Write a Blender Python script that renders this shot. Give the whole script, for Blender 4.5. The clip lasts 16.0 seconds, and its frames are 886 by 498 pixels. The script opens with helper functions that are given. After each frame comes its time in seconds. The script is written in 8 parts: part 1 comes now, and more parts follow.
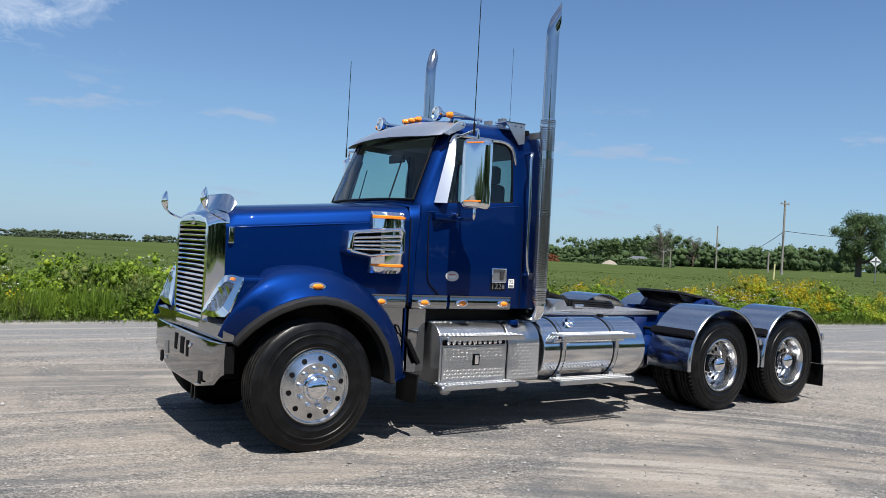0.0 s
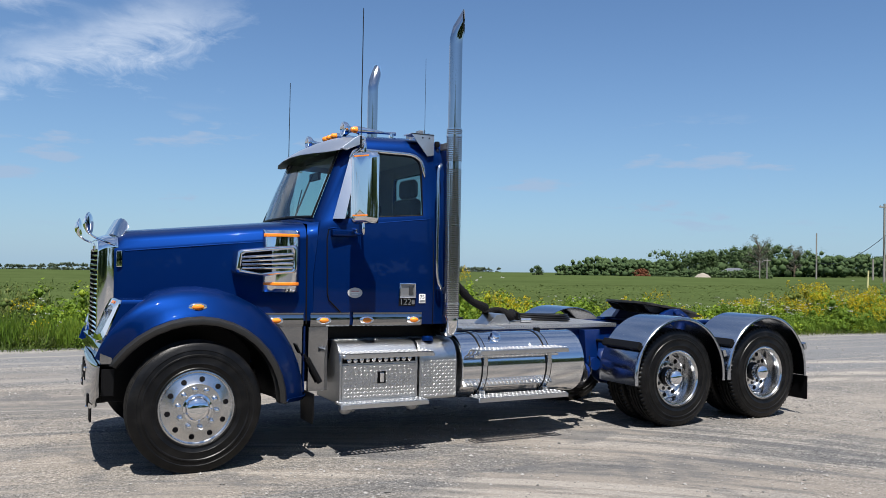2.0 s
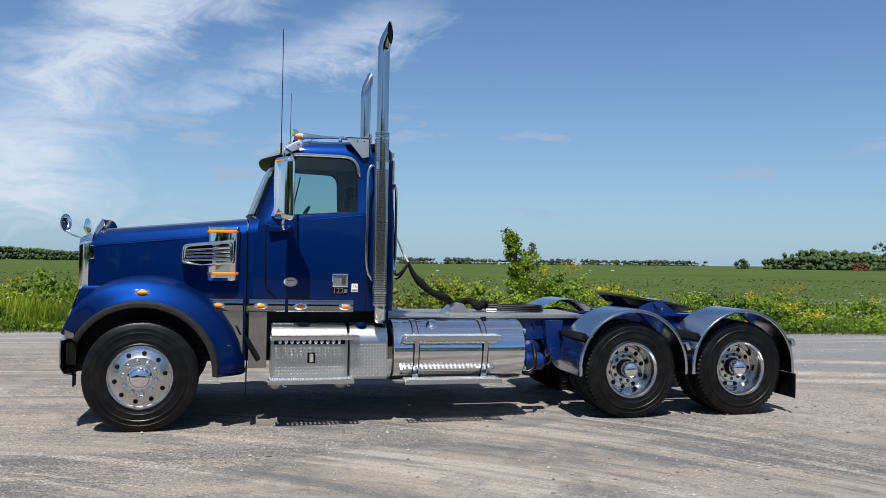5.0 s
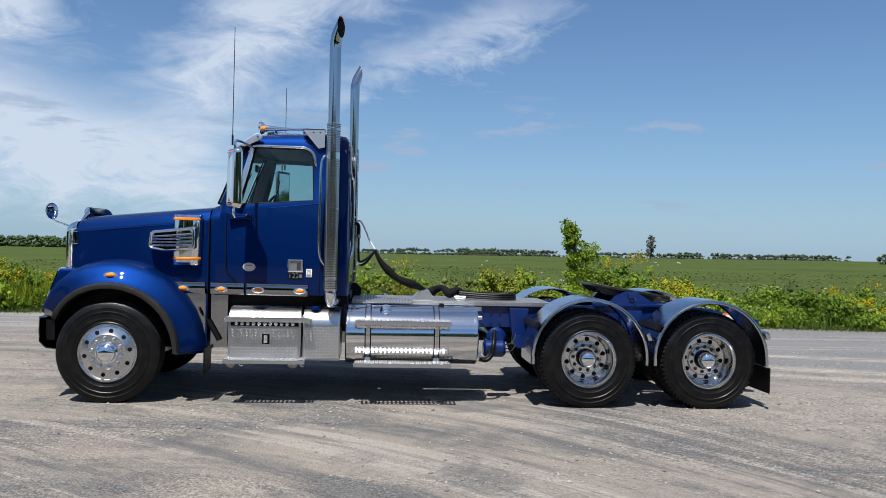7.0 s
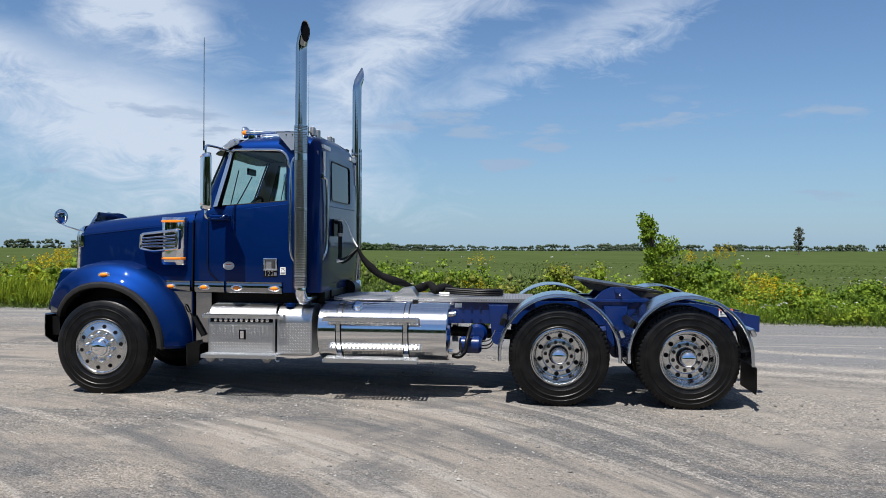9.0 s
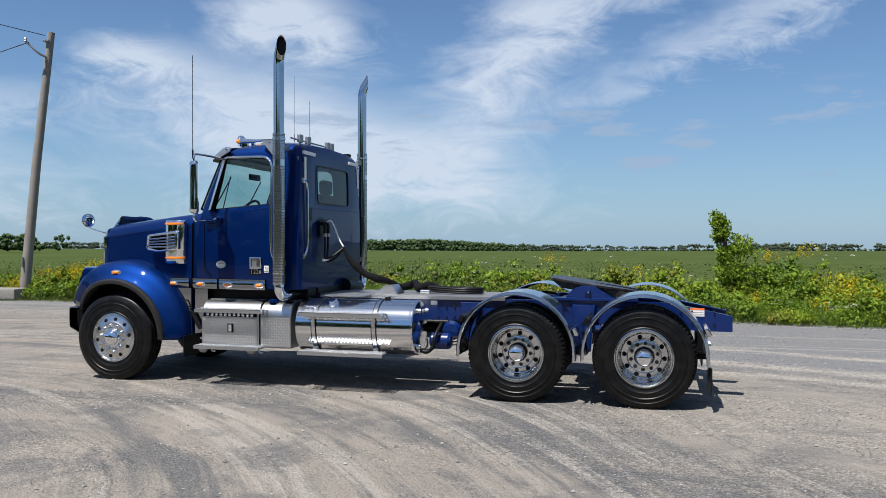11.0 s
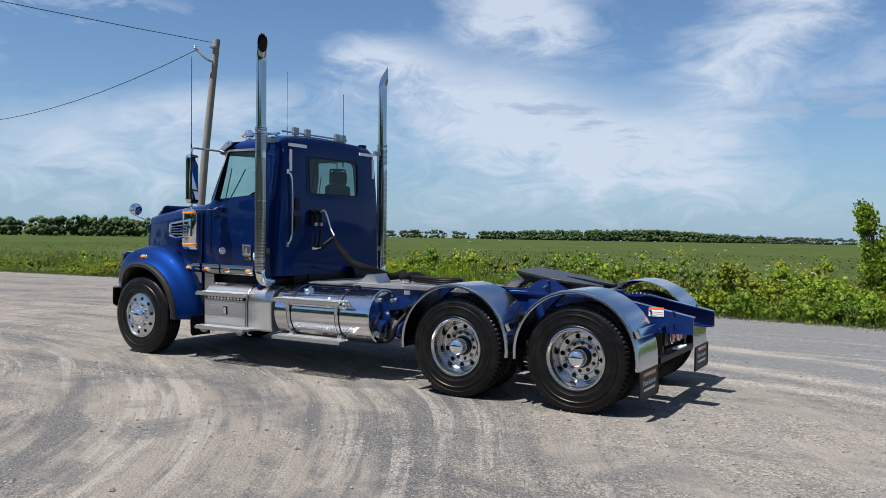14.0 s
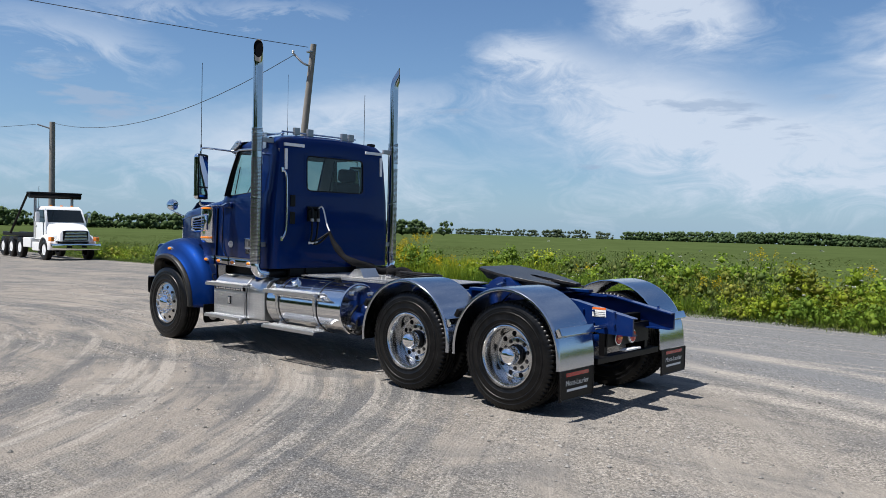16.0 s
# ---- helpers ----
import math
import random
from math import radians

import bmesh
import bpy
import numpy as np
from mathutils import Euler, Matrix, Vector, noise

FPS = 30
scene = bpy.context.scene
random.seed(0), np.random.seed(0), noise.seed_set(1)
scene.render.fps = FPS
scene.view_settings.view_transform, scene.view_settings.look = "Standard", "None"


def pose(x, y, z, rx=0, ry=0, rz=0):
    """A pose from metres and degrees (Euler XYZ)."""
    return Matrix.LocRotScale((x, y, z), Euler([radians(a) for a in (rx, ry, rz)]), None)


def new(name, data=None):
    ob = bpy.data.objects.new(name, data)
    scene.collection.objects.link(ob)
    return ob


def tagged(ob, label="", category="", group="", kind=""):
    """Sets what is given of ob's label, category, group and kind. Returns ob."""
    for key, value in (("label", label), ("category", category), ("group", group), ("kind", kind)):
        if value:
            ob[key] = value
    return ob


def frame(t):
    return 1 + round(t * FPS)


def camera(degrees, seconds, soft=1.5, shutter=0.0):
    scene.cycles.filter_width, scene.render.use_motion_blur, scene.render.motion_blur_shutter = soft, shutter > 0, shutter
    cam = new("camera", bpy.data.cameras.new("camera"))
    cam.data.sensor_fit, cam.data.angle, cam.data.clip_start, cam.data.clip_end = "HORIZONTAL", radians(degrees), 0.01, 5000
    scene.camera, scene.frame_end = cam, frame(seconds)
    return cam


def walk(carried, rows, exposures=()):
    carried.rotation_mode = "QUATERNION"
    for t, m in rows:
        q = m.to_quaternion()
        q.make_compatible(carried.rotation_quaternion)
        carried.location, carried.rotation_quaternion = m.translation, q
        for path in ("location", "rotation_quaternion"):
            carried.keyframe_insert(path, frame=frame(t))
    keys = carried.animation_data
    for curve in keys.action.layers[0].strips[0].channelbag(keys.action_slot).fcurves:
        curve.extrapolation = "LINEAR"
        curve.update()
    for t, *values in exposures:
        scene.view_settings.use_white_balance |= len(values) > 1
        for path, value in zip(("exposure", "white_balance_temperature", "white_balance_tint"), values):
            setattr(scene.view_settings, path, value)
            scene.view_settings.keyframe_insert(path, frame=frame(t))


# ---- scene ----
cam = camera(57.3, 16.0, soft=0.4)
METRES, EYE, TILT, LEAN, TURN = 15.09, 1.675, 0.0, 0.0, -34.3
ROWS = [
    (0.0, 0.0, 0.0, 0.0, 0.0, -0.06, -3.06),
    (0.5, 0.029, 0.0055, -0.0012, 1.6, 0.23, -2.67),
    (1.0, 0.0577, 0.0073, -0.0008, 3.16, 0.62, -2.09),
    (1.5, 0.0852, 0.0108, -0.0003, 4.74, 0.95, -1.52),
    (2.0, 0.113, 0.0168, 0.0007, 6.61, 1.14, -1.03),
    (2.5, 0.1439, 0.0145, 0.0018, 8.7, 1.09, -0.77),
    (3.0, 0.1725, 0.015, -0.0004, 10.84, 1.02, -0.75),
    (3.5, 0.2009, 0.0162, 0.0002, 13.16, 0.86, -0.84),
    (4.0, 0.232, 0.0137, 0.0026, 15.71, 0.69, -1.0),
    (6.5, 0.3776, 0.0496, 0.0035, 27.74, -0.01, -1.15),
    (7.0, 0.4056, 0.0608, 0.0022, 29.68, -0.3, -1.37),
    (7.5, 0.4335, 0.0781, 0.0024, 31.87, -0.58, -1.33),
    (8.0, 0.4597, 0.0935, 0.0032, 34.33, -0.75, -1.03),
    (8.5, 0.4825, 0.1123, 0.0035, 37.02, -0.7, -0.63),
    (11.0, 0.612, 0.2019, 0.0032, 49.44, -0.64, -0.09),
    (11.5, 0.6324, 0.2281, 0.0035, 51.76, -0.72, 0.19),
    (12.0, 0.6524, 0.2531, 0.0059, 54.15, -0.98, 0.5),
    (12.5, 0.6675, 0.2832, 0.0053, 56.73, -1.12, 0.62),
    (13.0, 0.6875, 0.3129, 0.0038, 59.5, -1.26, 0.42),
    (13.5, 0.7024, 0.3419, 0.0036, 62.49, -1.4, -0.07),
    (14.0, 0.7138, 0.3733, 0.0047, 65.62, -1.46, -0.63),
    (14.5, 0.7282, 0.4037, 0.0061, 68.63, -1.62, -1.15),
    (15.0, 0.7394, 0.4345, 0.0044, 71.34, -1.66, -1.49),
    (15.5, 0.7554, 0.4656, 0.0037, 73.76, -1.73, -1.49),
    (16.0, 0.7692, 0.495, 0.005, 75.92, -1.68, -1.31),
]
walk(cam, [(t, pose(-2.84, -6.99, EYE, TILT, LEAN, TURN) @ pose(METRES * x, METRES * y, METRES * z, 90 + pitch, roll, yaw)) for t, x, y, z, yaw, pitch, roll in ROWS],
     exposures=[(0.0, 0.87), (3.5, 0.82), (7.0, 0.73), (16.0, 0.73)])

# ---- world, sun ----
SUN_WAY = Vector((0.18, 0.45, -1.0)).normalized()      # the way in which the sunlight travels
world = bpy.data.worlds.new("sky")
scene.world = world
world.use_nodes = True
wt = world.node_tree
wt.nodes.clear()


def wnode(kind, **values):
    n = wt.nodes.new(kind)
    for key, value in values.items():
        n.inputs[key].default_value = value
    return n


def wmath(op, a, b=None, c=None, clamp=False):
    n = wt.nodes.new("ShaderNodeMath")
    n.operation, n.use_clamp = op, clamp
    for i, v in enumerate((a, b, c)):
        if v is None:
            continue
        if isinstance(v, (int, float)):
            n.inputs[i].default_value = v
        else:
            wt.links.new(v, n.inputs[i])
    return n.outputs[0]


def sky():
    tex = wt.nodes.new("ShaderNodeTexSky")
    tex.sky_type, tex.sun_disc = "NISHITA", False
    tex.sun_elevation = math.asin(-SUN_WAY.z)
    tex.sun_rotation = math.atan2(-SUN_WAY.x, -SUN_WAY.y)
    tex.air_density, tex.dust_density, tex.ozone_density = 1.0, 0.25, 3.0
    way = wt.nodes.new("ShaderNodeTexCoord").outputs["Generated"]
    sep = wt.nodes.new("ShaderNodeSeparateXYZ")
    wt.links.new(way, sep.inputs[0])
    up = wmath("MAXIMUM", sep.outputs[2], 0.0)
    bearing = wmath("MULTIPLY", wmath("ARCTAN2", sep.outputs[0], sep.outputs[1]), 57.2958)
    height = wmath("MULTIPLY", wmath("ARCSINE", sep.outputs[2]), 57.2958)
    # the grain of the cloud: lumps drawn out along the wind, and finer torn edges
    wind = wt.nodes.new("ShaderNodeMapping")
    wind.inputs["Rotation"].default_value, wind.inputs["Scale"].default_value = (0, radians(28), 0), (2.2, 2.2, 5.2)
    wt.links.new(way, wind.inputs[0])
    big = wnode("ShaderNodeTexNoise", Scale=1.7, Detail=10.0, Roughness=0.58, Distortion=0.5)
    wt.links.new(wind.outputs[0], big.inputs["Vector"])
    fine = wnode("ShaderNodeTexNoise", Scale=5.5, Detail=9.0, Roughness=0.66, Distortion=0.9)
    wt.links.new(wind.outputs[0], fine.inputs["Vector"])
    # banks of cloud by bearing (0 is +y, positive towards +x) and height, in degrees: length, depth, slant and weight
    banks = ((-10.8, 12.5, 6.2, 3.4, 65, 1.0), (2.5, 13.0, 8.5, 1.5, 24, 0.62), (-24.8, 14.8, 4.2, 2.3, -12, 1.1), (-36.5, 11.6, 3.6, 1.3, -5, 0.95),
             (-28.0, 8.3, 7.5, 3.2, -14, 1.0), (-18.5, 5.6, 7.5, 2.8, -10, 0.75), (-47.0, 8.0, 7.0, 1.5, 8, 0.65), (-56.0, 14.2, 8.0, 0.9, 3, 0.7),
             (-66.0, 11.5, 6.0, 1.2, -6, 0.65), (-58.0, 5.0, 14.0, 2.4, 0, 0.55), (8.5, 14.5, 5.0, 2.0, 25, 0.42), (-3.5, 16.5, 5.0, 2.5, 15, 0.7), (-38.0, 3.0, 32.0, 2.6, 0, 0.42))
    sway = wmath("MULTIPLY_ADD", big.outputs[0], 9.0, -4.5)
    bearing, height = wmath("ADD", bearing, sway), wmath("MULTIPLY_ADD", wmath("SUBTRACT", fine.outputs[0], 0.5), 5.0, height)
    mass = wmath("MULTIPLY", wmath("MULTIPLY_ADD", height, 0.1, -2.1, clamp=True), 0.45)
    for u0, v0, long, deep, slant, weight in banks:
        c, q = math.cos(radians(slant)), math.sin(radians(slant))
        du, dv = wmath("SUBTRACT", bearing, u0), wmath("SUBTRACT", height, v0)
        along = wmath("MULTIPLY_ADD", du, c / long, wmath("MULTIPLY", dv, q / long))
        across = wmath("MULTIPLY_ADD", du, -q / deep, wmath("MULTIPLY", dv, c / deep))
        far2 = wmath("MULTIPLY_ADD", along, along, wmath("MULTIPLY", across, across))
        mass = wmath("MULTIPLY_ADD", wmath("POWER", 2.718, wmath("MULTIPLY", far2, -0.8)), weight, mass)
    grain = wmath("ADD", wmath("MULTIPLY_ADD", big.outputs[0], 1.6, -0.80), wmath("MULTIPLY_ADD", fine.outputs[0], 1.8, -0.90))
    cover = wmath("MULTIPLY_ADD", grain, wmath("MULTIPLY_ADD", mass, 0.55, 0.45), wmath("ADD", mass, -0.20))
    dense = wmath("MULTIPLY", wmath("POWER", wmath("MULTIPLY", cover, 1.15, clamp=True), 1.15), 0.86)
    # small flat cumulus low over the horizon
    low = wt.nodes.new("ShaderNodeMapping")
    low.inputs["Scale"].default_value = (6.5, 6.5, 30.0)
    wt.links.new(way, low.inputs[0])
    puff = wnode("ShaderNodeTexNoise", Scale=1.0, Detail=6.0, Roughness=0.56)
    wt.links.new(low.outputs[0], puff.inputs["Vector"])
    band = wmath("MULTIPLY", wmath("MULTIPLY", wmath("SUBTRACT", sep.outputs[2], 0.035), 40.0, clamp=True),
                 wmath("MULTIPLY", wmath("SUBTRACT", 0.185, sep.outputs[2]), 30.0, clamp=True))
    puffs = wmath("MULTIPLY", wmath("MULTIPLY", wmath("SUBTRACT", puff.outputs[0], 0.60), 16.0, clamp=True), band)
    # thin white haze near the horizon
    haze = wmath("MULTIPLY", wmath("POWER", wmath("SUBTRACT", 1.0, up), 6.0), 0.65)
    tint = wt.nodes.new("ShaderNodeMixRGB")
    tint.blend_type = "MULTIPLY"
    tint.inputs[0].default_value, tint.inputs[2].default_value = 1.0, (0.76, 0.93, 1.13, 1)
    wt.links.new(tex.outputs[0], tint.inputs[1])
    mixes = tint.outputs[0]
    for fac, col in ((haze, (3.2, 5.2, 7.5, 1)), (dense, (7.2, 8.1, 9.5, 1)), (wmath("MULTIPLY", puffs, 0.7), (3.9, 5.1, 7.0, 1))):
        mix = wt.nodes.new("ShaderNodeMixRGB")
        mix.inputs[2].default_value = col
        wt.links.new(fac, mix.inputs[0]), wt.links.new(mixes, mix.inputs[1])
        mixes = mix.outputs[0]
    back = wnode("ShaderNodeBackground", Strength=0.055)
    wt.links.new(mixes, back.inputs[0])
    wt.links.new(back.outputs[0], wt.nodes.new("ShaderNodeOutputWorld").inputs[0])


sky()
sun = new("sun", bpy.data.lights.new("sun", "SUN"))
sun.data.energy, sun.data.angle, sun.data.color = 5.0, radians(0.55), (0.99, 0.955, 0.90)
sun.rotation_euler = SUN_WAY.to_track_quat("-Z", "Y").to_euler()
sun.location = (0, 0, 30)

# ---- materials ----
def material(name, base, rough=0.5, metal=0.0, coat=0.0, vary=0.0, scale=8.0, bump=0.0, bump_scale=60.0, dirt=None, rand=0.0, trans=0.0, spec=0.5):
    """base colour with broad and fine variation, optional dirt (colour, amount, scale), bump, and a shift per object or island."""
    m = bpy.data.materials.new(name)
    m.use_nodes = True
    nt = m.node_tree
    b = nt.nodes["Principled BSDF"]
    b.inputs["Roughness"].default_value, b.inputs["Metallic"].default_value = rough, metal
    b.inputs["Coat Weight"].default_value, b.inputs["Coat Roughness"].default_value = coat, 0.03
    b.inputs["Specular IOR Level"].default_value = spec
    b.inputs["Coat IOR"].default_value = 1.30
    b.inputs["Base Color"].default_value = (*base, 1)
    pos = nt.nodes.new("ShaderNodeTexCoord").outputs["Object"]
    colour = None
    if vary or dirt or rand:
        rgb = nt.nodes.new("ShaderNodeRGB")
        rgb.outputs[0].default_value = (*base, 1)
        colour = rgb.outputs[0]
    if vary:
        total = None
        for k, w in ((scale, 1.0), (scale * 9, 0.6)):
            nz = nt.nodes.new("ShaderNodeTexNoise")
            nz.inputs["Scale"].default_value, nz.inputs["Detail"].default_value = k, 4
            nt.links.new(pos, nz.inputs["Vector"])
            mm = nt.nodes.new("ShaderNodeMath")
            mm.operation = "MULTIPLY_ADD"
            mm.inputs[1].default_value, mm.inputs[2].default_value = w * vary * 2, -w * vary
            nt.links.new(nz.outputs[0], mm.inputs[0])
            if total is None:
                total = mm.outputs[0]
            else:
                ad = nt.nodes.new("ShaderNodeMath")
                nt.links.new(total, ad.inputs[0]), nt.links.new(mm.outputs[0], ad.inputs[1])
                total = ad.outputs[0]
        ad = nt.nodes.new("ShaderNodeMath")
        ad.inputs[1].default_value = 1.0
        nt.links.new(total, ad.inputs[0])
        sc = nt.nodes.new("ShaderNodeVectorMath")
        sc.operation = "SCALE"
        nt.links.new(colour, sc.inputs[0]), nt.links.new(ad.outputs[0], sc.inputs["Scale"])
        colour = sc.outputs[0]
        rr = nt.nodes.new("ShaderNodeMath")
        rr.operation = "MULTIPLY_ADD"
        rr.inputs[1].default_value, rr.inputs[2].default_value = 0.35 * rough, rough
        nt.links.new(total, rr.inputs[0]), nt.links.new(rr.outputs[0], b.inputs["Roughness"])
    if rand:
        info = nt.nodes.new("ShaderNodeNewGeometry")
        mm = nt.nodes.new("ShaderNodeMath")
        mm.operation = "MULTIPLY_ADD"
        mm.inputs[1].default_value, mm.inputs[2].default_value = 2 * rand, 1 - rand
        nt.links.new(info.outputs["Random Per Island"], mm.inputs[0])
        sc = nt.nodes.new("ShaderNodeVectorMath")
        sc.operation = "SCALE"
        nt.links.new(colour, sc.inputs[0]), nt.links.new(mm.outputs[0], sc.inputs["Scale"])
        colour = sc.outputs[0]
    if dirt:
        nz = nt.nodes.new("ShaderNodeTexNoise")
        nz.inputs["Scale"].default_value, nz.inputs["Detail"].default_value = dirt[2], 7
        nt.links.new(pos, nz.inputs["Vector"])
        rp = nt.nodes.new("ShaderNodeMapRange")
        rp.inputs[1].default_value, rp.inputs[2].default_value = 0.45, 0.72
        rp.inputs[4].default_value = dirt[1]
        nt.links.new(nz.outputs[0], rp.inputs[0])
        mx = nt.nodes.new("ShaderNodeMixRGB")
        mx.inputs[2].default_value = (*dirt[0], 1)
        nt.links.new(rp.outputs[0], mx.inputs[0]), nt.links.new(colour, mx.inputs[1])
        colour = mx.outputs[0]
    if colour is not None:
        nt.links.new(colour, b.inputs["Base Color"])
    if bump:
        nz = nt.nodes.new("ShaderNodeTexNoise")
        nz.inputs["Scale"].default_value, nz.inputs["Detail"].default_value = bump_scale, 5
        nt.links.new(pos, nz.inputs["Vector"])
        bp = nt.nodes.new("ShaderNodeBump")
        bp.inputs["Strength"].default_value, bp.inputs["Distance"].default_value = bump, 0.02
        nt.links.new(nz.outputs[0], bp.inputs["Height"]), nt.links.new(bp.outputs[0], b.inputs["Normal"])
    if trans:
        out = nt.nodes["Material Output"]
        tl = nt.nodes.new("ShaderNodeBsdfTranslucent")
        if colour is not None:
            nt.links.new(colour, tl.inputs[0])
        mx = nt.nodes.new("ShaderNodeMixShader")
        mx.inputs[0].default_value = trans
        nt.links.new(b.outputs[0], mx.inputs[1]), nt.links.new(tl.outputs[0], mx.inputs[2])
        nt.links.new(mx.outputs[0], out.inputs[0])
    return m


def glass_pane(name, tint, gloss=1.0):
    """A thin pane: tinted see-through with a mirror sheen that grows towards its edge-on view."""
    m = bpy.data.materials.new(name)
    m.use_nodes = True
    nt = m.node_tree
    nt.nodes.remove(nt.nodes["Principled BSDF"])
    tr, gl = nt.nodes.new("ShaderNodeBsdfTransparent"), nt.nodes.new("ShaderNodeBsdfGlossy")
    tr.inputs[0].default_value, gl.inputs["Roughness"].default_value = (*tint, 1), 0.015
    edge = nt.nodes.new("ShaderNodeLayerWeight")
    power = nt.nodes.new("ShaderNodeMath")
    power.operation, power.inputs[1].default_value = "POWER", 5.0
    fr = nt.nodes.new("ShaderNodeMath")
    fr.operation, fr.inputs[1].default_value, fr.inputs[2].default_value = "MULTIPLY_ADD", 0.95, 0.05
    nt.links.new(edge.outputs["Facing"], power.inputs[0]), nt.links.new(power.outputs[0], fr.inputs[0])
    mul = nt.nodes.new("ShaderNodeMath")
    mul.operation = "MULTIPLY"
    mul.inputs[1].default_value = gloss
    mx = nt.nodes.new("ShaderNodeMixShader")
    nt.links.new(fr.outputs[0], mul.inputs[0]), nt.links.new(mul.outputs[0], mx.inputs[0])
    nt.links.new(tr.outputs[0], mx.inputs[1]), nt.links.new(gl.outputs[0], mx.inputs[2])
    nt.links.new(mx.outputs[0], nt.nodes["Material Output"].inputs[0])
    return m


BLUE = material("blue_paint", (0.0004, 0.0165, 0.100), 0.56, 0.88, 0.75, 0.05, 2.0, spec=0.12)
FRAME_BLUE = material("blue_frame_paint", (0.001, 0.014, 0.088), 0.30, 0.0, 0.6, 0.12, 5.0, 0.05, 40, ((0.05, 0.05, 0.06), 0.07, 6.0), spec=0.35)
CHROME = material("chrome", (0.82, 0.83, 0.85), 0.045, 1.0, 0.0, 0.02, 3.0)
PIPE = material("polished_exhaust_pipe", (0.50, 0.505, 0.52), 0.07, 1.0, 0.0, 0.06, 3.0, 0.01, 9.0)
SHEET = material("polished_sheet_steel", (0.33, 0.335, 0.345), 0.06, 1.0, 0.0, 0.05, 3.0, 0.12, 4.0)
STEEL = material("polished_stainless", (0.62, 0.64, 0.67), 0.13, 1.0, 0.0, 0.05, 3.0, 0.015, 9.0)
VISOR = material("brushed_stainless", (0.80, 0.805, 0.815), 0.36, 1.0, 0.0, 0.06, 4.0, 0.03, 30.0)
FENDER = material("stainless_fender", (0.52, 0.55, 0.60), 0.17, 1.0, 0.0, 0.06, 2.0, 0.02, 12.0)
ALLOY = material("polished_aluminium", (0.60, 0.605, 0.61), 0.27, 1.0, 0.0, 0.08, 6.0, 0.02, 25.0)
DRIVE_ALLOY = material("polished_drive_wheel", (0.62, 0.625, 0.63), 0.20, 1.0, 0.0, 0.08, 6.0, 0.02, 25.0)
TANK = material("tank_aluminium", (0.72, 0.73, 0.75), 0.11, 1.0, 0.0, 0.05, 3.0, 0.01, 7.0)
PLATE = material("tread_plate_aluminium", (0.54, 0.55, 0.56), 0.32, 1.0, 0.0, 0.14, 5.0, 0.06, 60.0)
LOZENGE = material("tread_lozenge_aluminium", (0.62, 0.625, 0.63), 0.5, 0.55, 0.0, 0.1, 20.0, rand=0.15)
SATIN = material("satin_silver", (0.50, 0.505, 0.515), 0.32, 0.35, 0.0, 0.05, 20.0)
DULL = material("dull_aluminium", (0.34, 0.34, 0.345), 0.45, 0.9, 0.0, 0.12, 9.0, 0.05, 50.0)
RUBBER = material("tyre_rubber", (0.0030, 0.0030, 0.0033), 0.36, 0.0, 0.0, 0.3, 6.0, 0.10, 60.0, ((0.026, 0.025, 0.024), 0.26, 9.0), spec=0.24)
TREAD = material("dusty_tread_rubber", (0.006, 0.0059, 0.0057), 0.8, 0.0, 0.0, 0.25, 8.0, 0.1, 60.0, ((0.07, 0.065, 0.058), 0.30, 12.0), spec=0.2)
BLACK = material("black_plastic", (0.004, 0.004, 0.0045), 0.42, 0.0, 0.0, 0.2, 9.0, 0.05, 60.0, spec=0.2)
# near-black standing in for the shade inside openings, also for black print
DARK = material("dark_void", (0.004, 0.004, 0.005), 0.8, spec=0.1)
HOLE = material("shaded_perforation", (0.035, 0.035, 0.037), 0.6, 0.3)
GREY_LIP = material("grey_moulded_plastic", (0.017, 0.0165, 0.016), 0.33, 0.0, 0.0, 0.15, 9.0, 0.06, 80.0, spec=0.38)
AMBER = material("amber_lens", (0.80, 0.22, 0.015), 0.12, 0.0, 0.8, 0.1, 40.0, 0.25, 160.0)
RED = material("red_lens", (0.42, 0.012, 0.010), 0.15, 0.0, 0.8, 0.1, 40.0, 0.2, 160.0)
WHITE = material("white_plastic", (0.72, 0.72, 0.71), 0.4, 0.0, 0.0, 0.05, 9.0)
CLOTH = material("grey_upholstery", (0.055, 0.055, 0.06), 0.85, 0.0, 0.0, 0.2, 12.0, 0.2, 200.0)
TRIM = material("grey_cab_lining", (0.26, 0.255, 0.245), 0.75, 0.0, 0.0, 0.1, 9.0, 0.1, 120.0)
GLASS = glass_pane("tinted_glass", (0.62, 0.77, 0.75), 1.0)
DARK_GLASS = glass_pane("dark_tinted_glass", (0.31, 0.41, 0.40), 1.0)
LENS = glass_pane("clear_lens", (0.85, 0.88, 0.9))
MIRROR = material("mirror_glass", (0.8, 0.82, 0.84), 0.02, 1.0)
ORANGE = material("orange_print", (0.75, 0.14, 0.02), 0.5)
GREASE = material("greased_black_steel", (0.018, 0.017, 0.017), 0.35, 0.3, 0.0, 0.3, 8.0, 0.15, 40.0, ((0.09, 0.085, 0.08), 0.35, 9.0))
SOCK = material("black_woven_sleeve", (0.008, 0.008, 0.009), 0.85, 0.0, 0.0, 0.3, 20.0, 0.5, 90.0, spec=0.08)
WOOD = material("weathered_pole_wood", (0.20, 0.185, 0.165), 0.85, 0.0, 0.0, 0.25, 4.0, 0.35, 30.0)
CONCRETE = material("old_concrete", (0.19, 0.18, 0.165), 0.9, 0.0, 0.0, 0.25, 4.0, 0.5, 30.0)
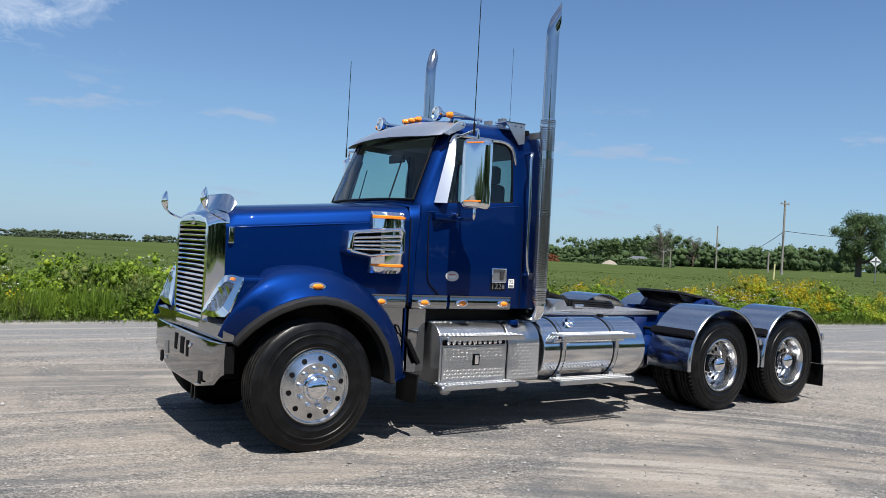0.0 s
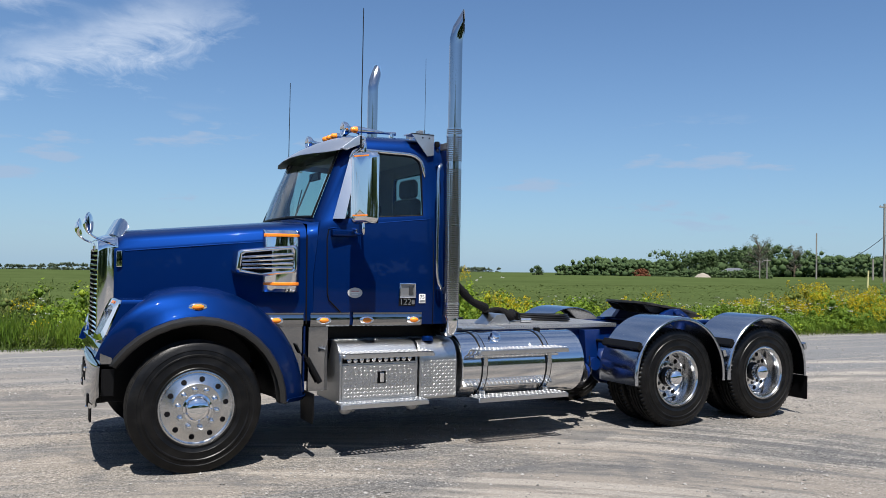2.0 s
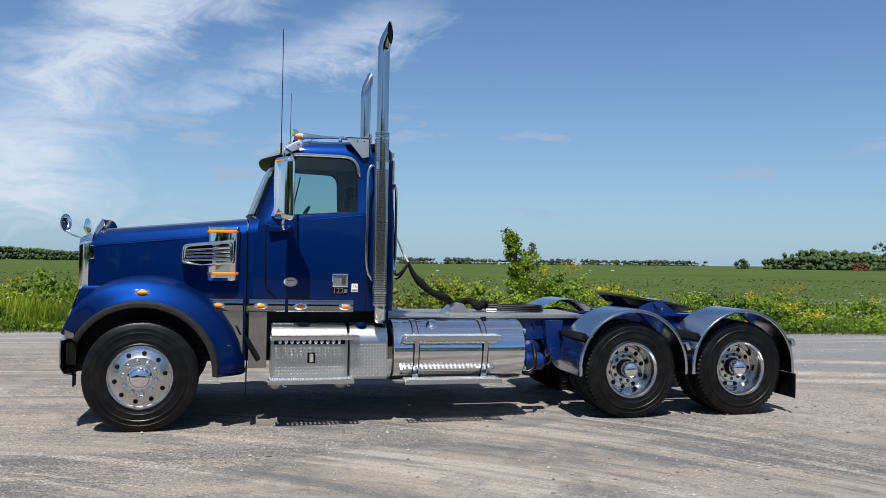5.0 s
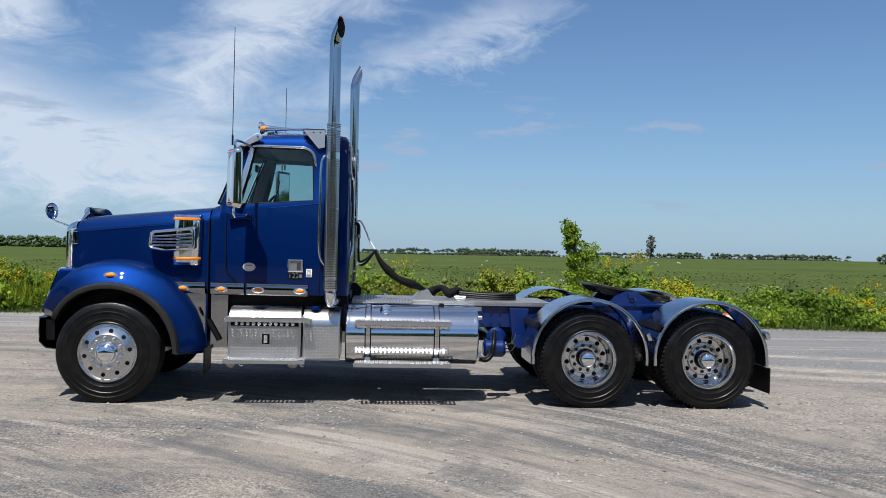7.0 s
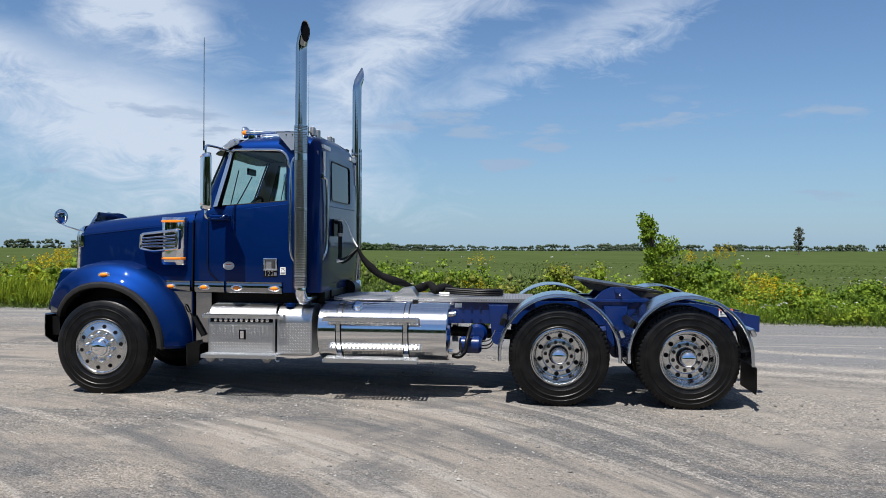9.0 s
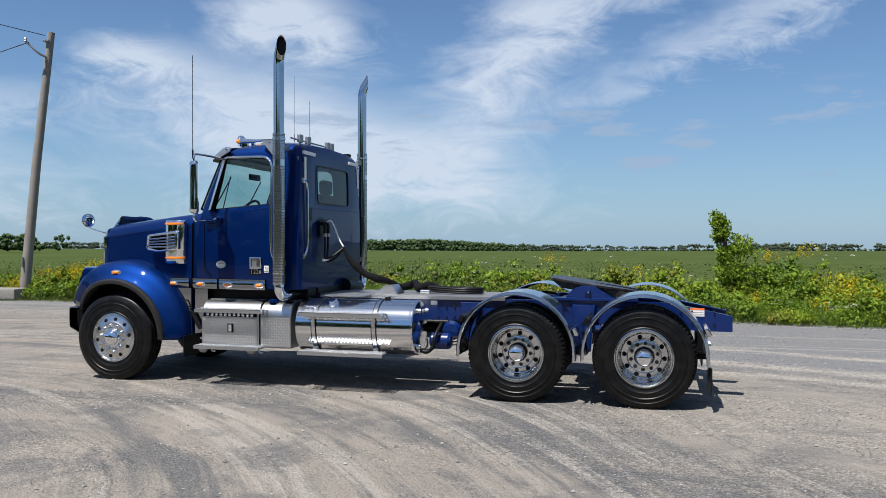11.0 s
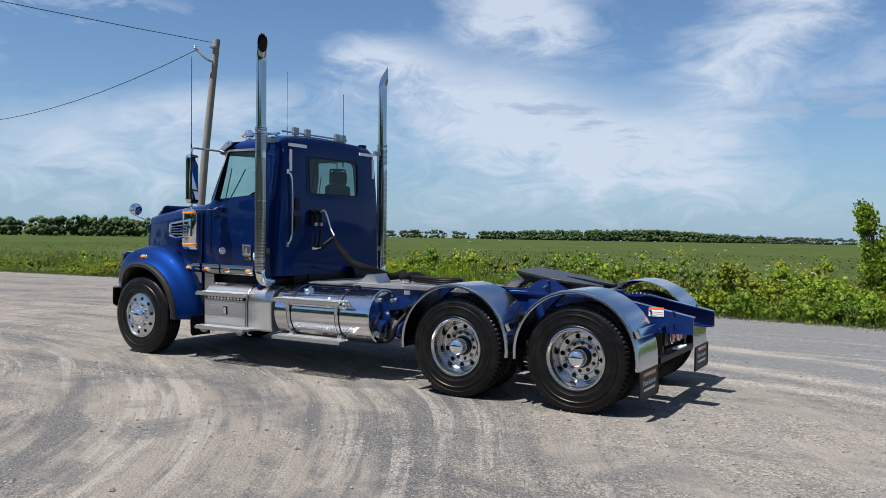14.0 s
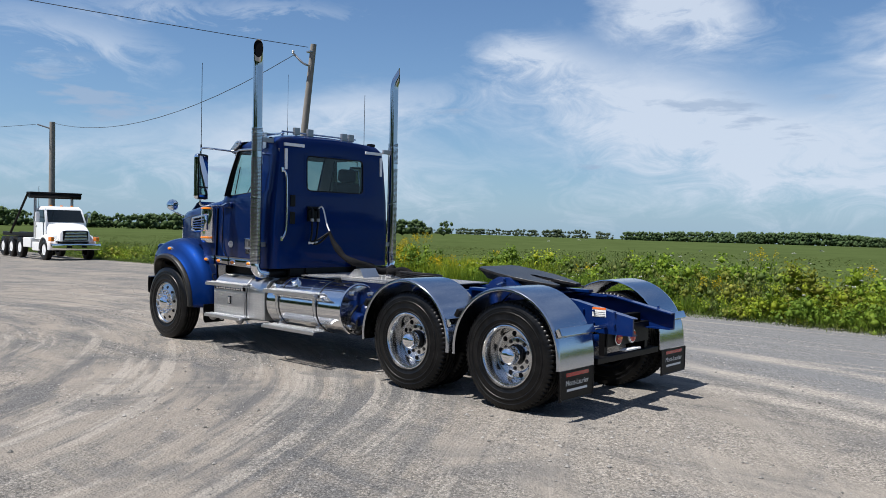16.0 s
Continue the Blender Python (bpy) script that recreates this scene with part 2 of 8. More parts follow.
WIRE = material("black_cable", (0.02, 0.02, 0.02), 0.6)
CAR_GLASS = material("dark_reflecting_glass", (0.006, 0.009, 0.010), 0.04, 0.0, 0.0, 0.1, 2.0, spec=0.6)
WHITE_PAINT = material("white_truck_paint", (0.74, 0.75, 0.76), 0.3, 0.0, 0.6, 0.04, 3.0)
BARK = material("brown_bark", (0.11, 0.085, 0.06), 0.9, 0.0, 0.0, 0.3, 9.0, 0.5, 50.0)

# ---- building tools ----
def mesh_of(name, bm, mat, angle=38):
    me = bpy.data.meshes.new(name)
    bmesh.ops.recalc_face_normals(bm, faces=bm.faces)
    bm.to_mesh(me)
    bm.free()
    for p in me.polygons:
        p.use_smooth = True
    me.set_sharp_from_angle(angle=radians(angle))
    for one in (mat if isinstance(mat, (list, tuple)) else [mat]):
        me.materials.append(one)
    return me


def part(name, bm, mat, parent=None, label="", m=None, angle=38):
    """Links a bmesh (or a ready mesh) as one object under a thing or a part."""
    ob = new(name, bm if isinstance(bm, bpy.types.Mesh) else mesh_of(name, bm, mat, angle))
    ob.parent = parent
    if not isinstance(bm, bpy.types.Mesh):
        even = ob.modifiers.new("even_shading", "WEIGHTED_NORMAL")
        even.keep_sharp = True
    if m is not None:
        ob.matrix_basis = m
    if label:
        ob["label"] = label
    return ob


def thing(name, label, category, at=(0, 0, 0), group=""):
    ob = new(name)
    ob.location = at
    ob.empty_display_size = 0.2
    return tagged(ob, label, category, group)


def box(bm, lo, hi, bevel=0.0, m=None, segs=2):
    r = bmesh.ops.create_cube(bm, size=1)
    vs = r["verts"]
    c, s = [(a + b) / 2 for a, b in zip(lo, hi)], [b - a for a, b in zip(lo, hi)]
    for v in vs:
        v.co = Vector([c[i] + v.co[i] * s[i] for i in range(3)])
    if bevel:
        es = list({e for v in vs for e in v.link_edges})
        r = bmesh.ops.bevel(bm, geom=es, offset=bevel, segments=segs, affect="EDGES", profile=0.5)
        vs = list({v for f in r["faces"] for v in f.verts} | {v for v in vs if v.is_valid})
    if m is not None:
        bmesh.ops.transform(bm, matrix=m, verts=[v for v in vs if v.is_valid])
    return bm


def prism(bm, outline, axis, lo, hi, bevel=0.0):
    """A flat outline (two coordinates each) pulled along an axis ('x', 'y' or 'z') from lo to hi."""
    def put(u, v, w):
        return {"x": (w, u, v), "y": (u, w, v), "z": (u, v, w)}[axis]
    a = [bm.verts.new(put(u, v, lo)) for u, v in outline]
    b = [bm.verts.new(put(u, v, hi)) for u, v in outline]
    n = len(a)
    fs = [bm.faces.new(a), bm.faces.new(b)]
    for i in range(n):
        fs.append(bm.faces.new((a[i], a[(i + 1) % n], b[(i + 1) % n], b[i])))
    if bevel:
        es = list({e for f in fs[:2] for e in f.edges})
        bmesh.ops.bevel(bm, geom=es, offset=bevel, segments=2, affect="EDGES", profile=0.5)
    return bm


def lathe(bm, profile, segs=48, centre=(0, 0, 0), axis="y", closed=False):
    """A profile of (radius, height along the axis) turned about the axis through centre."""
    rings = []
    for r, h in profile:
        ring = []
        for i in range(segs):
            a = 2 * math.pi * i / segs
            u, v = r * math.cos(a), r * math.sin(a)
            p = {"y": (u, h, v), "z": (u, v, h), "x": (h, u, v)}[axis]
            ring.append(bm.verts.new(Vector(p) + Vector(centre)))
        rings.append(ring)
    pairs = list(zip(rings, rings[1:])) + ([(rings[-1], rings[0])] if closed else [])
    for a, b in pairs:
        for i in range(segs):
            bm.faces.new((a[i], a[(i + 1) % segs], b[(i + 1) % segs], b[i]))
    if not closed:
        for ring, (r, h) in ((rings[0], profile[0]), (rings[-1], profile[-1])):
            if r > 1e-4:
                bm.faces.new(ring)
    bmesh.ops.remove_doubles(bm, verts=[v for ring in rings for v in ring], dist=1e-5)
    return bm


def smooth_line(points, steps=6):
    """A rounded line through the points."""
    ps = [Vector(p) for p in points]
    ps = [2 * ps[0] - ps[1]] + ps + [2 * ps[-1] - ps[-2]]
    out = []
    for a, b, c, d in zip(ps, ps[1:], ps[2:], ps[3:]):
        for k in range(steps):
            t = k / steps
            out.append(0.5 * (2 * b + (c - a) * t + (2 * a - 5 * b + 4 * c - d) * t * t + (3 * b - a - 3 * c + d) * t ** 3))
    return out + [ps[-2]]


def tube(bm, points, radius, segs=10, steps=0, cap=True):
    """A round bar along the points; radius may be a list; steps rounds the line."""
    ps = smooth_line(points, steps) if steps else [Vector(p) for p in points]
    n = len(ps)
    rad = radius if isinstance(radius, (list, tuple)) else [radius, radius]
    side = None
    rings = []
    for i, p in enumerate(ps):
        way = (ps[min(i + 1, n - 1)] - ps[max(i - 1, 0)]).normalized()
        if side is None:
            side = way.orthogonal().normalized()
        else:
            side = (side - way * side.dot(way)).normalized()
        up = way.cross(side)
        f = i / (n - 1) * (len(rad) - 1)
        k = min(int(f), len(rad) - 2)
        r = rad[k] + (rad[k + 1] - rad[k]) * (f - k)
        rings.append([bm.verts.new(p + r * (math.cos(2 * math.pi * j / segs) * side + math.sin(2 * math.pi * j / segs) * up)) for j in range(segs)])
    for a, b in zip(rings, rings[1:]):
        for j in range(segs):
            bm.faces.new((a[j], a[(j + 1) % segs], b[(j + 1) % segs], b[j]))
    if cap:
        bm.faces.new(rings[0]), bm.faces.new(rings[-1])
    return bm


def grid(bm, rows, skip=()):
    """A sheet over rows of points; skip holds (row, column) of faces left open."""
    vs = [[bm.verts.new(p) for p in row] for row in rows]
    for i in range(len(vs) - 1):
        for j in range(len(vs[0]) - 1):
            if (i, j) in skip:
                continue
            four = (vs[i][j], vs[i][j + 1], vs[i + 1][j + 1], vs[i + 1][j])
            bm.faces.new(four)
    return vs


def bar(a, b, radius, segs=8):
    return tube(bmesh.new(), [a, b], radius, segs)


def blocks(*boxes, bevel=0.0):
    bm = bmesh.new()
    for lo, hi in boxes:
        box(bm, lo, hi, bevel)
    return bm


def solid(ob, thickness, offset=-1.0):
    ob.modifiers.clear()
    mod = ob.modifiers.new("thickness", "SOLIDIFY")
    mod.thickness, mod.offset = thickness, offset
    even = ob.modifiers.new("even_shading", "WEIGHTED_NORMAL")
    even.keep_sharp = True
    return ob


def treads(name, parent, origin, u, v, nu, nv, mat, size=0.0165, lift=0.0045):
    """The raised lozenges of tread plate, turned each way by turns, on a face from origin along u and v."""
    o, u, v = Vector(origin), Vector(u), Vector(v)
    n = u.cross(v).normalized() * lift
    un, vn = u.normalized(), v.normalized()
    vs, fs = [], []
    for i in range(nu):
        for j in range(nv):
            c = o + u * ((i + 0.5) / nu) + v * ((j + 0.5) / nv)
            s = 1 if (i + j) % 2 else -1
            a, b = (un + s * vn).normalized() * size, (un - s * vn).normalized() * size * 0.33
            k = len(vs)
            vs += [c - a, c - b, c + a, c + b, c - a * 0.45 + n, c + a * 0.45 + n]
            fs += [(k, k + 1, k + 4), (k + 1, k + 2, k + 5, k + 4), (k + 2, k + 3, k + 5), (k + 3, k, k + 4, k + 5)]
    me = bpy.data.meshes.new(name)
    me.from_pydata([tuple(p) for p in vs], [], fs)
    me.materials.append(mat)
    ob = part(name, me, None, parent)
    ob["kind"] = "stuff"
    return ob


def ball(bm, centre, radius, squash=(1, 1, 1), u=14, v=8):
    r = bmesh.ops.create_uvsphere(bm, u_segments=u, v_segments=v, radius=radius)
    for w in r["verts"]:
        w.co = Vector(centre) + Vector([w.co[i] * squash[i] for i in range(3)])
    return bm

# ---- ground ----
def edge_y(x):
    """Where the gravel yard ends and the weeds begin."""
    return float(np.interp(x, (-90, -29, -24, -12, -6, 1, 6, 13, 21, 40, 95), (17.5, 11.9, 11.2, 9.6, 8.9, 8.75, 8.5, 7.6, 6.6, 4.2, -3.0)))


def land(x, y):
    """The height of the ground: a level yard, farmland that falls away gently behind it."""
    d = y - edge_y(x)
    fall = -0.0088 * min(max(d - 3, 0), 700) - 0.010 * min(max(d - 380, 0), 320) - 0.03 * min(max(d - 615, 0), 1900)
    rise = 0.0075 * min(max(x - 20, 0), 500) * min(max(d, 0) / 30, 1)
    ditch = -0.18 * math.exp(-((d - 2.2) / 1.2) ** 2)
    dip = -0.020 * min(max(-10 - x, 0), 22)
    return fall + rise + ditch + dip


TAN, PALE, SLATE = (0.218, 0.191, 0.163), (0.272, 0.247, 0.217), (0.088, 0.088, 0.091)


def gravel_material():
    m = bpy.data.materials.new("packed_gravel")
    m.use_nodes = True
    nt = m.node_tree
    b = nt.nodes["Principled BSDF"]
    b.inputs["Roughness"].default_value, b.inputs["Specular IOR Level"].default_value = 0.92, 0.25
    pos = nt.nodes.new("ShaderNodeTexCoord").outputs["Object"]

    def noise_at(scale, detail, rough=0.5, rot=0.0, stretch=(1, 1, 1), warp=0.0, move=(0, 0, 0)):
        mp = nt.nodes.new("ShaderNodeMapping")
        mp.inputs["Rotation"].default_value, mp.inputs["Scale"].default_value = (0, 0, radians(rot)), stretch
        mp.inputs["Location"].default_value = move
        nz = nt.nodes.new("ShaderNodeTexNoise")
        nz.inputs["Scale"].default_value, nz.inputs["Detail"].default_value = scale, detail
        nz.inputs["Roughness"].default_value, nz.inputs["Distortion"].default_value = rough, warp
        nt.links.new(pos, mp.inputs[0]), nt.links.new(mp.outputs[0], nz.inputs["Vector"])
        return nz.outputs[0]

    def step(v, lo, hi, top=1.0):
        r = nt.nodes.new("ShaderNodeMapRange")
        r.inputs[1].default_value, r.inputs[2].default_value, r.inputs[4].default_value = lo, hi, top
        nt.links.new(v, r.inputs[0])
        return r.outputs[0]

    def mix(fac, a, col, kind="MIX"):
        n = nt.nodes.new("ShaderNodeMixRGB")
        n.blend_type = kind
        n.inputs[2].default_value = (*col, 1)
        nt.links.new(fac, n.inputs[0])
        if isinstance(a, tuple):
            n.inputs[1].default_value = (*a, 1)
        else:
            nt.links.new(a, n.inputs[1])
        return n.outputs[0]

    col = mix(step(noise_at(0.35, 5, 0.6), 0.38, 0.62), (0.118, 0.114, 0.110), (0.190, 0.170, 0.147))
    # wheel tracks: pale and dark streaks along the yard, and wide turning circles in front of it
    drift = nt.nodes.new("ShaderNodeTexNoise")
    drift.inputs["Scale"].default_value, drift.inputs["Detail"].default_value = 0.09, 2
    nt.links.new(pos, drift.inputs["Vector"])
    bend = nt.nodes.new("ShaderNodeVectorMath")
    bend.operation, bend.inputs[1].default_value = "MULTIPLY_ADD", (2.4, 2.4, 0)
    nt.links.new(drift.outputs["Color"], bend.inputs[0]), nt.links.new(pos, bend.inputs[2])
    spun = nt.nodes.new("ShaderNodeVectorMath")
    spun.operation, spun.inputs[1].default_value = "SUBTRACT", (-2.3, -8.8, 0)
    nt.links.new(bend.outputs[0], spun.inputs[0])
    sep = nt.nodes.new("ShaderNodeSeparateXYZ")
    nt.links.new(spun.outputs[0], sep.inputs[0])
    far = nt.nodes.new("ShaderNodeVectorMath")
    far.operation = "LENGTH"
    nt.links.new(spun.outputs[0], far.inputs[0])
    ang = nt.nodes.new("ShaderNodeMath")
    ang.operation = "ARCTAN2"
    nt.links.new(sep.outputs[1], ang.inputs[0]), nt.links.new(sep.outputs[0], ang.inputs[1])
    ring = nt.nodes.new("ShaderNodeCombineXYZ")
    nt.links.new(far.outputs["Value"], ring.inputs[0]), nt.links.new(ang.outputs[0], ring.inputs[1])

    def rings(scale, detail, stretch, move=(0, 0, 0)):
        mp = nt.nodes.new("ShaderNodeMapping")
        mp.inputs["Scale"].default_value, mp.inputs["Location"].default_value = stretch, move
        nz = nt.nodes.new("ShaderNodeTexNoise")
        nz.inputs["Scale"].default_value, nz.inputs["Detail"].default_value = scale, detail
        nz.inputs["Roughness"].default_value, nz.inputs["Distortion"].default_value = 0.62, 0.25
        nt.links.new(ring.outputs[0], mp.inputs[0]), nt.links.new(mp.outputs[0], nz.inputs["Vector"])
        return nz.outputs[0]

    col = mix(step(noise_at(1.0, 6, 0.65, 6, (0.10, 1.3, 1), 0.5), 0.47, 0.58, 0.85), col, TAN)
    col = mix(step(noise_at(1.0, 5, 0.65, 6, (0.09, 1.7, 1), 0.5, (5, 9, 0)), 0.53, 0.62, 0.8), col, SLATE)
    # the circles fade out towards their middle and far from it
    fade = nt.nodes.new("ShaderNodeMath")
    fade.operation = "MULTIPLY"
    nt.links.new(step(far.outputs["Value"], 18.0, 12.0), fade.inputs[0]), nt.links.new(step(far.outputs["Value"], 2.0, 6.0), fade.inputs[1])
    near = fade.outputs[0]
    packed = step(rings(1.0, 6, (1.3, 2.2, 1)), 0.465, 0.555, 0.9)
    worn = nt.nodes.new("ShaderNodeMath")
    worn.operation = "MULTIPLY"
    nt.links.new(step(rings(1.0, 6, (7.0, 1.8, 1), (11, 5, 0)), 0.50, 0.59, 0.72), worn.inputs[0]), nt.links.new(step(noise_at(0.55, 5, 0.65, 0, (1, 1, 1), 0.5, (7, 7, 0)), 0.46, 0.60), worn.inputs[1])
    for fac, c in ((packed, TAN), (step(rings(1.0, 6, (2.1, 2.4, 1), (7, 3, 0)), 0.52, 0.61, 0.80), SLATE), (step(rings(1.0, 5, (5.0, 2.0, 1), (2, 8, 0)), 0.55, 0.62, 0.8), PALE), (worn.outputs[0], (0.105, 0.102, 0.099))):
        mm = nt.nodes.new("ShaderNodeMath")
        mm.operation = "MULTIPLY"
        nt.links.new(fac, mm.inputs[0]), nt.links.new(near, mm.inputs[1])
        col = mix(mm.outputs[0], col, c)
    col = mix(step(noise_at(1.1, 7, 0.66, 0, (1, 1, 1), 0.6, (4, 4, 0)), 0.52, 0.62, 0.6), col, SLATE)
    # grey crushed stone along the back of the yard, with pale wheel lines through it
    back = nt.nodes.new("ShaderNodeSeparateXYZ")
    nt.links.new(bend.outputs[0], back.inputs[0])
    slope = nt.nodes.new("ShaderNodeMath")
    slope.operation, slope.inputs[1].default_value = "MULTIPLY_ADD", 0.30
    nt.links.new(back.outputs[0], slope.inputs[0]), nt.links.new(back.outputs[1], slope.inputs[2])
    ragged = nt.nodes.new("ShaderNodeMath")
    ragged.operation, ragged.inputs[1].default_value = "MULTIPLY_ADD", 6.0
    nt.links.new(noise_at(0.5, 6, 0.65, 6, (0.3, 1.4, 1), 0.6, (1, 3, 0)), ragged.inputs[0]), nt.links.new(slope.outputs[0], ragged.inputs[2])
    grey_zone = step(ragged.outputs[0], 8.2, 10.2, 0.85)
    col = mix(grey_zone, col, (0.150, 0.152, 0.157))
    lines = nt.nodes.new("ShaderNodeMath")
    lines.operation = "MULTIPLY"
    nt.links.new(step(noise_at(1.0, 5, 0.6, 8, (0.05, 2.6, 1), 0.3, (2, 5, 0)), 0.54, 0.59, 0.8), lines.inputs[0]), nt.links.new(grey_zone, lines.inputs[1])
    col = mix(lines.outputs[0], col, PALE)
    # two fresh pale wheel lines that leave the truck's tail, and dust turned up beside them
    apart0 = nt.nodes.new("ShaderNodeSeparateXYZ")
    nt.links.new(pos, apart0.inputs[0])

    def calc(op, a, b, c=None):
        n = nt.nodes.new("ShaderNodeMath")
        n.operation = op
        for k, v in enumerate((a, b, c)):
            if isinstance(v, (int, float)):
                n.inputs[k].default_value = v
            elif v is not None:
                nt.links.new(v, n.inputs[k])
        return n.outputs[0]

    run = calc("MULTIPLY_ADD", apart0.outputs[0], 0.30, apart0.outputs[1])
    run = calc("MULTIPLY_ADD", noise_at(0.7, 4, 0.6, 0, (1, 1, 1), 0.2, (6, 1, 0)), 0.5, run)
    behind = step(apart0.outputs[0], 5.4, 7.0)
    torn = step(noise_at(2.2, 6, 0.65, 15, (0.35, 1.5, 1), 0.4, (9, 9, 0)), 0.32, 0.52, 0.95)
    for at in (3.95, 4.75, 6.3):
        near_line = step(calc("ABSOLUTE", calc("SUBTRACT", run, at), 0.0), 0.32, 0.08)
        col = mix(calc("MULTIPLY", calc("MULTIPLY", near_line, behind), torn), col, (0.305, 0.275, 0.238))
    dusty = calc("MULTIPLY", calc("MULTIPLY", step(calc("ABSOLUTE", calc("SUBTRACT", run, 1.6), 0.0), 3.0, 0.6), behind), torn)
    col = mix(calc("MULTIPLY", dusty, 0.6), col, (0.270, 0.240, 0.205))
    # an older, darker spread of gravel towards +x
    apart = nt.nodes.new("ShaderNodeSeparateXYZ")
    nt.links.new(pos, apart.inputs[0])
    lump = nt.nodes.new("ShaderNodeMath")
    lump.operation, lump.inputs[1].default_value = "MULTIPLY_ADD", 7.0
    nt.links.new(noise_at(0.3, 4, 0.6, 0, (1, 1, 1), 0.3, (3, 7, 0)), lump.inputs[0]), nt.links.new(apart.outputs[0], lump.inputs[2])
    col = mix(step(lump.outputs[0], 2.5, 7.0, 0.85), col, (0.91, 0.92, 0.935), "MULTIPLY")
    # loose grit: dark and pale specks
    loose = nt.nodes.new("ShaderNodeMath")
    loose.operation, loose.inputs[1].default_value, loose.inputs[2].default_value = "MULTIPLY_ADD", -0.14, 0.06
    nt.links.new(packed, loose.inputs[0])
    stony = nt.nodes.new("ShaderNodeMath")
    nt.links.new(loose.outputs[0], stony.inputs[0]), nt.links.new(noise_at(0.8, 5, 0.6, 10, (0.35, 1.2, 1), 0.5, (8, 2, 0)), stony.inputs[1])
    rough_patch = step(stony.outputs[0], 0.40, 0.58, 0.85)
    for k, lo, hi, c in ((26.0, 0.54, 0.62, (0.078, 0.076, 0.075)), (48.0, 0.57, 0.63, (0.270, 0.258, 0.240)), (90.0, 0.55, 0.63, (0.062, 0.061, 0.061))):
        mm = nt.nodes.new("ShaderNodeMath")
        mm.operation = "MULTIPLY"
        nt.links.new(step(noise_at(k, 4, 0.7, 0, (1, 1, 1), 0, (k, 1, 0)), lo, hi, 0.8), mm.inputs[0]), nt.links.new(rough_patch, mm.inputs[1])
        col = mix(mm.outputs[0], col, c)
    # single stones: every cell of two sizes lighter or darker than the next, most where the stone lies loose
    vo = nt.nodes.new("ShaderNodeTexVoronoi")
    vo.inputs["Scale"].default_value = 52.0
    nt.links.new(pos, vo.inputs["Vector"])
    small = nt.nodes.new("ShaderNodeTexVoronoi")
    small.inputs["Scale"].default_value = 110.0
    nt.links.new(pos, small.inputs["Vector"])
    strength = nt.nodes.new("ShaderNodeMath")
    strength.operation, strength.inputs[1].default_value, strength.inputs[2].default_value = "MULTIPLY_ADD", 0.32, 0.08
    nt.links.new(rough_patch, strength.inputs[0])
    for cells in (vo, small):
        grey = nt.nodes.new("ShaderNodeSeparateColor")
        nt.links.new(cells.outputs["Color"], grey.inputs[0])
        n = nt.nodes.new("ShaderNodeMixRGB")
        n.blend_type = "OVERLAY"
        nt.links.new(strength.outputs[0], n.inputs[0]), nt.links.new(col, n.inputs[1]), nt.links.new(grey.outputs[0], n.inputs[2])
        col = n.outputs[0]
    hs = nt.nodes.new("ShaderNodeHueSaturation")
    hs.inputs["Saturation"].default_value = 0.95
    nt.links.new(col, hs.inputs["Color"])
    nt.links.new(hs.outputs[0], b.inputs["Base Color"])
    height = None
    for v, k in ((vo.outputs["Distance"], -0.32), (noise_at(14.0, 6, 0.7), 0.75), (noise_at(3.5, 5, 0.6, 0, (1, 1, 1), 0.4, (2, 6, 0)), 0.9), (rings(1.0, 6, (1.5, 1.6, 1)), 2.0), (rings(1.0, 4, (6.5, 1.4, 1), (4, 4, 0)), 0.8)):
        mm = nt.nodes.new("ShaderNodeMath")
        mm.operation = "MULTIPLY_ADD"
        mm.inputs[1].default_value = k
        nt.links.new(v, mm.inputs[0])
        if height is not None:
            nt.links.new(height, mm.inputs[2])
        height = mm.outputs[0]
    bp = nt.nodes.new("ShaderNodeBump")
    bp.inputs["Strength"].default_value, bp.inputs["Distance"].default_value = 0.85, 0.035
    nt.links.new(height, bp.inputs["Height"]), nt.links.new(bp.outputs[0], b.inputs["Normal"])
    return m


GRAVEL = gravel_material()
FIELD = material("field_green", (0.047, 0.066, 0.023), 0.95, 0.0, 0.0, 0.32, 0.06, 0.8, 2.0, ((0.060, 0.080, 0.030), 0.6, 0.25), spec=0.0)

# unseen dark strip added behind the camera to dim reflections and bounced light
REAR_STRIP = material("unseen_dark_ground", (0.055, 0.055, 0.056), 0.85, 0.0, 0.0, 0.2, 1.5, 0.2, 60.0)


def build_ground():
    xs = [-2500, -1200, -600, -300, -150, -90, -60] + [float(v) for v in np.arange(-45, 60, 1.5)] + [70, 95, 150, 300, 600, 1200, 2500]
    ds = [-2500, -900, -300, -120, -60, -40, -30, -24, -19, -15, -12, -9, -6, -3, -1.2, -0.5, 0, 0.5, 1, 1.6, 2.2, 2.8, 3.6, 5, 8, 14, 25, 45, 80, 140, 240, 380, 480, 560, 615, 700, 900, 1500, 2500]
    bm = bmesh.new()
    vs = [[bm.verts.new((x, edge_y(x) + d, land(x, edge_y(x) + d))) for x in xs] for d in ds]
    for i in range(len(ds) - 1):
        for j in range(len(xs) - 1):
            f = bm.faces.new((vs[i][j], vs[i][j + 1], vs[i + 1][j + 1], vs[i + 1][j]))
            f.material_index = 2 if -40.5 < ds[i] < -24.5 else 0 if -24.5 < ds[i] and ds[i + 1] <= 0.6 else 1
    ob = part("ground", bm, [GRAVEL, FIELD, REAR_STRIP], angle=60)
    tagged(ob, "packed grey-brown gravel yard with tyre tracks running out into green farmland", "ground", kind="structure")


build_ground()

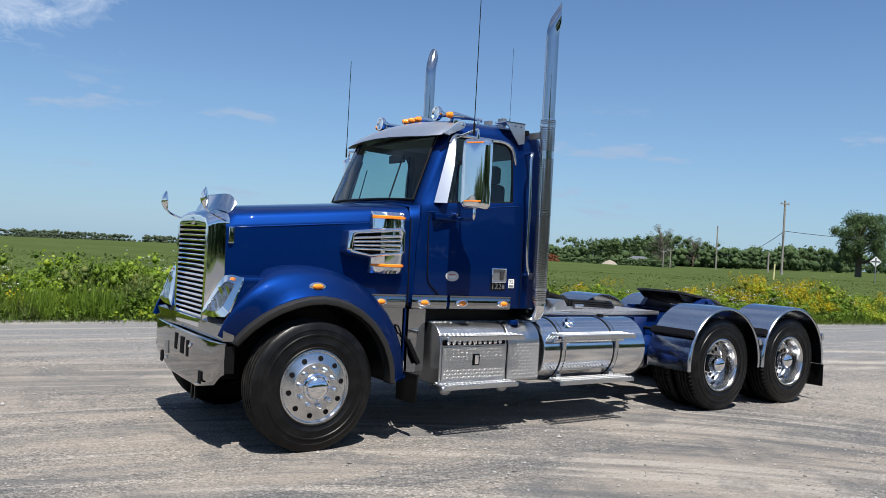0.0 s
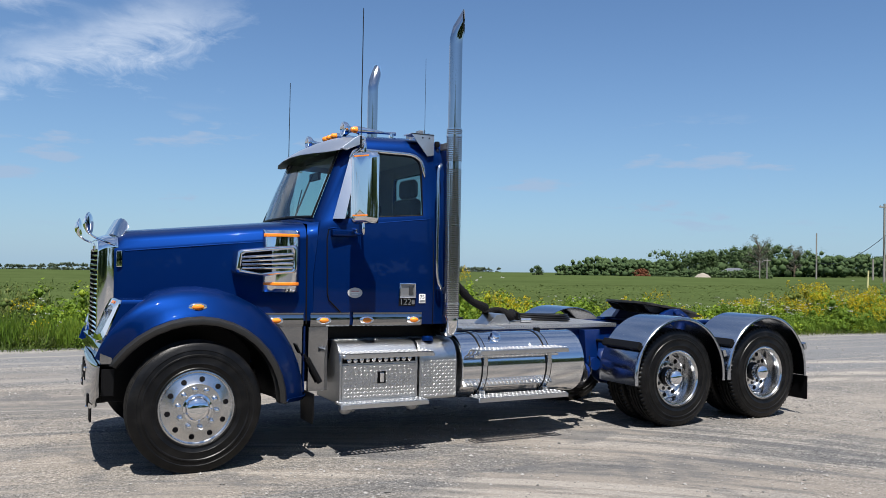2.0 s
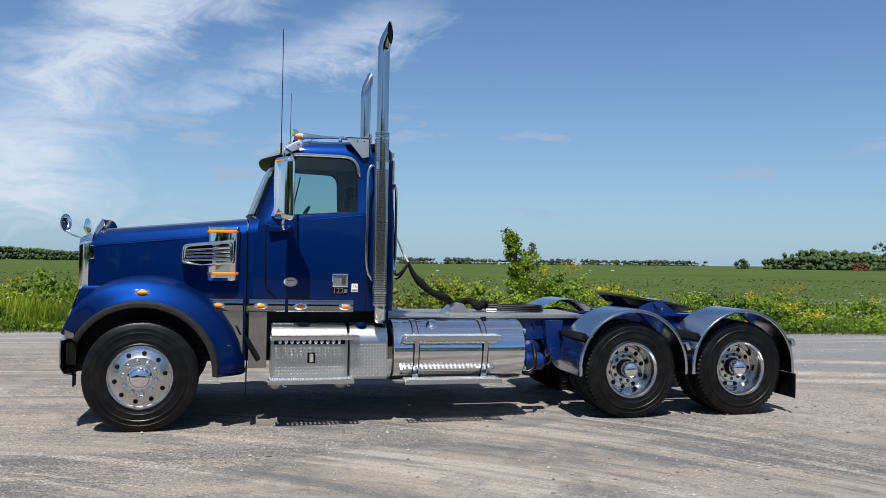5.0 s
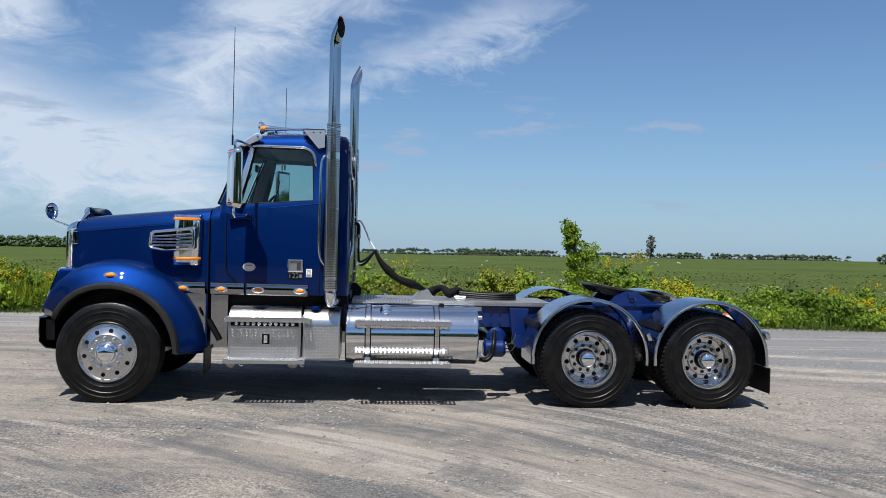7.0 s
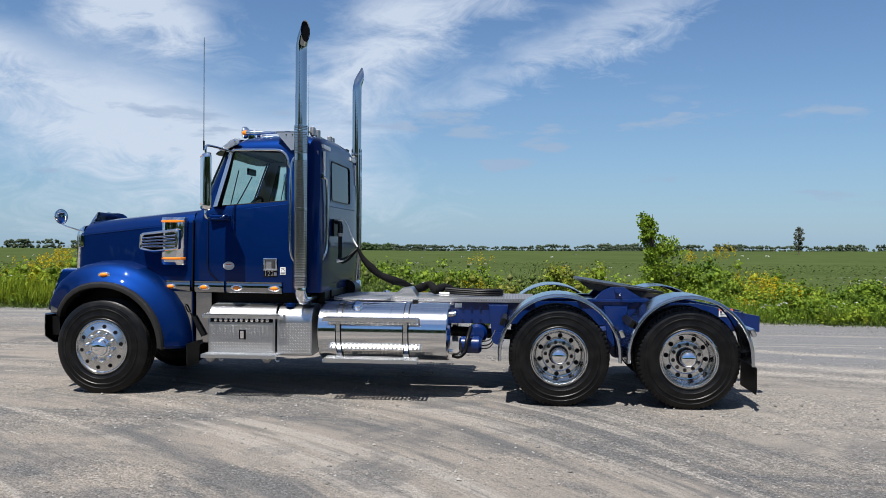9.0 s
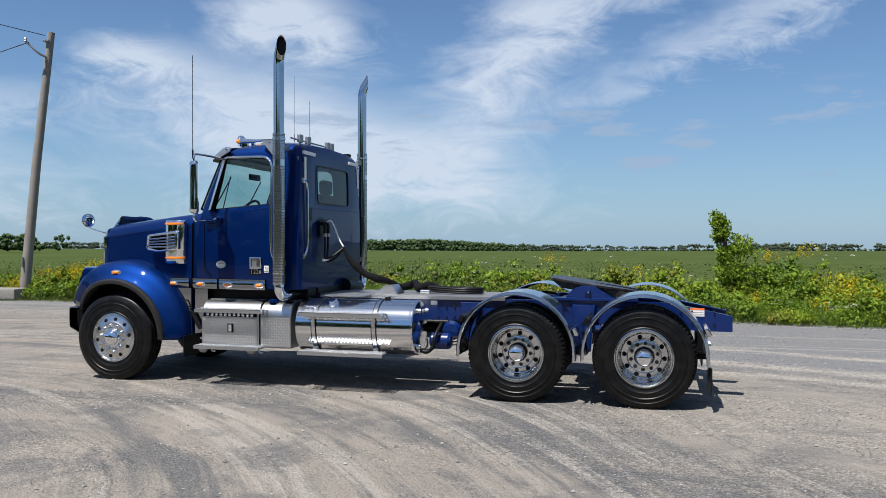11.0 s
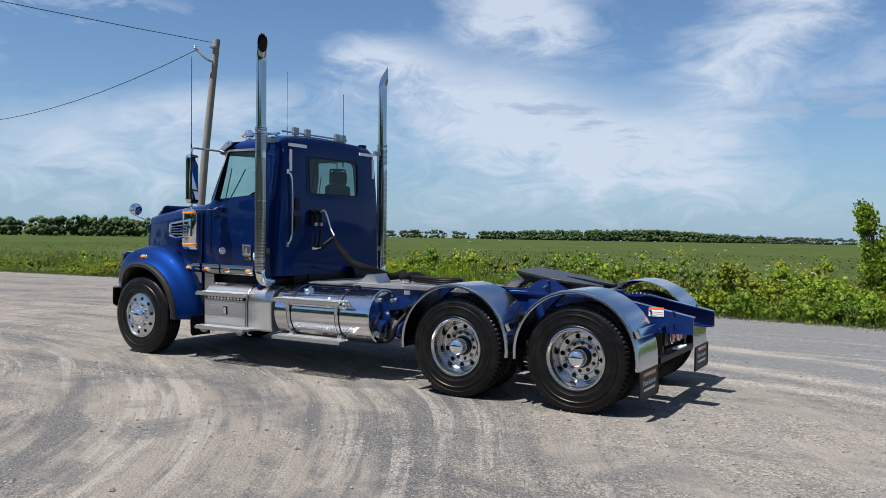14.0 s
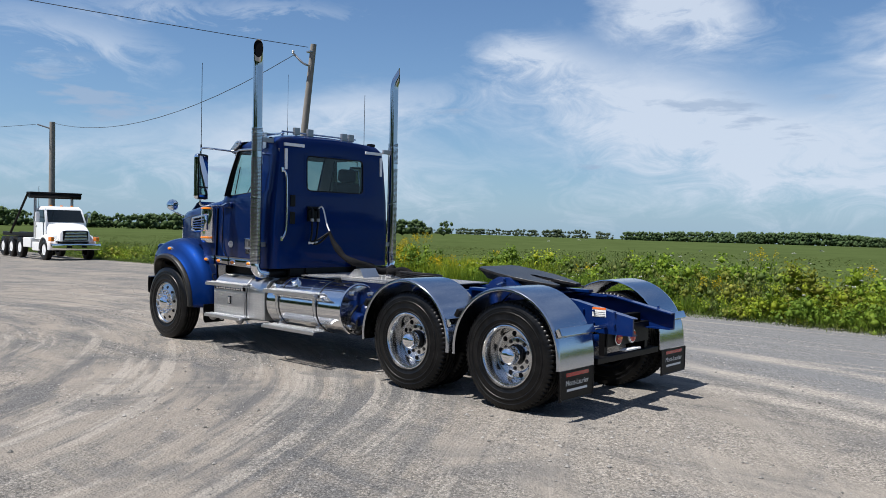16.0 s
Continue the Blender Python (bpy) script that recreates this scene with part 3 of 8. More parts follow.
# ---- the blue truck: nose at -x, near side at -y, wheels on z = 0 ----
truck = thing("semi_truck", "shiny blue day-cab semi truck with chrome trim parked on gravel", "truck")


def build_frame():
    bm = bmesh.new()
    side = [(-0.62, 0.78), (-0.62, 1.0), (1.2, 1.04), (6.55, 1.04), (7.24, 0.905), (7.24, 0.735), (6.9, 0.735), (6.4, 0.78)]
    for s in (-1, 1):
        b2 = bmesh.new()
        prism(b2, side, "y", s * 0.43 - 0.012, s * 0.43 + 0.012)
        box(b2, (-0.6, min(s * 0.43, s * 0.35), 1.015), (6.5, max(s * 0.43, s * 0.35), 1.03))
        box(b2, (-0.6, min(s * 0.43, s * 0.35), 0.775), (6.5, max(s * 0.43, s * 0.35), 0.79))
        for x in (3.95, 4.05, 4.15, 6.7, 6.82, 7.05):
            for z in (0.83, 0.95):
                tube(b2, [(x, s * 0.44, z), (x, s * 0.465, z)], 0.011, 8)
        for p, q in (((6.50, 1.04), (6.60, 1.03)), ((6.60, 1.03), (7.24, 0.905)), ((6.90, 0.747), (7.24, 0.747))):
            prism(b2, [p, q, (q[0], q[1] - 0.012), (p[0], p[1] - 0.012)], "y", s * 0.345, s * 0.418)
        part("frame_rail", b2, FRAME_BLUE, truck, "blue painted steel frame rail")
    for x in (-0.3, 2.0, 3.7, 4.5, 5.65, 6.82):
        part("crossmember", blocks(((x - 0.04, -0.42, 0.78 if x > 6 else 0.80), (x + 0.04, 0.42, 0.88 if x > 6 else 1.0)), bevel=0.008), BLACK if x > 6 else FRAME_BLUE, truck)
    # blue brackets on the near rail in front of and between the rear axles
    for x, w, lo in ((4.36, 0.22, 0.60), (5.66, 0.26, 0.48)):
        for s in (-1, 1):
            bm = bmesh.new()
            prism(bm, [(x - w / 2, 1.0), (x + w / 2, 1.0), (x + w * 0.3, lo), (x - w * 0.3, lo)], "y", s * 0.45, s * 0.56, 0.012)
            tube(bm, [(x, s * 0.44, lo + 0.03), (x, s * 0.62, lo + 0.03)], 0.07, 16)
            part("suspension_bracket", bm, FRAME_BLUE, truck)
    # axles, differentials and springs
    for x, r in ((0.0, 0.055), (5.01, 0.075), (6.33, 0.075)):
        bm = tube(bmesh.new(), [(x, -0.86, 0.52), (x, 0.86, 0.52)], r, 14)
        if x > 1:
            ball(bm, (x, 0, 0.53), 0.23, (1, 0.8, 1))
        part("axle", bm, BLACK if x < 1 else FRAME_BLUE, truck)
    part("drive_shaft", bar((2.2, 0, 0.72), (5.0, 0, 0.58), 0.06, 12), BLACK, truck)
    part("gearbox", blocks(((0.2, -0.3, 0.55), (2.1, 0.3, 1.05)), bevel=0.05), BLACK, truck)
    for s in (-1, 1):
        bm = tube(bmesh.new(), [(-0.62, s * 0.44, 0.72), (0.0, s * 0.44, 0.62), (0.75, s * 0.44, 0.74)], 0.035, 8, 6)
        part("leaf_spring", bm, BLACK, truck)
        bm = tube(bmesh.new(), [(4.6, s * 0.5, 0.62), (5.01, s * 0.5, 0.64), (5.67, s * 0.5, 0.74), (6.33, s * 0.5, 0.64), (6.8, s * 0.5, 0.62)], 0.045, 8, 6)
        part("leaf_spring", bm, FRAME_BLUE, truck)


def tyre_mesh(steer):
    R, W = 0.525, 0.285 if steer else 0.275
    bm = bmesh.new()
    h = W / 2
    prof = [(0.283, -h * 0.80), (0.299, -h * 0.93), (0.304, -h * 0.985), (0.312, -h * 0.985), (0.318, -h * 0.955), (0.345, -h * 0.995), (0.350, -h * 1.02), (0.358, -h * 1.0), (0.404, -h * 0.99), (0.410, -h * 1.025), (0.420, -h * 1.02),
            (0.425, -h * 0.975), (0.452, -h * 0.945), (0.458, -h * 0.97), (0.466, -h * 0.955), (0.488, -h * 0.89), (0.509, -h * 0.84), (0.521, -h * 0.76)]
    tread = [(0.524, -h * 0.62)]
    for g in (-0.5, -0.17, 0.17, 0.5):
        k = 0.035
        tread += [(R, h * (g - k * 1.6)), (R - 0.014, h * (g - k)), (R - 0.014, h * (g + k)), (R, h * (g + k * 1.6))]
    tread += [(0.524, h * 0.62)]
    full = prof + tread + [(r, -y) for r, y in reversed(prof)]
    segs = 96 if steer else 204
    rings = []
    for r, y in full:
        ring = []
        for i in range(segs):
            a = 2 * math.pi * i / segs
            rr = r
            side = abs(y) > h * 0.55 and r > 0.50
            if side and not steer and (i + (1 if y > 0 else 0)) % 3 == 0:
                rr = r - 0.017
            ring.append(bm.verts.new((rr * math.cos(a), y, rr * math.sin(a))))
        rings.append(ring)
    for (a, b), (r1, y1), (r2, y2) in zip(zip(rings, rings[1:]), full, full[1:]):
        for i in range(segs):
            f = bm.faces.new((a[i], a[(i + 1) % segs], b[(i + 1) % segs], b[i]))
            f.material_index = 1 if min(r1, r2) > 0.515 else 0
    return mesh_of("tyre", bm, [RUBBER, TREAD], 30)


def rim_mesh(steer):
    """The aluminium wheel; the outer face looks to -y, the tyre's middle at y = 0."""
    bm = bmesh.new()
    if steer:
        prof = [(0.262, 0.12), (0.262, -0.06), (0.280, -0.095), (0.297, -0.122), (0.297, -0.132), (0.287, -0.134), (0.281, -0.122), (0.274, -0.118), (0.262, -0.121),
                (0.225, -0.134), (0.200, -0.142), (0.190, -0.148), (0.135, -0.150), (0.110, -0.150), (0.0, -0.150)]
    else:
        prof = [(0.262, 0.12), (0.270, -0.06), (0.290, -0.105), (0.298, -0.118), (0.298, -0.128), (0.289, -0.131), (0.283, -0.120), (0.279, -0.114), (0.268, -0.112), (0.259, -0.085), (0.252, -0.040),
                (0.247, 0.020), (0.243, 0.040), (0.234, 0.052), (0.222, 0.056), (0.180, 0.052), (0.172, 0.046), (0.168, 0.036), (0.160, 0.033), (0.105, 0.033), (0.100, 0.040), (0.0, 0.040)]
    lathe(bm, prof, 64)
    return mesh_of("wheel", bm, ALLOY if steer else DRIVE_ALLOY, 28)


def hole_mesh(steer):
    tilt = 0.30 if steer else 0.10
    n = Vector((tilt, -1, 0)).normalized()
    return mesh_of("hand_hole", tube(bmesh.new(), [-n * 0.02, n * 0.0035], 0.0215 if steer else 0.0245, 16), DARK)


def nut_mesh(steer):
    bm = bmesh.new()
    if steer:
        lathe(bm, [(0.024, 0.0), (0.024, -0.006), (0.0195, -0.012), (0.0195, -0.030), (0.0165, -0.039), (0.009, -0.045), (0.0, -0.047)], 12)
    else:
        lathe(bm, [(0.0205, 0.0), (0.0205, -0.004), (0.0185, -0.006), (0.0175, -0.003), (0.0130, -0.003), (0.0125, -0.014), (0.0, -0.015)], 12)
    # drive wheels: dark nut heads stand in for the shade of recessed nut holes
    return mesh_of("lug_nut", bm, CHROME if steer else GREASE)


def cap_mesh(steer):
    bm = bmesh.new()
    if steer:
        lathe(bm, [(0.115, 0.0), (0.112, -0.014), (0.098, -0.020), (0.094, -0.034), (0.080, -0.054), (0.055, -0.068), (0.025, -0.074), (0.0, -0.075)], 40)
    else:
        lathe(bm, [(0.086, -0.060), (0.088, -0.066), (0.088, -0.138), (0.080, -0.158), (0.062, -0.176), (0.035, -0.188), (0.0, -0.191)], 40)
    return mesh_of("hub_cap", bm, CHROME)


def hub_mesh():
    # the hub's black puts the shadow gap round the chrome cap into colour
    return mesh_of("hub", lathe(bmesh.new(), [(0.098, 0.02), (0.098, -0.03), (0.080, -0.045), (0.080, -0.07), (0.0, -0.07)], 32), BLACK)


WHEELS = {k: dict(tyre=tyre_mesh(k), rim=rim_mesh(k), hole=hole_mesh(k), nut=nut_mesh(k), cap=cap_mesh(k)) for k in (True, False)}
HUB = hub_mesh()


def wheel(x, y, steer, turn=0.0, dressed=True):
    """One wheel; y is the middle of its tyre; near-side wheels look to -y."""
    kit = WHEELS[steer]
    m = pose(x, y, 0.52, 0, turn, 0 if y < 0 else 180)
    rim = part("wheel", kit["rim"], None, truck, "polished aluminium wheel with black tyre", m)
    part("tyre", kit["tyre"], None, rim, "black rubber tyre")
    if not dressed:
        return
    for i in range(10):
        r, d = (0.229, -0.1345) if steer else (0.2035, 0.0545)
        part("hand_hole", kit["hole"], None, rim, "", Matrix.Rotation(2 * math.pi * (i + 0.5) / 10, 4, "Y") @ pose(r, d, 0))
    part("hub_cap", kit["cap"], None, rim, "domed chrome hub cap", pose(0, -0.150 if steer else 0.040, 0))
    if not steer:
        part("hub", HUB, None, rim, "hub behind the chrome cap, black for the shadow gap round it", pose(0, 0.035, 0))
    for i in range(10):
        a = 2 * math.pi * i / 10
        r = 0.150 if steer else 0.137
        part("lug_nut", kit["nut"], None, rim, "", pose(r * math.cos(a), -0.149 if steer else 0.034, r * math.sin(a)))


def build_wheels():
    for s in (-1, 1):
        wheel(0.0, s * 1.0, True, 9)
        for x, turn in ((5.01, 5), (6.33, 23)):
            wheel(x, s * 1.075, False, turn)
            wheel(x, s * 0.755, False, turn, dressed=False)


HOOD_X = (-0.58, -0.50, -0.35, -0.1, 0.2, 0.5, 0.75, 0.95)


def hood_width(x):
    return float(np.interp(x, (-0.58, -0.5, 0.0, 0.5, 0.95), (0.525, 0.555, 0.705, 0.83, 0.895)))


def hood_crease(x):
    return float(np.interp(x, (-0.58, -0.5, 0.95), (1.765, 1.785, 1.925)))


def build_hood():
    rows = []
    for x in HOOD_X:
        w, z = hood_width(x), hood_crease(x)
        nose = 0.03 if x < -0.57 else 0.0
        half = [(w + 0.025, 1.18), (w + 0.018, 1.45), (w + 0.004, z - 0.03), (w, z - 0.004), (w - 0.010, z + 0.002), (w - 0.022, z + 0.045 - nose), (w - 0.055, z + 0.085 - nose), (w - 0.13, z + 0.115 - nose),
                (w * 0.62, z + 0.138 - nose), (w * 0.3, z + 0.150 - nose)]
        rows.append([(x, -y, zz) for y, zz in half] + [(x, 0, z + 0.154 - nose)] + [(x, y, zz) for y, zz in reversed(half)])
    bm = bmesh.new()
    grid(bm, rows)
    hood = solid(part("hood", bm, BLUE, truck, "glossy deep blue hood", angle=50), 0.012)
    for s in (-1, 1):
        part("hood_crease", tube(bmesh.new(), [(x, s * (hood_width(x) + 0.002), hood_crease(x) - 0.028) for x in (-0.5, -0.35, -0.1, 0.2, 0.5, 0.62)], [0.006, 0.007, 0.002], 8, 3), BLUE, hood)
    # cowl between hood and windshield
    bm = bmesh.new()
    grid(bm, [[(0.955, -0.90, 1.18), (0.955, -0.885, 1.90), (0.97, -0.84, 2.03), (0.95, -0.5, 2.075), (0.94, 0, 2.09), (0.95, 0.5, 2.075), (0.97, 0.84, 2.03), (0.955, 0.885, 1.90), (0.955, 0.90, 1.18)],
              [(1.03, -0.917, 1.18), (1.095, -0.902, 1.92), (1.145, -0.868, 2.065), (1.0, -0.5, 2.09), (0.96, 0, 2.10), (1.0, 0.5, 2.09), (1.145, 0.868, 2.065), (1.095, 0.902, 1.92), (1.03, 0.917, 1.18)]])
    solid(part("cowl", bm, BLUE, truck), 0.012)


def build_side_vents():
    for s in (-1, 1):
        def q(x, z, out):
            return (x - 0.04, s * (hood_width(x) + 0.006 + out), z)
        # chrome post with amber bands, behind the louvred bezel
        bm = bmesh.new()
        rows = []
        for z, o in ((1.425, 0.0), (1.43, 0.024), (1.46, 0.032), (1.70, 0.034), (1.93, 0.032), (1.96, 0.024), (1.965, 0.0)):
            lean = (z - 1.43) * 0.02
            rows.append([q(0.76 - 0.155 * math.cos(math.pi * i / 16) + lean, z, o * 3.9 * math.sin(math.pi * i / 16) ** 0.9) for i in range(17)])
        grid(bm, rows)
        post = part("vent_post", bm, CHROME, truck, "chrome intake post with amber bands")
        for z in (1.50, 1.915):
            bm = bmesh.new()
            grid(bm, [[q(0.765 - 0.155 * math.cos(math.pi * i / 16), zz, 0.127 * math.sin(math.pi * i / 16) ** 0.9 + p) for i in range(1, 16)] for zz, p in ((z - 0.014, 0.0), (z - 0.008, 0.010), (z + 0.008, 0.010), (z + 0.014, 0.0))])
            part("amber_light", bm, AMBER, post, "amber marker strip")
        outline = [(0.375, 1.585), (0.36, 1.62), (0.375, 1.77), (0.41, 1.792), (0.86, 1.845), (0.885, 1.82), (0.885, 1.615), (0.86, 1.59), (0.56, 1.555)]
        inner = [(0.425, 1.622), (0.415, 1.64), (0.422, 1.74), (0.445, 1.757), (0.815, 1.795), (0.835, 1.775), (0.835, 1.635), (0.815, 1.618), (0.57, 1.598)]
        bm = bmesh.new()
        def between(f):
            return [(a[0] + (b[0] - a[0]) * f, a[1] + (b[1] - a[1]) * f) for a, b in zip(outline, inner)]
        loops = [[bm.verts.new(q(x, z, o)) for x, z in line] for line, o in ((outline, 0.0), (outline, 0.055), (between(0.10), 0.105), (between(0.30), 0.138), (between(0.62), 0.146), (between(0.88), 0.136), (inner, 0.122), (inner, 0.100))]
        n = len(outline)
        for p, r in zip(loops, loops[1:]):
            for i in range(n):
                bm.faces.new((p[i], p[(i + 1) % n], r[(i + 1) % n], r[i]))
        bezel = part("side_vent", bm, CHROME, truck, "chrome side vent with horizontal bars", angle=65)
        bm = bmesh.new()
        bm.faces.new([bm.verts.new(q(x, z, 0.104)) for x, z in inner])
        part("vent_opening", bm, DARK, bezel)
        for k in range(4):
            f = (k + 0.6) / 4.2
            z0, z1 = 1.622 + f * 0.125, 1.622 + f * 0.165
            bm = bmesh.new()
            grid(bm, [[q(0.415 + t * 0.42, z0 + (z1 - z0) * t + dz, o) for t in (0, 0.33, 0.66, 1)] for dz, o in ((0.011, 0.104), (0.003, 0.134), (-0.007, 0.142), (-0.017, 0.134), (-0.016, 0.104))])
            part("vent_bar", bm, CHROME, bezel)


def fender_ring(s, section, angles, front_pull=0.0, clear=False):
    """Rows over the wheel; towards the nose the ring draws inwards, and with clear it leaves room for the headlight."""
    rows = []
    ys = [y for y, r in section]
    for a in angles:
        t = max(0.0, (a - 110) / 45)
        draw = 0.215 * max(0.0, (a - 105) / 47) ** 1.3
        low = float(np.interp(a, (104, 118, 126, 152), (0.62, 0.86, 0.945, 0.925))) + draw if clear else ys[0]
        row = []
        for y, r in section:
            if clear and low > ys[0]:
                y = low + (y - ys[0]) / (ys[-1] - ys[0]) * (ys[-1] - low)
            rr = r - front_pull * t * max(0, (r - 0.70)) * 1.2
            row.append((rr * math.cos(radians(a)), s * (y - draw), 0.52 + rr * math.sin(radians(a))))
        rows.append(row)
    return rows


def build_front_fenders():
    angles = [0, 4, 10, 18, 28, 38, 48, 58, 68, 78, 88, 98, 108, 118, 128, 138, 146, 152]
    for s in (-1, 1):
        bm = bmesh.new()
        sec = [(0.62, 0.955), (0.80, 0.955), (0.90, 0.945), (0.975, 0.918), (1.03, 0.872), (1.07, 0.808), (1.105, 0.755), (1.13, 0.732), (1.14, 0.722)]
        rows = fender_ring(s, sec, angles, 0.40, True)
        # the trailing end runs straight down behind the wheel
        rows.insert(0, [(x + 0.015, y, 0.545) for x, y, z in rows[0]])
        grid(bm, rows)
        fender = solid(part("front_fender", bm, BLUE, truck, "blue rounded wheel arch fender", angle=50), 0.012)
        bm = bmesh.new()
        lip = [(1.13, 0.726), (1.158, 0.722), (1.185, 0.705), (1.192, 0.680), (1.185, 0.662), (1.15, 0.655), (1.08, 0.655)]
        rows = fender_ring(s, lip, angles, 0.0)
        rows.insert(0, [(x + 0.005, y, 0.53) for x, y, z in rows[0]])
        grid(bm, rows)
        solid(part("wheel_arch_lip", bm, GREY_LIP, fender, "grey moulded wheel arch lip"), 0.01)
        bm = bmesh.new()
        grid(bm, fender_ring(s, [(0.52, 0.66), (0.8, 0.70), (1.12, 0.70)], angles))
        solid(part("wheel_well", bm, BLACK, fender, "black inner wheel well"), 0.01)
        # amber side light on a chrome base
        m = pose(0.0, s * 1.075, 1.315, 0, 0, 0)
        bm = ball(bmesh.new(), (0, 0, 0), 1.0, (0.075, 0.022, 0.036))
        lamp = part("side_light", bm, CHROME, fender, "amber side light on chrome base", m)
        part("lens", ball(bmesh.new(), (0, s * 0.012, 0), 1.0, (0.050, 0.022, 0.024)), AMBER, lamp)
        # mud flap behind the wheel
        bm = bmesh.new()
        prism(bm, [(s * 0.76, 0.57), (s * 1.12, 0.57), (s * 1.115, 0.35), (s * 1.09, 0.31), (s * 0.79, 0.31)], "x", 0.962, 0.976, 0.003)
        part("front_mud_flap", bm, BLACK, truck, "black rubber splash flap")


def build_nose():
    # grille shell
    def arch(hw, top, bottom, r=0.09, crown=0.03):
        pts = [(-hw, bottom), (-hw, (bottom + top) / 2), (-hw, top - r)]
        for k in range(1, 6):
            a = math.pi - k * math.pi / 10
            pts.append((-hw + r + r * math.cos(a), top - r + r * math.sin(a)))
        pts.append((-hw * 0.5, top + crown * 0.7))
        pts.append((0, top + crown))
        return pts + [(-y, z) for y, z in reversed(pts[:-1])]
    bm = bmesh.new()
    rows = []
    for x, hw, top, bot in ((-0.55, 0.525, 1.87, 0.95), (-0.58, 0.51, 1.872, 0.94), (-0.62, 0.462, 1.868, 0.93), (-0.66, 0.43, 1.855, 0.925), (-0.69, 0.418, 1.835, 0.92), (-0.697, 0.405, 1.815, 0.93)):
        rows.append([(x, y, z) for y, z in arch(hw, top, bot)])
    inner = arch(0.362, 1.765, 0.985, 0.02, 0.012)
    rows.append([(-0.693, y, z) for y, z in inner])
    rows.append([(-0.635, y, z) for y, z in inner])
    grid(bm, rows)
    shell = part("grille", bm, CHROME, truck, "tall chrome grille with horizontal slats")
    part("lower_trim", blocks(((-0.697, -0.405, 0.905), (-0.635, 0.405, 0.985)), bevel=0.008), CHROME, shell)
    # dark sheet added behind the slats, its colour the shade of the opening
    part("grille_shade_sheet", blocks(((-0.643, -0.37, 0.97), (-0.630, 0.37, 1.785))), DARK, shell)
    n = 19
    bm = bmesh.new()
    prism(bm, [(-0.640, 0.011), (-0.675, 0.008), (-0.682, 0.000), (-0.680, -0.010), (-0.665, -0.011), (-0.640, 0.002)], "y", -0.362, 0.362)
    slat = mesh_of("slat", bm, CHROME)
    for i in range(n):
        part("slat", slat, None, shell, "", pose(0, 0, 1.005 + i * (0.755 / (n - 1))))
    part("nose_badge", ball(bmesh.new(), (-0.687, 0, 1.80), 1.0, (0.018, 0.075, 0.034), 20, 10), STEEL, shell, "plain oval chrome badge")
    # side seam trim and small lamp on the shell's flank
    for s in (-1, 1):
        part("hood_latch", blocks(((-0.565, min(s * 0.545, s * 0.57), 1.62), (-0.52, max(s * 0.545, s * 0.57), 1.76)), bevel=0.008), CHROME, truck, "chrome hood latch cover")
    # wind deflector on the hood's nose: a bent clear-grey sheet
    bm = bmesh.new()
    ks = (-1, -0.92, -0.8, -0.62, -0.4, -0.2, 0, 0.2, 0.4, 0.62, 0.8, 0.92, 1)
    rows = []
    for f in (0.0, 0.35, 0.7, 0.9, 1.0):
        row = []
        for k in ks:
            x = -0.60 + 0.07 * abs(k) ** 3
            low = 1.895 + 0.02 * abs(k) ** 2 - 0.05 * abs(k) ** 6
            high = 2.035 + 0.01 * abs(k) - 0.08 * abs(k) ** 9
            row.append((x + 0.075 * f, k * (0.44 - 0.04 * f), low + (high - low) * f ** 0.9))
        rows.append(row)
    grid(bm, rows)
    solid(part("bug_deflector", bm, STEEL, truck, "polished steel bug deflector", angle=60), 0.004)
    part("radiator", blocks(((-0.60, -0.46, 0.72), (-0.42, 0.46, 1.74)), bevel=0.02), BLACK, truck)
    for s in (-1, 1):
        part("splash_panel", blocks(((-0.66, min(s * 0.58, s * 0.60), 0.52), (0.55, max(s * 0.58, s * 0.60), 1.15)), bevel=0.006), BLACK, truck, "black inner splash panel")
    part("engine", blocks(((-0.38, -0.36, 0.62), (0.85, 0.36, 1.70)), bevel=0.08), BLACK, truck)
    # headlights
    for s in (-1, 1):
        TI, TO, BO, BI = Vector((-0.615, 0.56, 1.375)), Vector((-0.555, 0.955, 1.365)), Vector((-0.675, 0.955, 1.06)), Vector((-0.71, 0.43, 1.03))

        def plane(u, v, out=0.0):
            """u runs from the inner to the outer edge, v from bottom to top."""
            p = BI.lerp(BO, u).lerp(TI.lerp(TO, u), v)
            return (p.x - out, s * p.y, p.z)
        rim_line = [(0.0, 0.0), (0.5, -0.03), (0.92, 0.0), (1.0, 0.12), (1.0, 0.9), (0.95, 1.0), (0.5, 1.02), (0.25, 0.98), (0.12, 0.75), (0.0, 0.2)]
        eye_line = [(0.18, 0.14), (0.45, 0.10), (0.66, 0.14), (0.74, 0.26), (0.84, 0.72), (0.80, 0.82), (0.55, 0.86), (0.40, 0.82), (0.32, 0.66), (0.17, 0.24)]
        n6 = len(rim_line)
        bm = bmesh.new()
        a0, a1, b1, b0 = ([bm.verts.new(plane(u, v, o)) for u, v in line] for line, o in ((rim_line, 0.0), (rim_line, 0.012), (eye_line, 0.024), (eye_line, -0.025)))
        for p, r in ((a0, a1), (a1, b1), (b1, b0)):
            for i in range(n6):
                bm.faces.new((p[i], p[(i + 1) % n6], r[(i + 1) % n6], r[i]))
        bm.faces.new(b0)
        pod = bmesh.new()
        grid(pod, [[plane(u, v, o) for u, v in rim_line + rim_line[:1]] for o in (-0.002, -0.10, -0.30)])
        part("lamp_pod", pod, BLUE, truck, "blue housing behind the headlight")
        lampo = part("headlight", bm, CHROME, truck, "chrome headlight with clear lens")
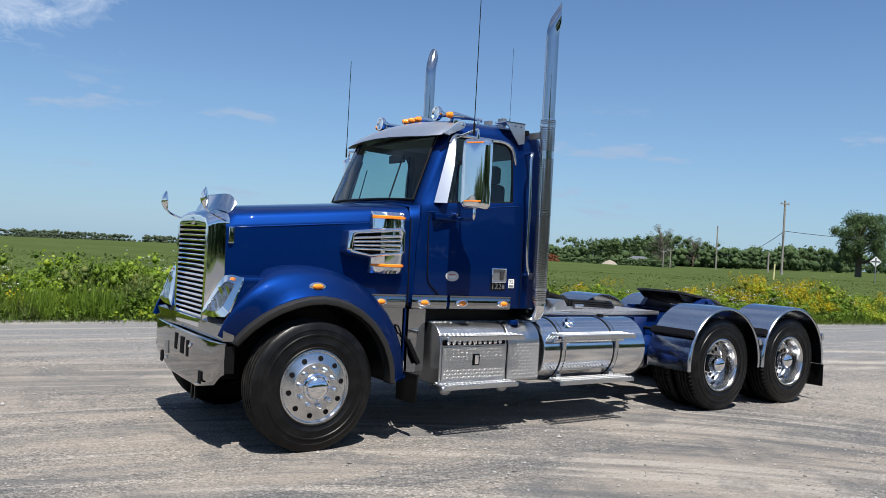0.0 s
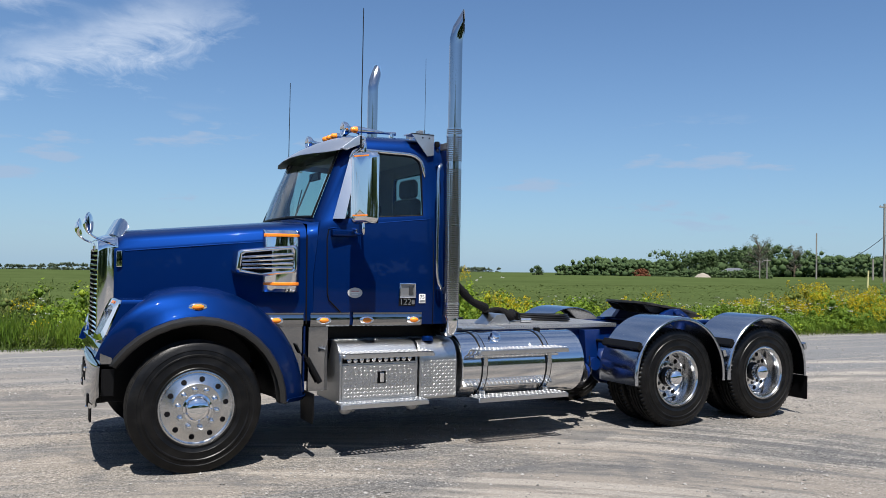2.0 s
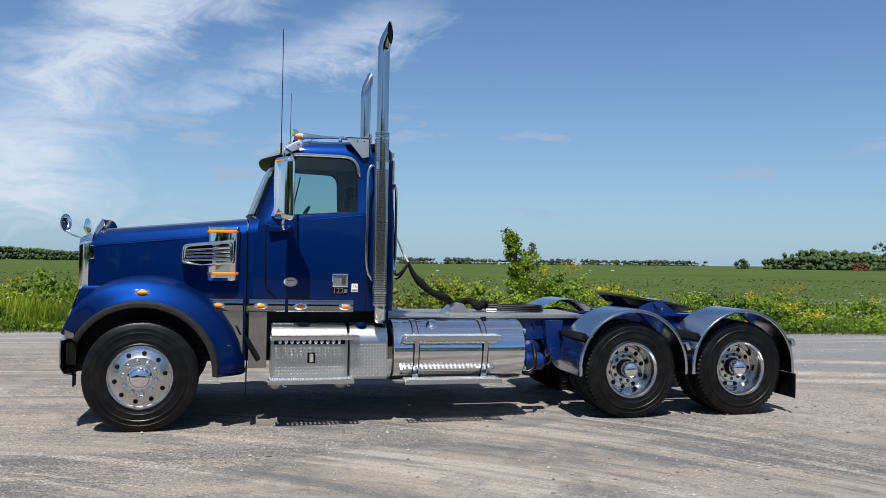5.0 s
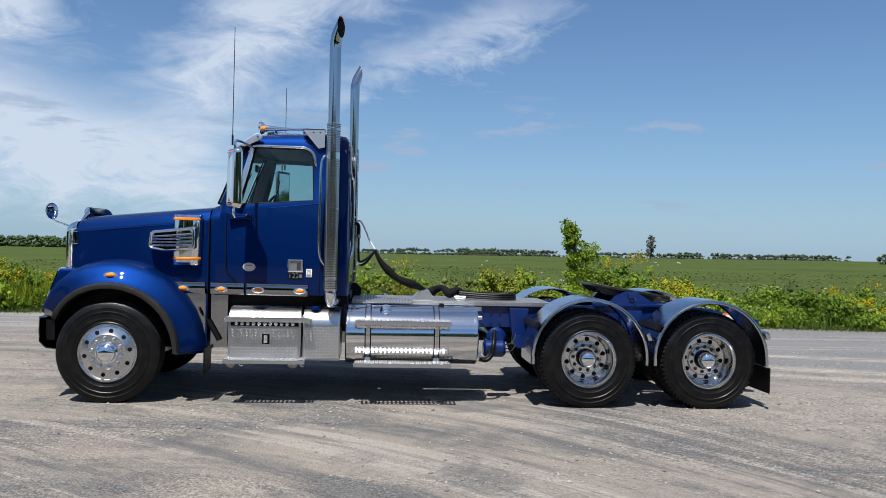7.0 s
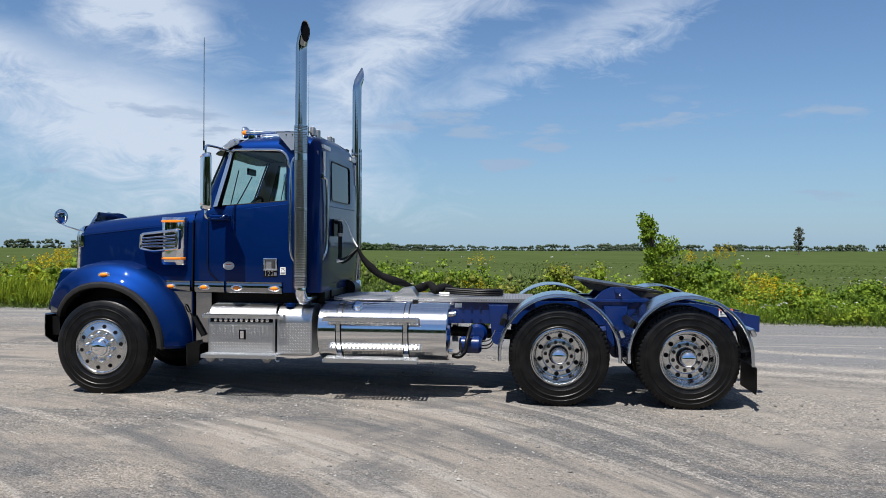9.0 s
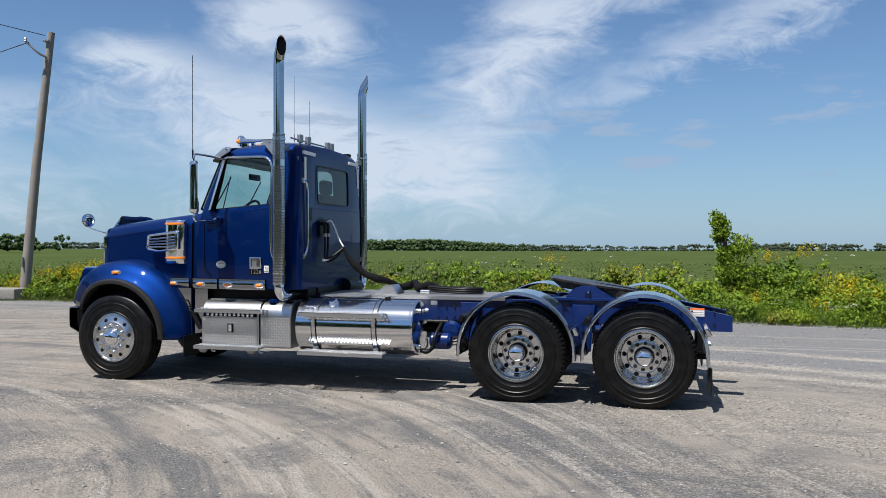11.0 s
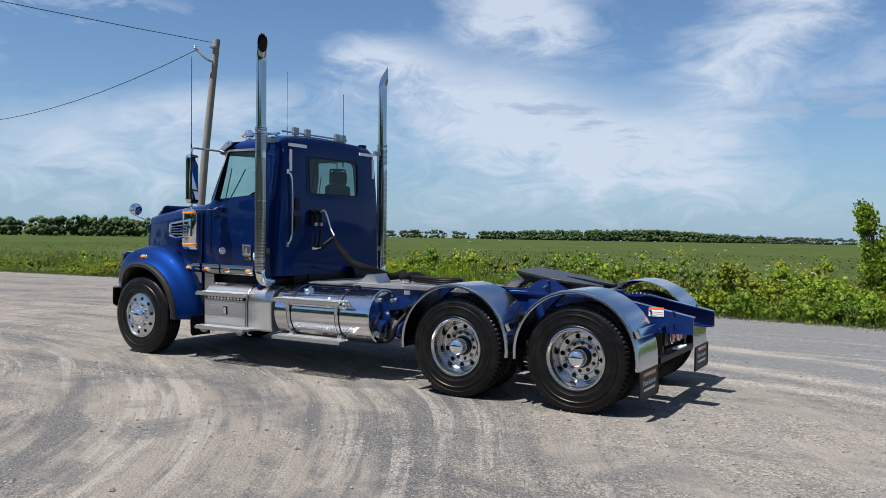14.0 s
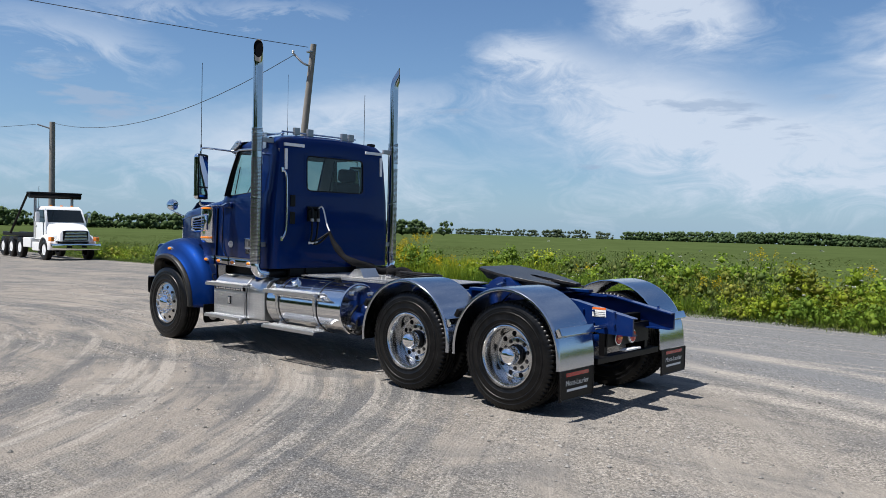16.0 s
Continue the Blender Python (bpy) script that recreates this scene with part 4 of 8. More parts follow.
        bm = bmesh.new()
        bm.faces.new([bm.verts.new(plane(u, v, 0.020)) for u, v in eye_line])
        solid(part("lens", bm, LENS, lampo), 0.003)
        for u, v, r in ((0.40, 0.46, 0.082), (0.62, 0.52, 0.075)):
            bm = bmesh.new()
            lathe(bm, [(r, -0.02), (r * 0.9, 0.0), (r * 0.5, 0.03), (0.0, 0.04)], 20, (0, 0, 0), "x")
            part("reflector", bm, STEEL, lampo, "", Matrix.Translation(plane(u, v, -0.012)))
        bm = bmesh.new()
        bm.faces.new([bm.verts.new(plane(u, v, 0.026)) for u, v in ((0.55, 0.90), (0.72, 0.90), (0.70, 0.97), (0.57, 0.97))])
        solid(part("turn_lamp", bm, AMBER, lampo), 0.004)
    # skirt under the lamps
    bm = bmesh.new()
    top = [(-0.62, -0.95), (-0.705, -0.94), (-0.708, -0.90), (-0.70, -0.45), (-0.69, 0), (-0.70, 0.45), (-0.708, 0.90), (-0.705, 0.94), (-0.62, 0.95)]
    grid(bm, [[(x + 0.06, y, 1.03) for x, y in top], [(x, y, 0.985) for x, y in top], [(x, y, 0.87) for x, y in top], [(x + 0.09, y, 0.865) for x, y in top]])
    part("lamp_skirt", bm, SHEET, truck, "chrome skirt panel under the headlights")
    # bumper: swept back at the ends, cut away at the lower corners
    bm = bmesh.new()
    line = [(-0.716, -1.036), (-0.722, -1.03), (-0.735, -1.0), (-0.755, -0.85), (-0.762, -0.45), (-0.75, 0), (-0.728, 0.45), (-0.70, 0.85), (-0.675, 1.0), (-0.663, 1.03), (-0.657, 1.036)]

    def tuck(y):
        return 1.0 if abs(y) < 0.99 else 0.1

    def face(y):
        return float(np.interp(y, [p[1] for p in line], [p[0] for p in line]))
    def low(y):
        return float(np.interp(abs(y), (0, 0.70, 0.74, 1.035), (0.45, 0.45, 0.46, 0.63)))
    rows = [[(x + 0.09 * tuck(y), y, 0.855) for x, y in line], [(x + 0.012 * tuck(y), y, 0.868) for x, y in line], [(x, y, 0.855) for x, y in line], [(x - 0.004, y, 0.72) for x, y in line], [(x, y, low(y) + 0.05) for x, y in line], [(x + 0.03 * tuck(y), y, low(y)) for x, y in line], [(x + 0.045 * tuck(y), y, low(y) + 0.012) for x, y in line]]
    grid(bm, rows)
    bumper = solid(part("front_bumper", bm, SHEET, truck, "wide chrome front bumper with cut-outs", angle=30), 0.005)
    for y, z0, z1, w in ((-0.26, 0.665, 0.80, 0.05), (-0.10, 0.67, 0.81, 0.09), (0.10, 0.68, 0.82, 0.07), (-0.62, 0.50, 0.60, 0.07), (0.62, 0.50, 0.60, 0.07)):
        x = face(y) - 0.010
        part("bumper_slot", blocks(((x, y - w / 2, z0), (x + 0.01, y + w / 2, z1)), bevel=0.003), DARK, bumper)
    for y, z in ((-0.36, 0.775), (-0.33, 0.76), (-0.58, 0.49), (0.3, 0.86), (0.45, 0.56)):
        part("bumper_bolt", lathe(bmesh.new(), [(0.014, 0.0), (0.012, -0.01), (0, -0.014)], 10, (face(y) - 0.006, y, z), "x"), CHROME, bumper)
    part("plate_tag", blocks(((-0.744, 0.38, 0.60), (-0.736, 0.46, 0.72))), DULL, bumper)
    part("bumper_mount", blocks(((-0.70, -0.5, 0.5), (-0.62, 0.5, 0.8)), ((-0.69, -0.93, 0.62), (-0.60, -0.80, 0.83)), ((-0.69, 0.80, 0.62), (-0.60, 0.93, 0.83))), BLACK, truck)
    part("tow_hook", blocks(((-0.73, -0.33, 0.33), (-0.715, -0.305, 0.47)), ((-0.73, -0.42, 0.33), (-0.715, -0.395, 0.47)), ((-0.73, -0.42, 0.45), (-0.715, -0.305, 0.475))), BLACK, truck, "black steel tow bracket")
    # hood mirrors on bent arms
    for s in (-1, 1):
        c = Vector((-0.785, -0.60 if s < 0 else 0.52, 1.972))
        n = Vector((0.93, -0.37, 0.05) if s < 0 else (0.97, -0.2, 0.05)).normalized()
        m = Matrix.Translation(c) @ n.to_track_quat("Z", "Y").to_matrix().to_4x4()
        bm = lathe(bmesh.new(), [(0.0, -0.042), (0.036, -0.035), (0.077, -0.011), (0.090, 0.0), (0.090, 0.008), (0.083, 0.012)], 28, (0, 0, 0), "z")
        shell2 = part("hood_mirror", bm, CHROME, truck, "round chrome convex hood mirror on an arm", m)
        part("mirror_glass", lathe(bmesh.new(), [(0.085, 0.010), (0.055, 0.019), (0.0, 0.024)], 28, (0, 0, 0), "z"), MIRROR, shell2)
        part("mirror_arm", tube(bmesh.new(), [c - n * 0.03, c + Vector((0.02, 0, -0.09)), (-0.68, s * 0.56, 1.84), (-0.57, s * 0.50, 1.80)], 0.009, 8, 6), CHROME, truck)


def build_cab():
    R = [
        [(1.0, 0, 1.14), (1.0, .5, 1.14), (1.0, .8, 1.14), (1.02, .912, 1.14), (1.33, .955, 1.14), (2.07, 1.035, 1.14), (2.33, 1.035, 1.14), (2.405, 1.005, 1.14), (2.432, .925, 1.14), (2.43, .53, 1.14), (2.43, 0, 1.14)],
        [(1.0, 0, 1.60), (1.0, .5, 1.60), (1.0, .8, 1.60), (1.02, .912, 1.60), (1.33, .957, 1.60), (2.07, 1.038, 1.60), (2.33, 1.035, 1.60), (2.412, 1.005, 1.60), (2.44, .925, 1.60), (2.44, .53, 1.60), (2.44, 0, 1.60)],
        [(.985, 0, 2.02), (1.0, .5, 2.02), (1.04, .8, 2.01), (1.06, .90, 1.97), (1.24, .930, 2.02), (2.06, 1.005, 2.09), (2.33, 1.008, 2.09), (2.41, .98, 2.09), (2.437, .905, 2.09), (2.435, .53, 2.09), (2.435, 0, 2.09)],
        [(.955, 0, 2.10), (.985, .5, 2.10), (1.035, .81, 2.09), (1.085, .88, 2.07), (1.21, .907, 2.08), (2.045, .972, 2.142), (2.33, .995, 2.17), (2.41, .968, 2.17), (2.435, .895, 2.17), (2.43, .53, 2.165), (2.43, 0, 2.17)],
        [(1.24, 0, 2.77), (1.253, .5, 2.76), (1.295, .76, 2.735), (1.345, .83, 2.72), (1.39, .865, 2.705), (2.03, .935, 2.690), (2.33, .945, 2.66), (2.40, .922, 2.62), (2.426, .86, 2.61), (2.42, .53, 2.625), (2.42, 0, 2.63)],
        [(1.35, 0, 2.86), (1.36, .5, 2.85), (1.39, .74, 2.81), (1.42, .81, 2.79), (1.46, .85, 2.78), (1.99, .915, 2.78), (2.32, .922, 2.78), (2.385, .90, 2.78), (2.412, .845, 2.78), (2.41, .53, 2.80), (2.41, 0, 2.81)],
        [(1.42, 0, 2.90), (1.44, .5, 2.885), (1.49, .69, 2.855), (1.52, .755, 2.845), (1.56, .79, 2.84), (1.98, .855, 2.845), (2.26, .865, 2.85), (2.33, .84, 2.85), (2.365, .785, 2.855), (2.38, .5, 2.868), (2.38, 0, 2.88)],
        [(1.6, 0, 2.93), (1.6, .4, 2.92), (1.6, .55, 2.905), (1.62, .60, 2.895), (1.66, .63, 2.89), (1.95, .68, 2.895), (2.10, .68, 2.90), (2.17, .64, 2.90), (2.20, .58, 2.905), (2.22, .35, 2.92), (2.22, 0, 2.925)],
    ]
    rows = [[(x, -y, z) for x, y, z in ring] + [(x, y, z) for x, y, z in reversed(ring[:-1])] for ring in R]
    k = len(R[0]) - 1
    hole = {0, 1, 4, 9, 2 * k - 1, 2 * k - 2, 2 * k - 5, 2 * k - 10}
    bm = bmesh.new()
    vs = grid(bm, rows, {(3, j) for j in hole})
    # roof
    top = vs[-1]
    n = len(top)
    for j in range(n // 2):
        a, b, c, d = top[j], top[j + 1], top[n - 2 - j], top[n - 1 - j]
        four = [v for i, v in enumerate((a, b, c, d)) if v not in (a, b, c, d)[:i]]
        if len(four) > 2:
            try:
                bm.faces.new(four)
            except ValueError:
                pass
    bmesh.ops.remove_doubles(bm, verts=bm.verts, dist=1e-4)
    cab = solid(part("cab", bm, [BLUE, TRIM], truck, "glossy deep blue day cab with grey lining", angle=42), 0.025)
    cab.modifiers["thickness"].material_offset = 1

    def pane(name, pts, label):
        """A glass pane within the four (or more) corners, black seal round it."""
        b1 = bmesh.new()
        b1.faces.new([b1.verts.new(p) for p in pts])
        ob = part(name, b1, GLASS, cab, label)
        ob.visible_shadow = False
        b2 = bmesh.new()
        tube(b2, list(pts) + [pts[0]], 0.012, 6)
        part("window_seal", b2, BLACK, cab)

    for s in (1, -1):
        def P(i, j):
            p = R[i][j]
            return Vector((p[0], -s * p[1], p[2]))
        quad = [P(3, 4), P(3, 5), P(4, 5), P(4, 4)]
        # the door glass with rounded upper rear corner
        a, b, c, d = quad
        def arc(p, corner, q, r, n=6):
            """A rounded corner between two edges, r metres along each."""
            u, w = corner + (p - corner).normalized() * r, corner + (q - corner).normalized() * r
            return [u.lerp(corner, k / n).lerp(corner.lerp(w, k / n), k / n) for k in range(n + 1)]
        out = Vector((0, -s * 0.010, 0))
        pts = [p - out for p in [a, b] + arc(b, c, d, 0.13) + arc(c, d, a, 0.05)]
        pane("door_window", pts, "tinted door window")
        # blue door frame filling the rounded corner, bright trim over the window
        t1 = bmesh.new()
        t1.faces.new([t1.verts.new(p) for p in [c] + arc(b, c, d, 0.13)])
        solid(part("door_frame_corner", t1, BLUE, cab), 0.012, 0.0)
        up = Vector((0.02, 0, 0.016))
        line = [d.lerp(a, 0.10) + Vector((-0.028, 0, 0))] + [p + Vector((-0.016, 0, 0.014)) for p in arc(a, d, c, 0.06)] + [p + up for p in arc(d, c, b, 0.16)] + [c.lerp(b, 0.34) + Vector((0.030, 0, 0))]
        t1 = tube(bmesh.new(), [p + out * 0.6 for p in line], [0.017] * (len(line) - 2) + [0.015, 0.006], 8)
        part("window_visor", t1, CHROME, cab, "bright curved trim strip over the door window", angle=60)
        # the mirror pillar: a fin on the window's front edge, bright towards the nose and black behind
        p, q2 = P(4, 4), P(3, 4)
        lines = []
        for f, back, out in ((0.03, 0.020, 0.030), (0.45, 0.045, 0.075), (1.0, 0.055, 0.095)):
            c = p.lerp(q2, f)
            lines.append((c + Vector((-0.025, -s * 0.004, 0)), c + Vector((back, -s * out, 0)), c + Vector((back + 0.012, -s * 0.004, 0))))
        t1 = bmesh.new()
        grid(t1, [(a, b) for a, b, c in lines])
        solid(part("mirror_pillar", t1, VISOR, cab, "bright mirror pillar trim"), 0.004, 1.0)
        t1 = bmesh.new()
        grid(t1, [(b, c) for a, b, c in lines])
        solid(part("pillar_back", t1, BLACK, cab), 0.003, 1.0)
        part("window_divider", bar(p.lerp(q2, 0.35) + Vector((0.14, -s * 0.006, 0)), q2 + Vector((0.17, -s * 0.006, 0)), 0.006), BLACK, cab)
    ws = [[Vector(R[3][j][:1] + (sg * R[3][j][1],) + R[3][j][2:]) for j, sg in ((2, -1), (1, -1), (0, 1), (1, 1), (2, 1))], [Vector(R[4][j][:1] + (sg * R[4][j][1],) + R[4][j][2:]) for j, sg in ((2, -1), (1, -1), (0, 1), (1, 1), (2, 1))]]
    # one smoothly bowed sheet through the corners, the middle and the points between
    bow = []
    for row in ws:
        y1, y2 = row[3].y, row[4].y
        line = []
        for i in range(25):
            y = -y2 + 2 * y2 * i / 24
            k = abs(y)
            a0, a1, a2 = (k - y1) * (k - y2) / (y1 * y2), k * (y2 - k) / (y1 * (y2 - y1)), k * (k - y1) / (y2 * (y2 - y1))
            p = row[2] * a0 + row[3] * a1 + row[4] * a2
            flat = row[2].lerp(row[3], k / y1) if k < y1 else row[3].lerp(row[4], (k - y1) / (y2 - y1))
            p = p.lerp(flat, 0.35)
            line.append(Vector((p.x, y, p.z)))
        bow.append(line)
    ws = [[p.lerp(q, f) + Vector((-0.012 - 0.02 * math.sin(math.pi * f), 0, 0.006)) for p, q in zip(*bow)] for f in (0, 0.2, 0.4, 0.6, 0.8, 1.0)]
    bm = bmesh.new()
    grid(bm, ws)
    ws = [ws[0], ws[-1]]
    pane_ob = part("windshield", bm, GLASS, cab, "raked tinted windshield", angle=60)
    pane_ob.visible_shadow = False
    bm = bmesh.new()
    tube(bm, ws[0] + ws[1][::-1] + [ws[0][0]], 0.011, 6)
    part("window_seal", bm, BLACK, cab)
    def round_rect(y1, z0, z1, rad, x):
        pts = []
        for cy, cz, a0 in ((y1 - rad, z1 - rad, 0), (-y1 + rad, z1 - rad, 90), (-y1 + rad, z0 + rad, 180), (y1 - rad, z0 + rad, 270)):
            for k in range(6):
                a = radians(a0 + 18 * k)
                z = cz + rad * math.sin(a)
                pts.append(Vector((x - (z - 2.165) * 0.022, cy + rad * math.cos(a), z)))
        return pts
    outer, inner = round_rect(0.545, 2.15, 2.645, 0.004, 2.434), round_rect(0.502, 2.168, 2.628, 0.06, 2.434)
    bm = bmesh.new()
    loops = [[bm.verts.new(p) for p in line] for line in (outer, inner, [p - Vector((0.03, 0, 0)) for p in inner])]
    for a, b in zip(loops, loops[1:]):
        for i in range(len(a)):
            bm.faces.new((a[i], a[(i + 1) % len(a)], b[(i + 1) % len(a)], b[i]))
    part("window_surround", bm, BLUE, cab)
    bm = bmesh.new()
    bm.faces.new([bm.verts.new(p - Vector((0.006, 0, 0))) for p in inner])
    part("rear_window", bm, DARK_GLASS, cab, "dark tinted rear window with rounded corners").visible_shadow = False
    bm = bmesh.new()
    tube(bm, inner + [inner[0]], 0.008, 6)
    part("window_seal", bm, BLACK, cab)
    return cab, R


build_frame()
build_wheels()
build_hood()
build_side_vents()
build_front_fenders()
build_nose()
cab, CAB_RINGS = build_cab()


def lettering(name, words, size, m, mat, parent, thick=0.002):
    cu = bpy.data.curves.new(name, "FONT")
    cu.body, cu.size, cu.extrude, cu.align_x, cu.align_y = words, size, thick, "CENTER", "CENTER"
    tmp = new(name, cu)
    bpy.context.view_layer.update()
    me = bpy.data.meshes.new_from_object(tmp)
    bpy.data.objects.remove(tmp)
    bpy.data.curves.remove(cu)
    me.materials.clear()
    me.materials.append(mat)
    return part(name, me, None, parent, "", m)


def side_y(x, z=1.3):
    """How far the cab's flank stands out at x."""
    y = float(np.interp(x, (0.5, 0.95, 1.02, 1.33, 2.07, 2.25), (0.85, 0.915, 0.93, 0.957, 1.038, 1.038)))
    return y - max(0, z - 1.7) * 0.10


def build_exhaust():
    for s in (-1, 1):
        cx, cy, r, n = (2.252 if s < 0 else 2.39), (-1.175 if s < 0 else 1.135), 0.058, 24
        bm = bmesh.new()
        rings = []
        for z in (1.18, 2.0, 2.95, 3.5, 3.715):
            rings.append([(r * math.cos(2 * math.pi * k / n), r * math.sin(2 * math.pi * k / n), z) for k in range(n)])
        cut = 0.070
        for f in (0.18, 0.5, 1.0):
            ring = []
            for k in range(n):
                x0 = r * math.cos(2 * math.pi * k / n)
                ring.append((x0 + (cut - x0) * f * f, r * math.sin(2 * math.pi * k / n), 3.735 + 0.065 * f + (cut - x0) * 1.98 * f))
            rings.append(ring)
        # the mitred mouth looks back and outwards
        face = Matrix.Translation((cx, cy, 0)) @ Matrix.Rotation(radians(s * 38), 4, "Z")
        rings = [[tuple(face @ Vector(p)) for p in ring] for ring in rings]
        rings = [ring + ring[:1] for ring in rings]
        grid(bm, rings)
        bmesh.ops.remove_doubles(bm, verts=bm.verts, dist=1e-5)
        stack = solid(part("exhaust_pipe", bm, PIPE, truck, "tall polished chrome exhaust pipe with mitred tip"), 0.003)
        bm = bmesh.new()
        bm.faces.new([bm.verts.new(Vector(p).lerp((cx, cy, p[2]), 0.09)) for p in rings[-1][:-1]])
        part("stack_mouth", bm, DARK, stack)
        # elbow under the cab
        part("stack_elbow", tube(bmesh.new(), [(cx, cy, 1.22), (cx + 0.005, cy, 1.15), (cx + 0.012, cy - s * 0.04, 1.09), (cx + 0.025, cy - s * 0.10, 1.075), (cx + 0.03, cy - s * 0.16, 1.075)], 0.060, 18, 5), CHROME, truck, "chrome exhaust elbow")
        part("exhaust_crossover", bar((cx + 0.03, cy - s * 0.14, 1.075), (cx + 0.05, cy - s * 0.6, 1.08), 0.058, 18), BLACK, truck)
        part("muffler", bar((cx + 0.06, cy - s * 0.45, 1.08), (cx + 0.06, s * 0.30, 1.12), 0.10, 20), BLACK, truck)
        # perforated heat shield round the outer side
        bm = bmesh.new()
        R2 = 0.070
        angs = [radians(a) for a in range(-130, 131, 10)]
        base = math.pi / 2 * s
        grid(bm, [[(cx + R2 * math.cos(base + a), cy + R2 * math.sin(base + a), z) for a in angs] for z in (1.205, 1.6, 2.0, 2.4, 2.585, 2.59, 2.63, 2.635, 2.945)])
        shield = solid(part("heat_shield", bm, STEEL, truck, "perforated stainless heat shield"), 0.002)
        vs, fs = [], []
        z, row = 1.23, 0
        while z < 2.93:
            if not 2.57 < z < 2.645:
                for a in range(-120 + (row % 2) * 10, 121, 20):
                    da, dz = radians(7.6), 0.0050
                    k = len(vs)
                    for sa, sz in ((-1, -1), (1, -1), (1, 1), (-1, 1)):
                        aa = base + radians(a) + sa * da
                        vs.append((cx + (R2 + 0.0012) * math.cos(aa), cy + (R2 + 0.0012) * math.sin(aa), z + sz * dz))
                    fs.append((k, k + 1, k + 2, k + 3))
            z += 0.0175
            row += 1
        me = bpy.data.meshes.new("shield_perforation")
        me.from_pydata(vs, [], fs)
        me.materials.append(HOLE)
        part("shield_perforation", me, None, shield)["kind"] = "stuff"
        for z in (1.33, 2.05, 2.88):
            part("shield_clamp", lathe(bmesh.new(), [(0.072, -0.011), (0.0745, -0.009), (0.0745, 0.009), (0.072, 0.011)], 28, (cx, cy, z), "z"), STEEL, shield)
        for z in (1.45, 2.80):
            part("pipe_bracket", blocks(((cx - 0.02, min(s * 0.93, cy - s * 0.06), z - 0.03), (cx + 0.02, max(s * 0.93, cy - s * 0.06), z + 0.03)), bevel=0.004), DULL, truck)
        # grab handle beside the stack
        hx = 2.15
        part("grab_handle", tube(bmesh.new(), [(hx + 0.04, s * 0.95, 2.62), (hx + 0.03, s * 1.06, 2.62), (hx - 0.02, s * 1.10, 2.54), (hx - 0.025, s * 1.12, 2.2), (hx - 0.025, s * 1.12, 1.62), (hx + 0.03, s * 1.10, 1.47), (hx + 0.04, s * 1.03, 1.46)], 0.014, 10, 5), STEEL, truck, "polished grab handle")


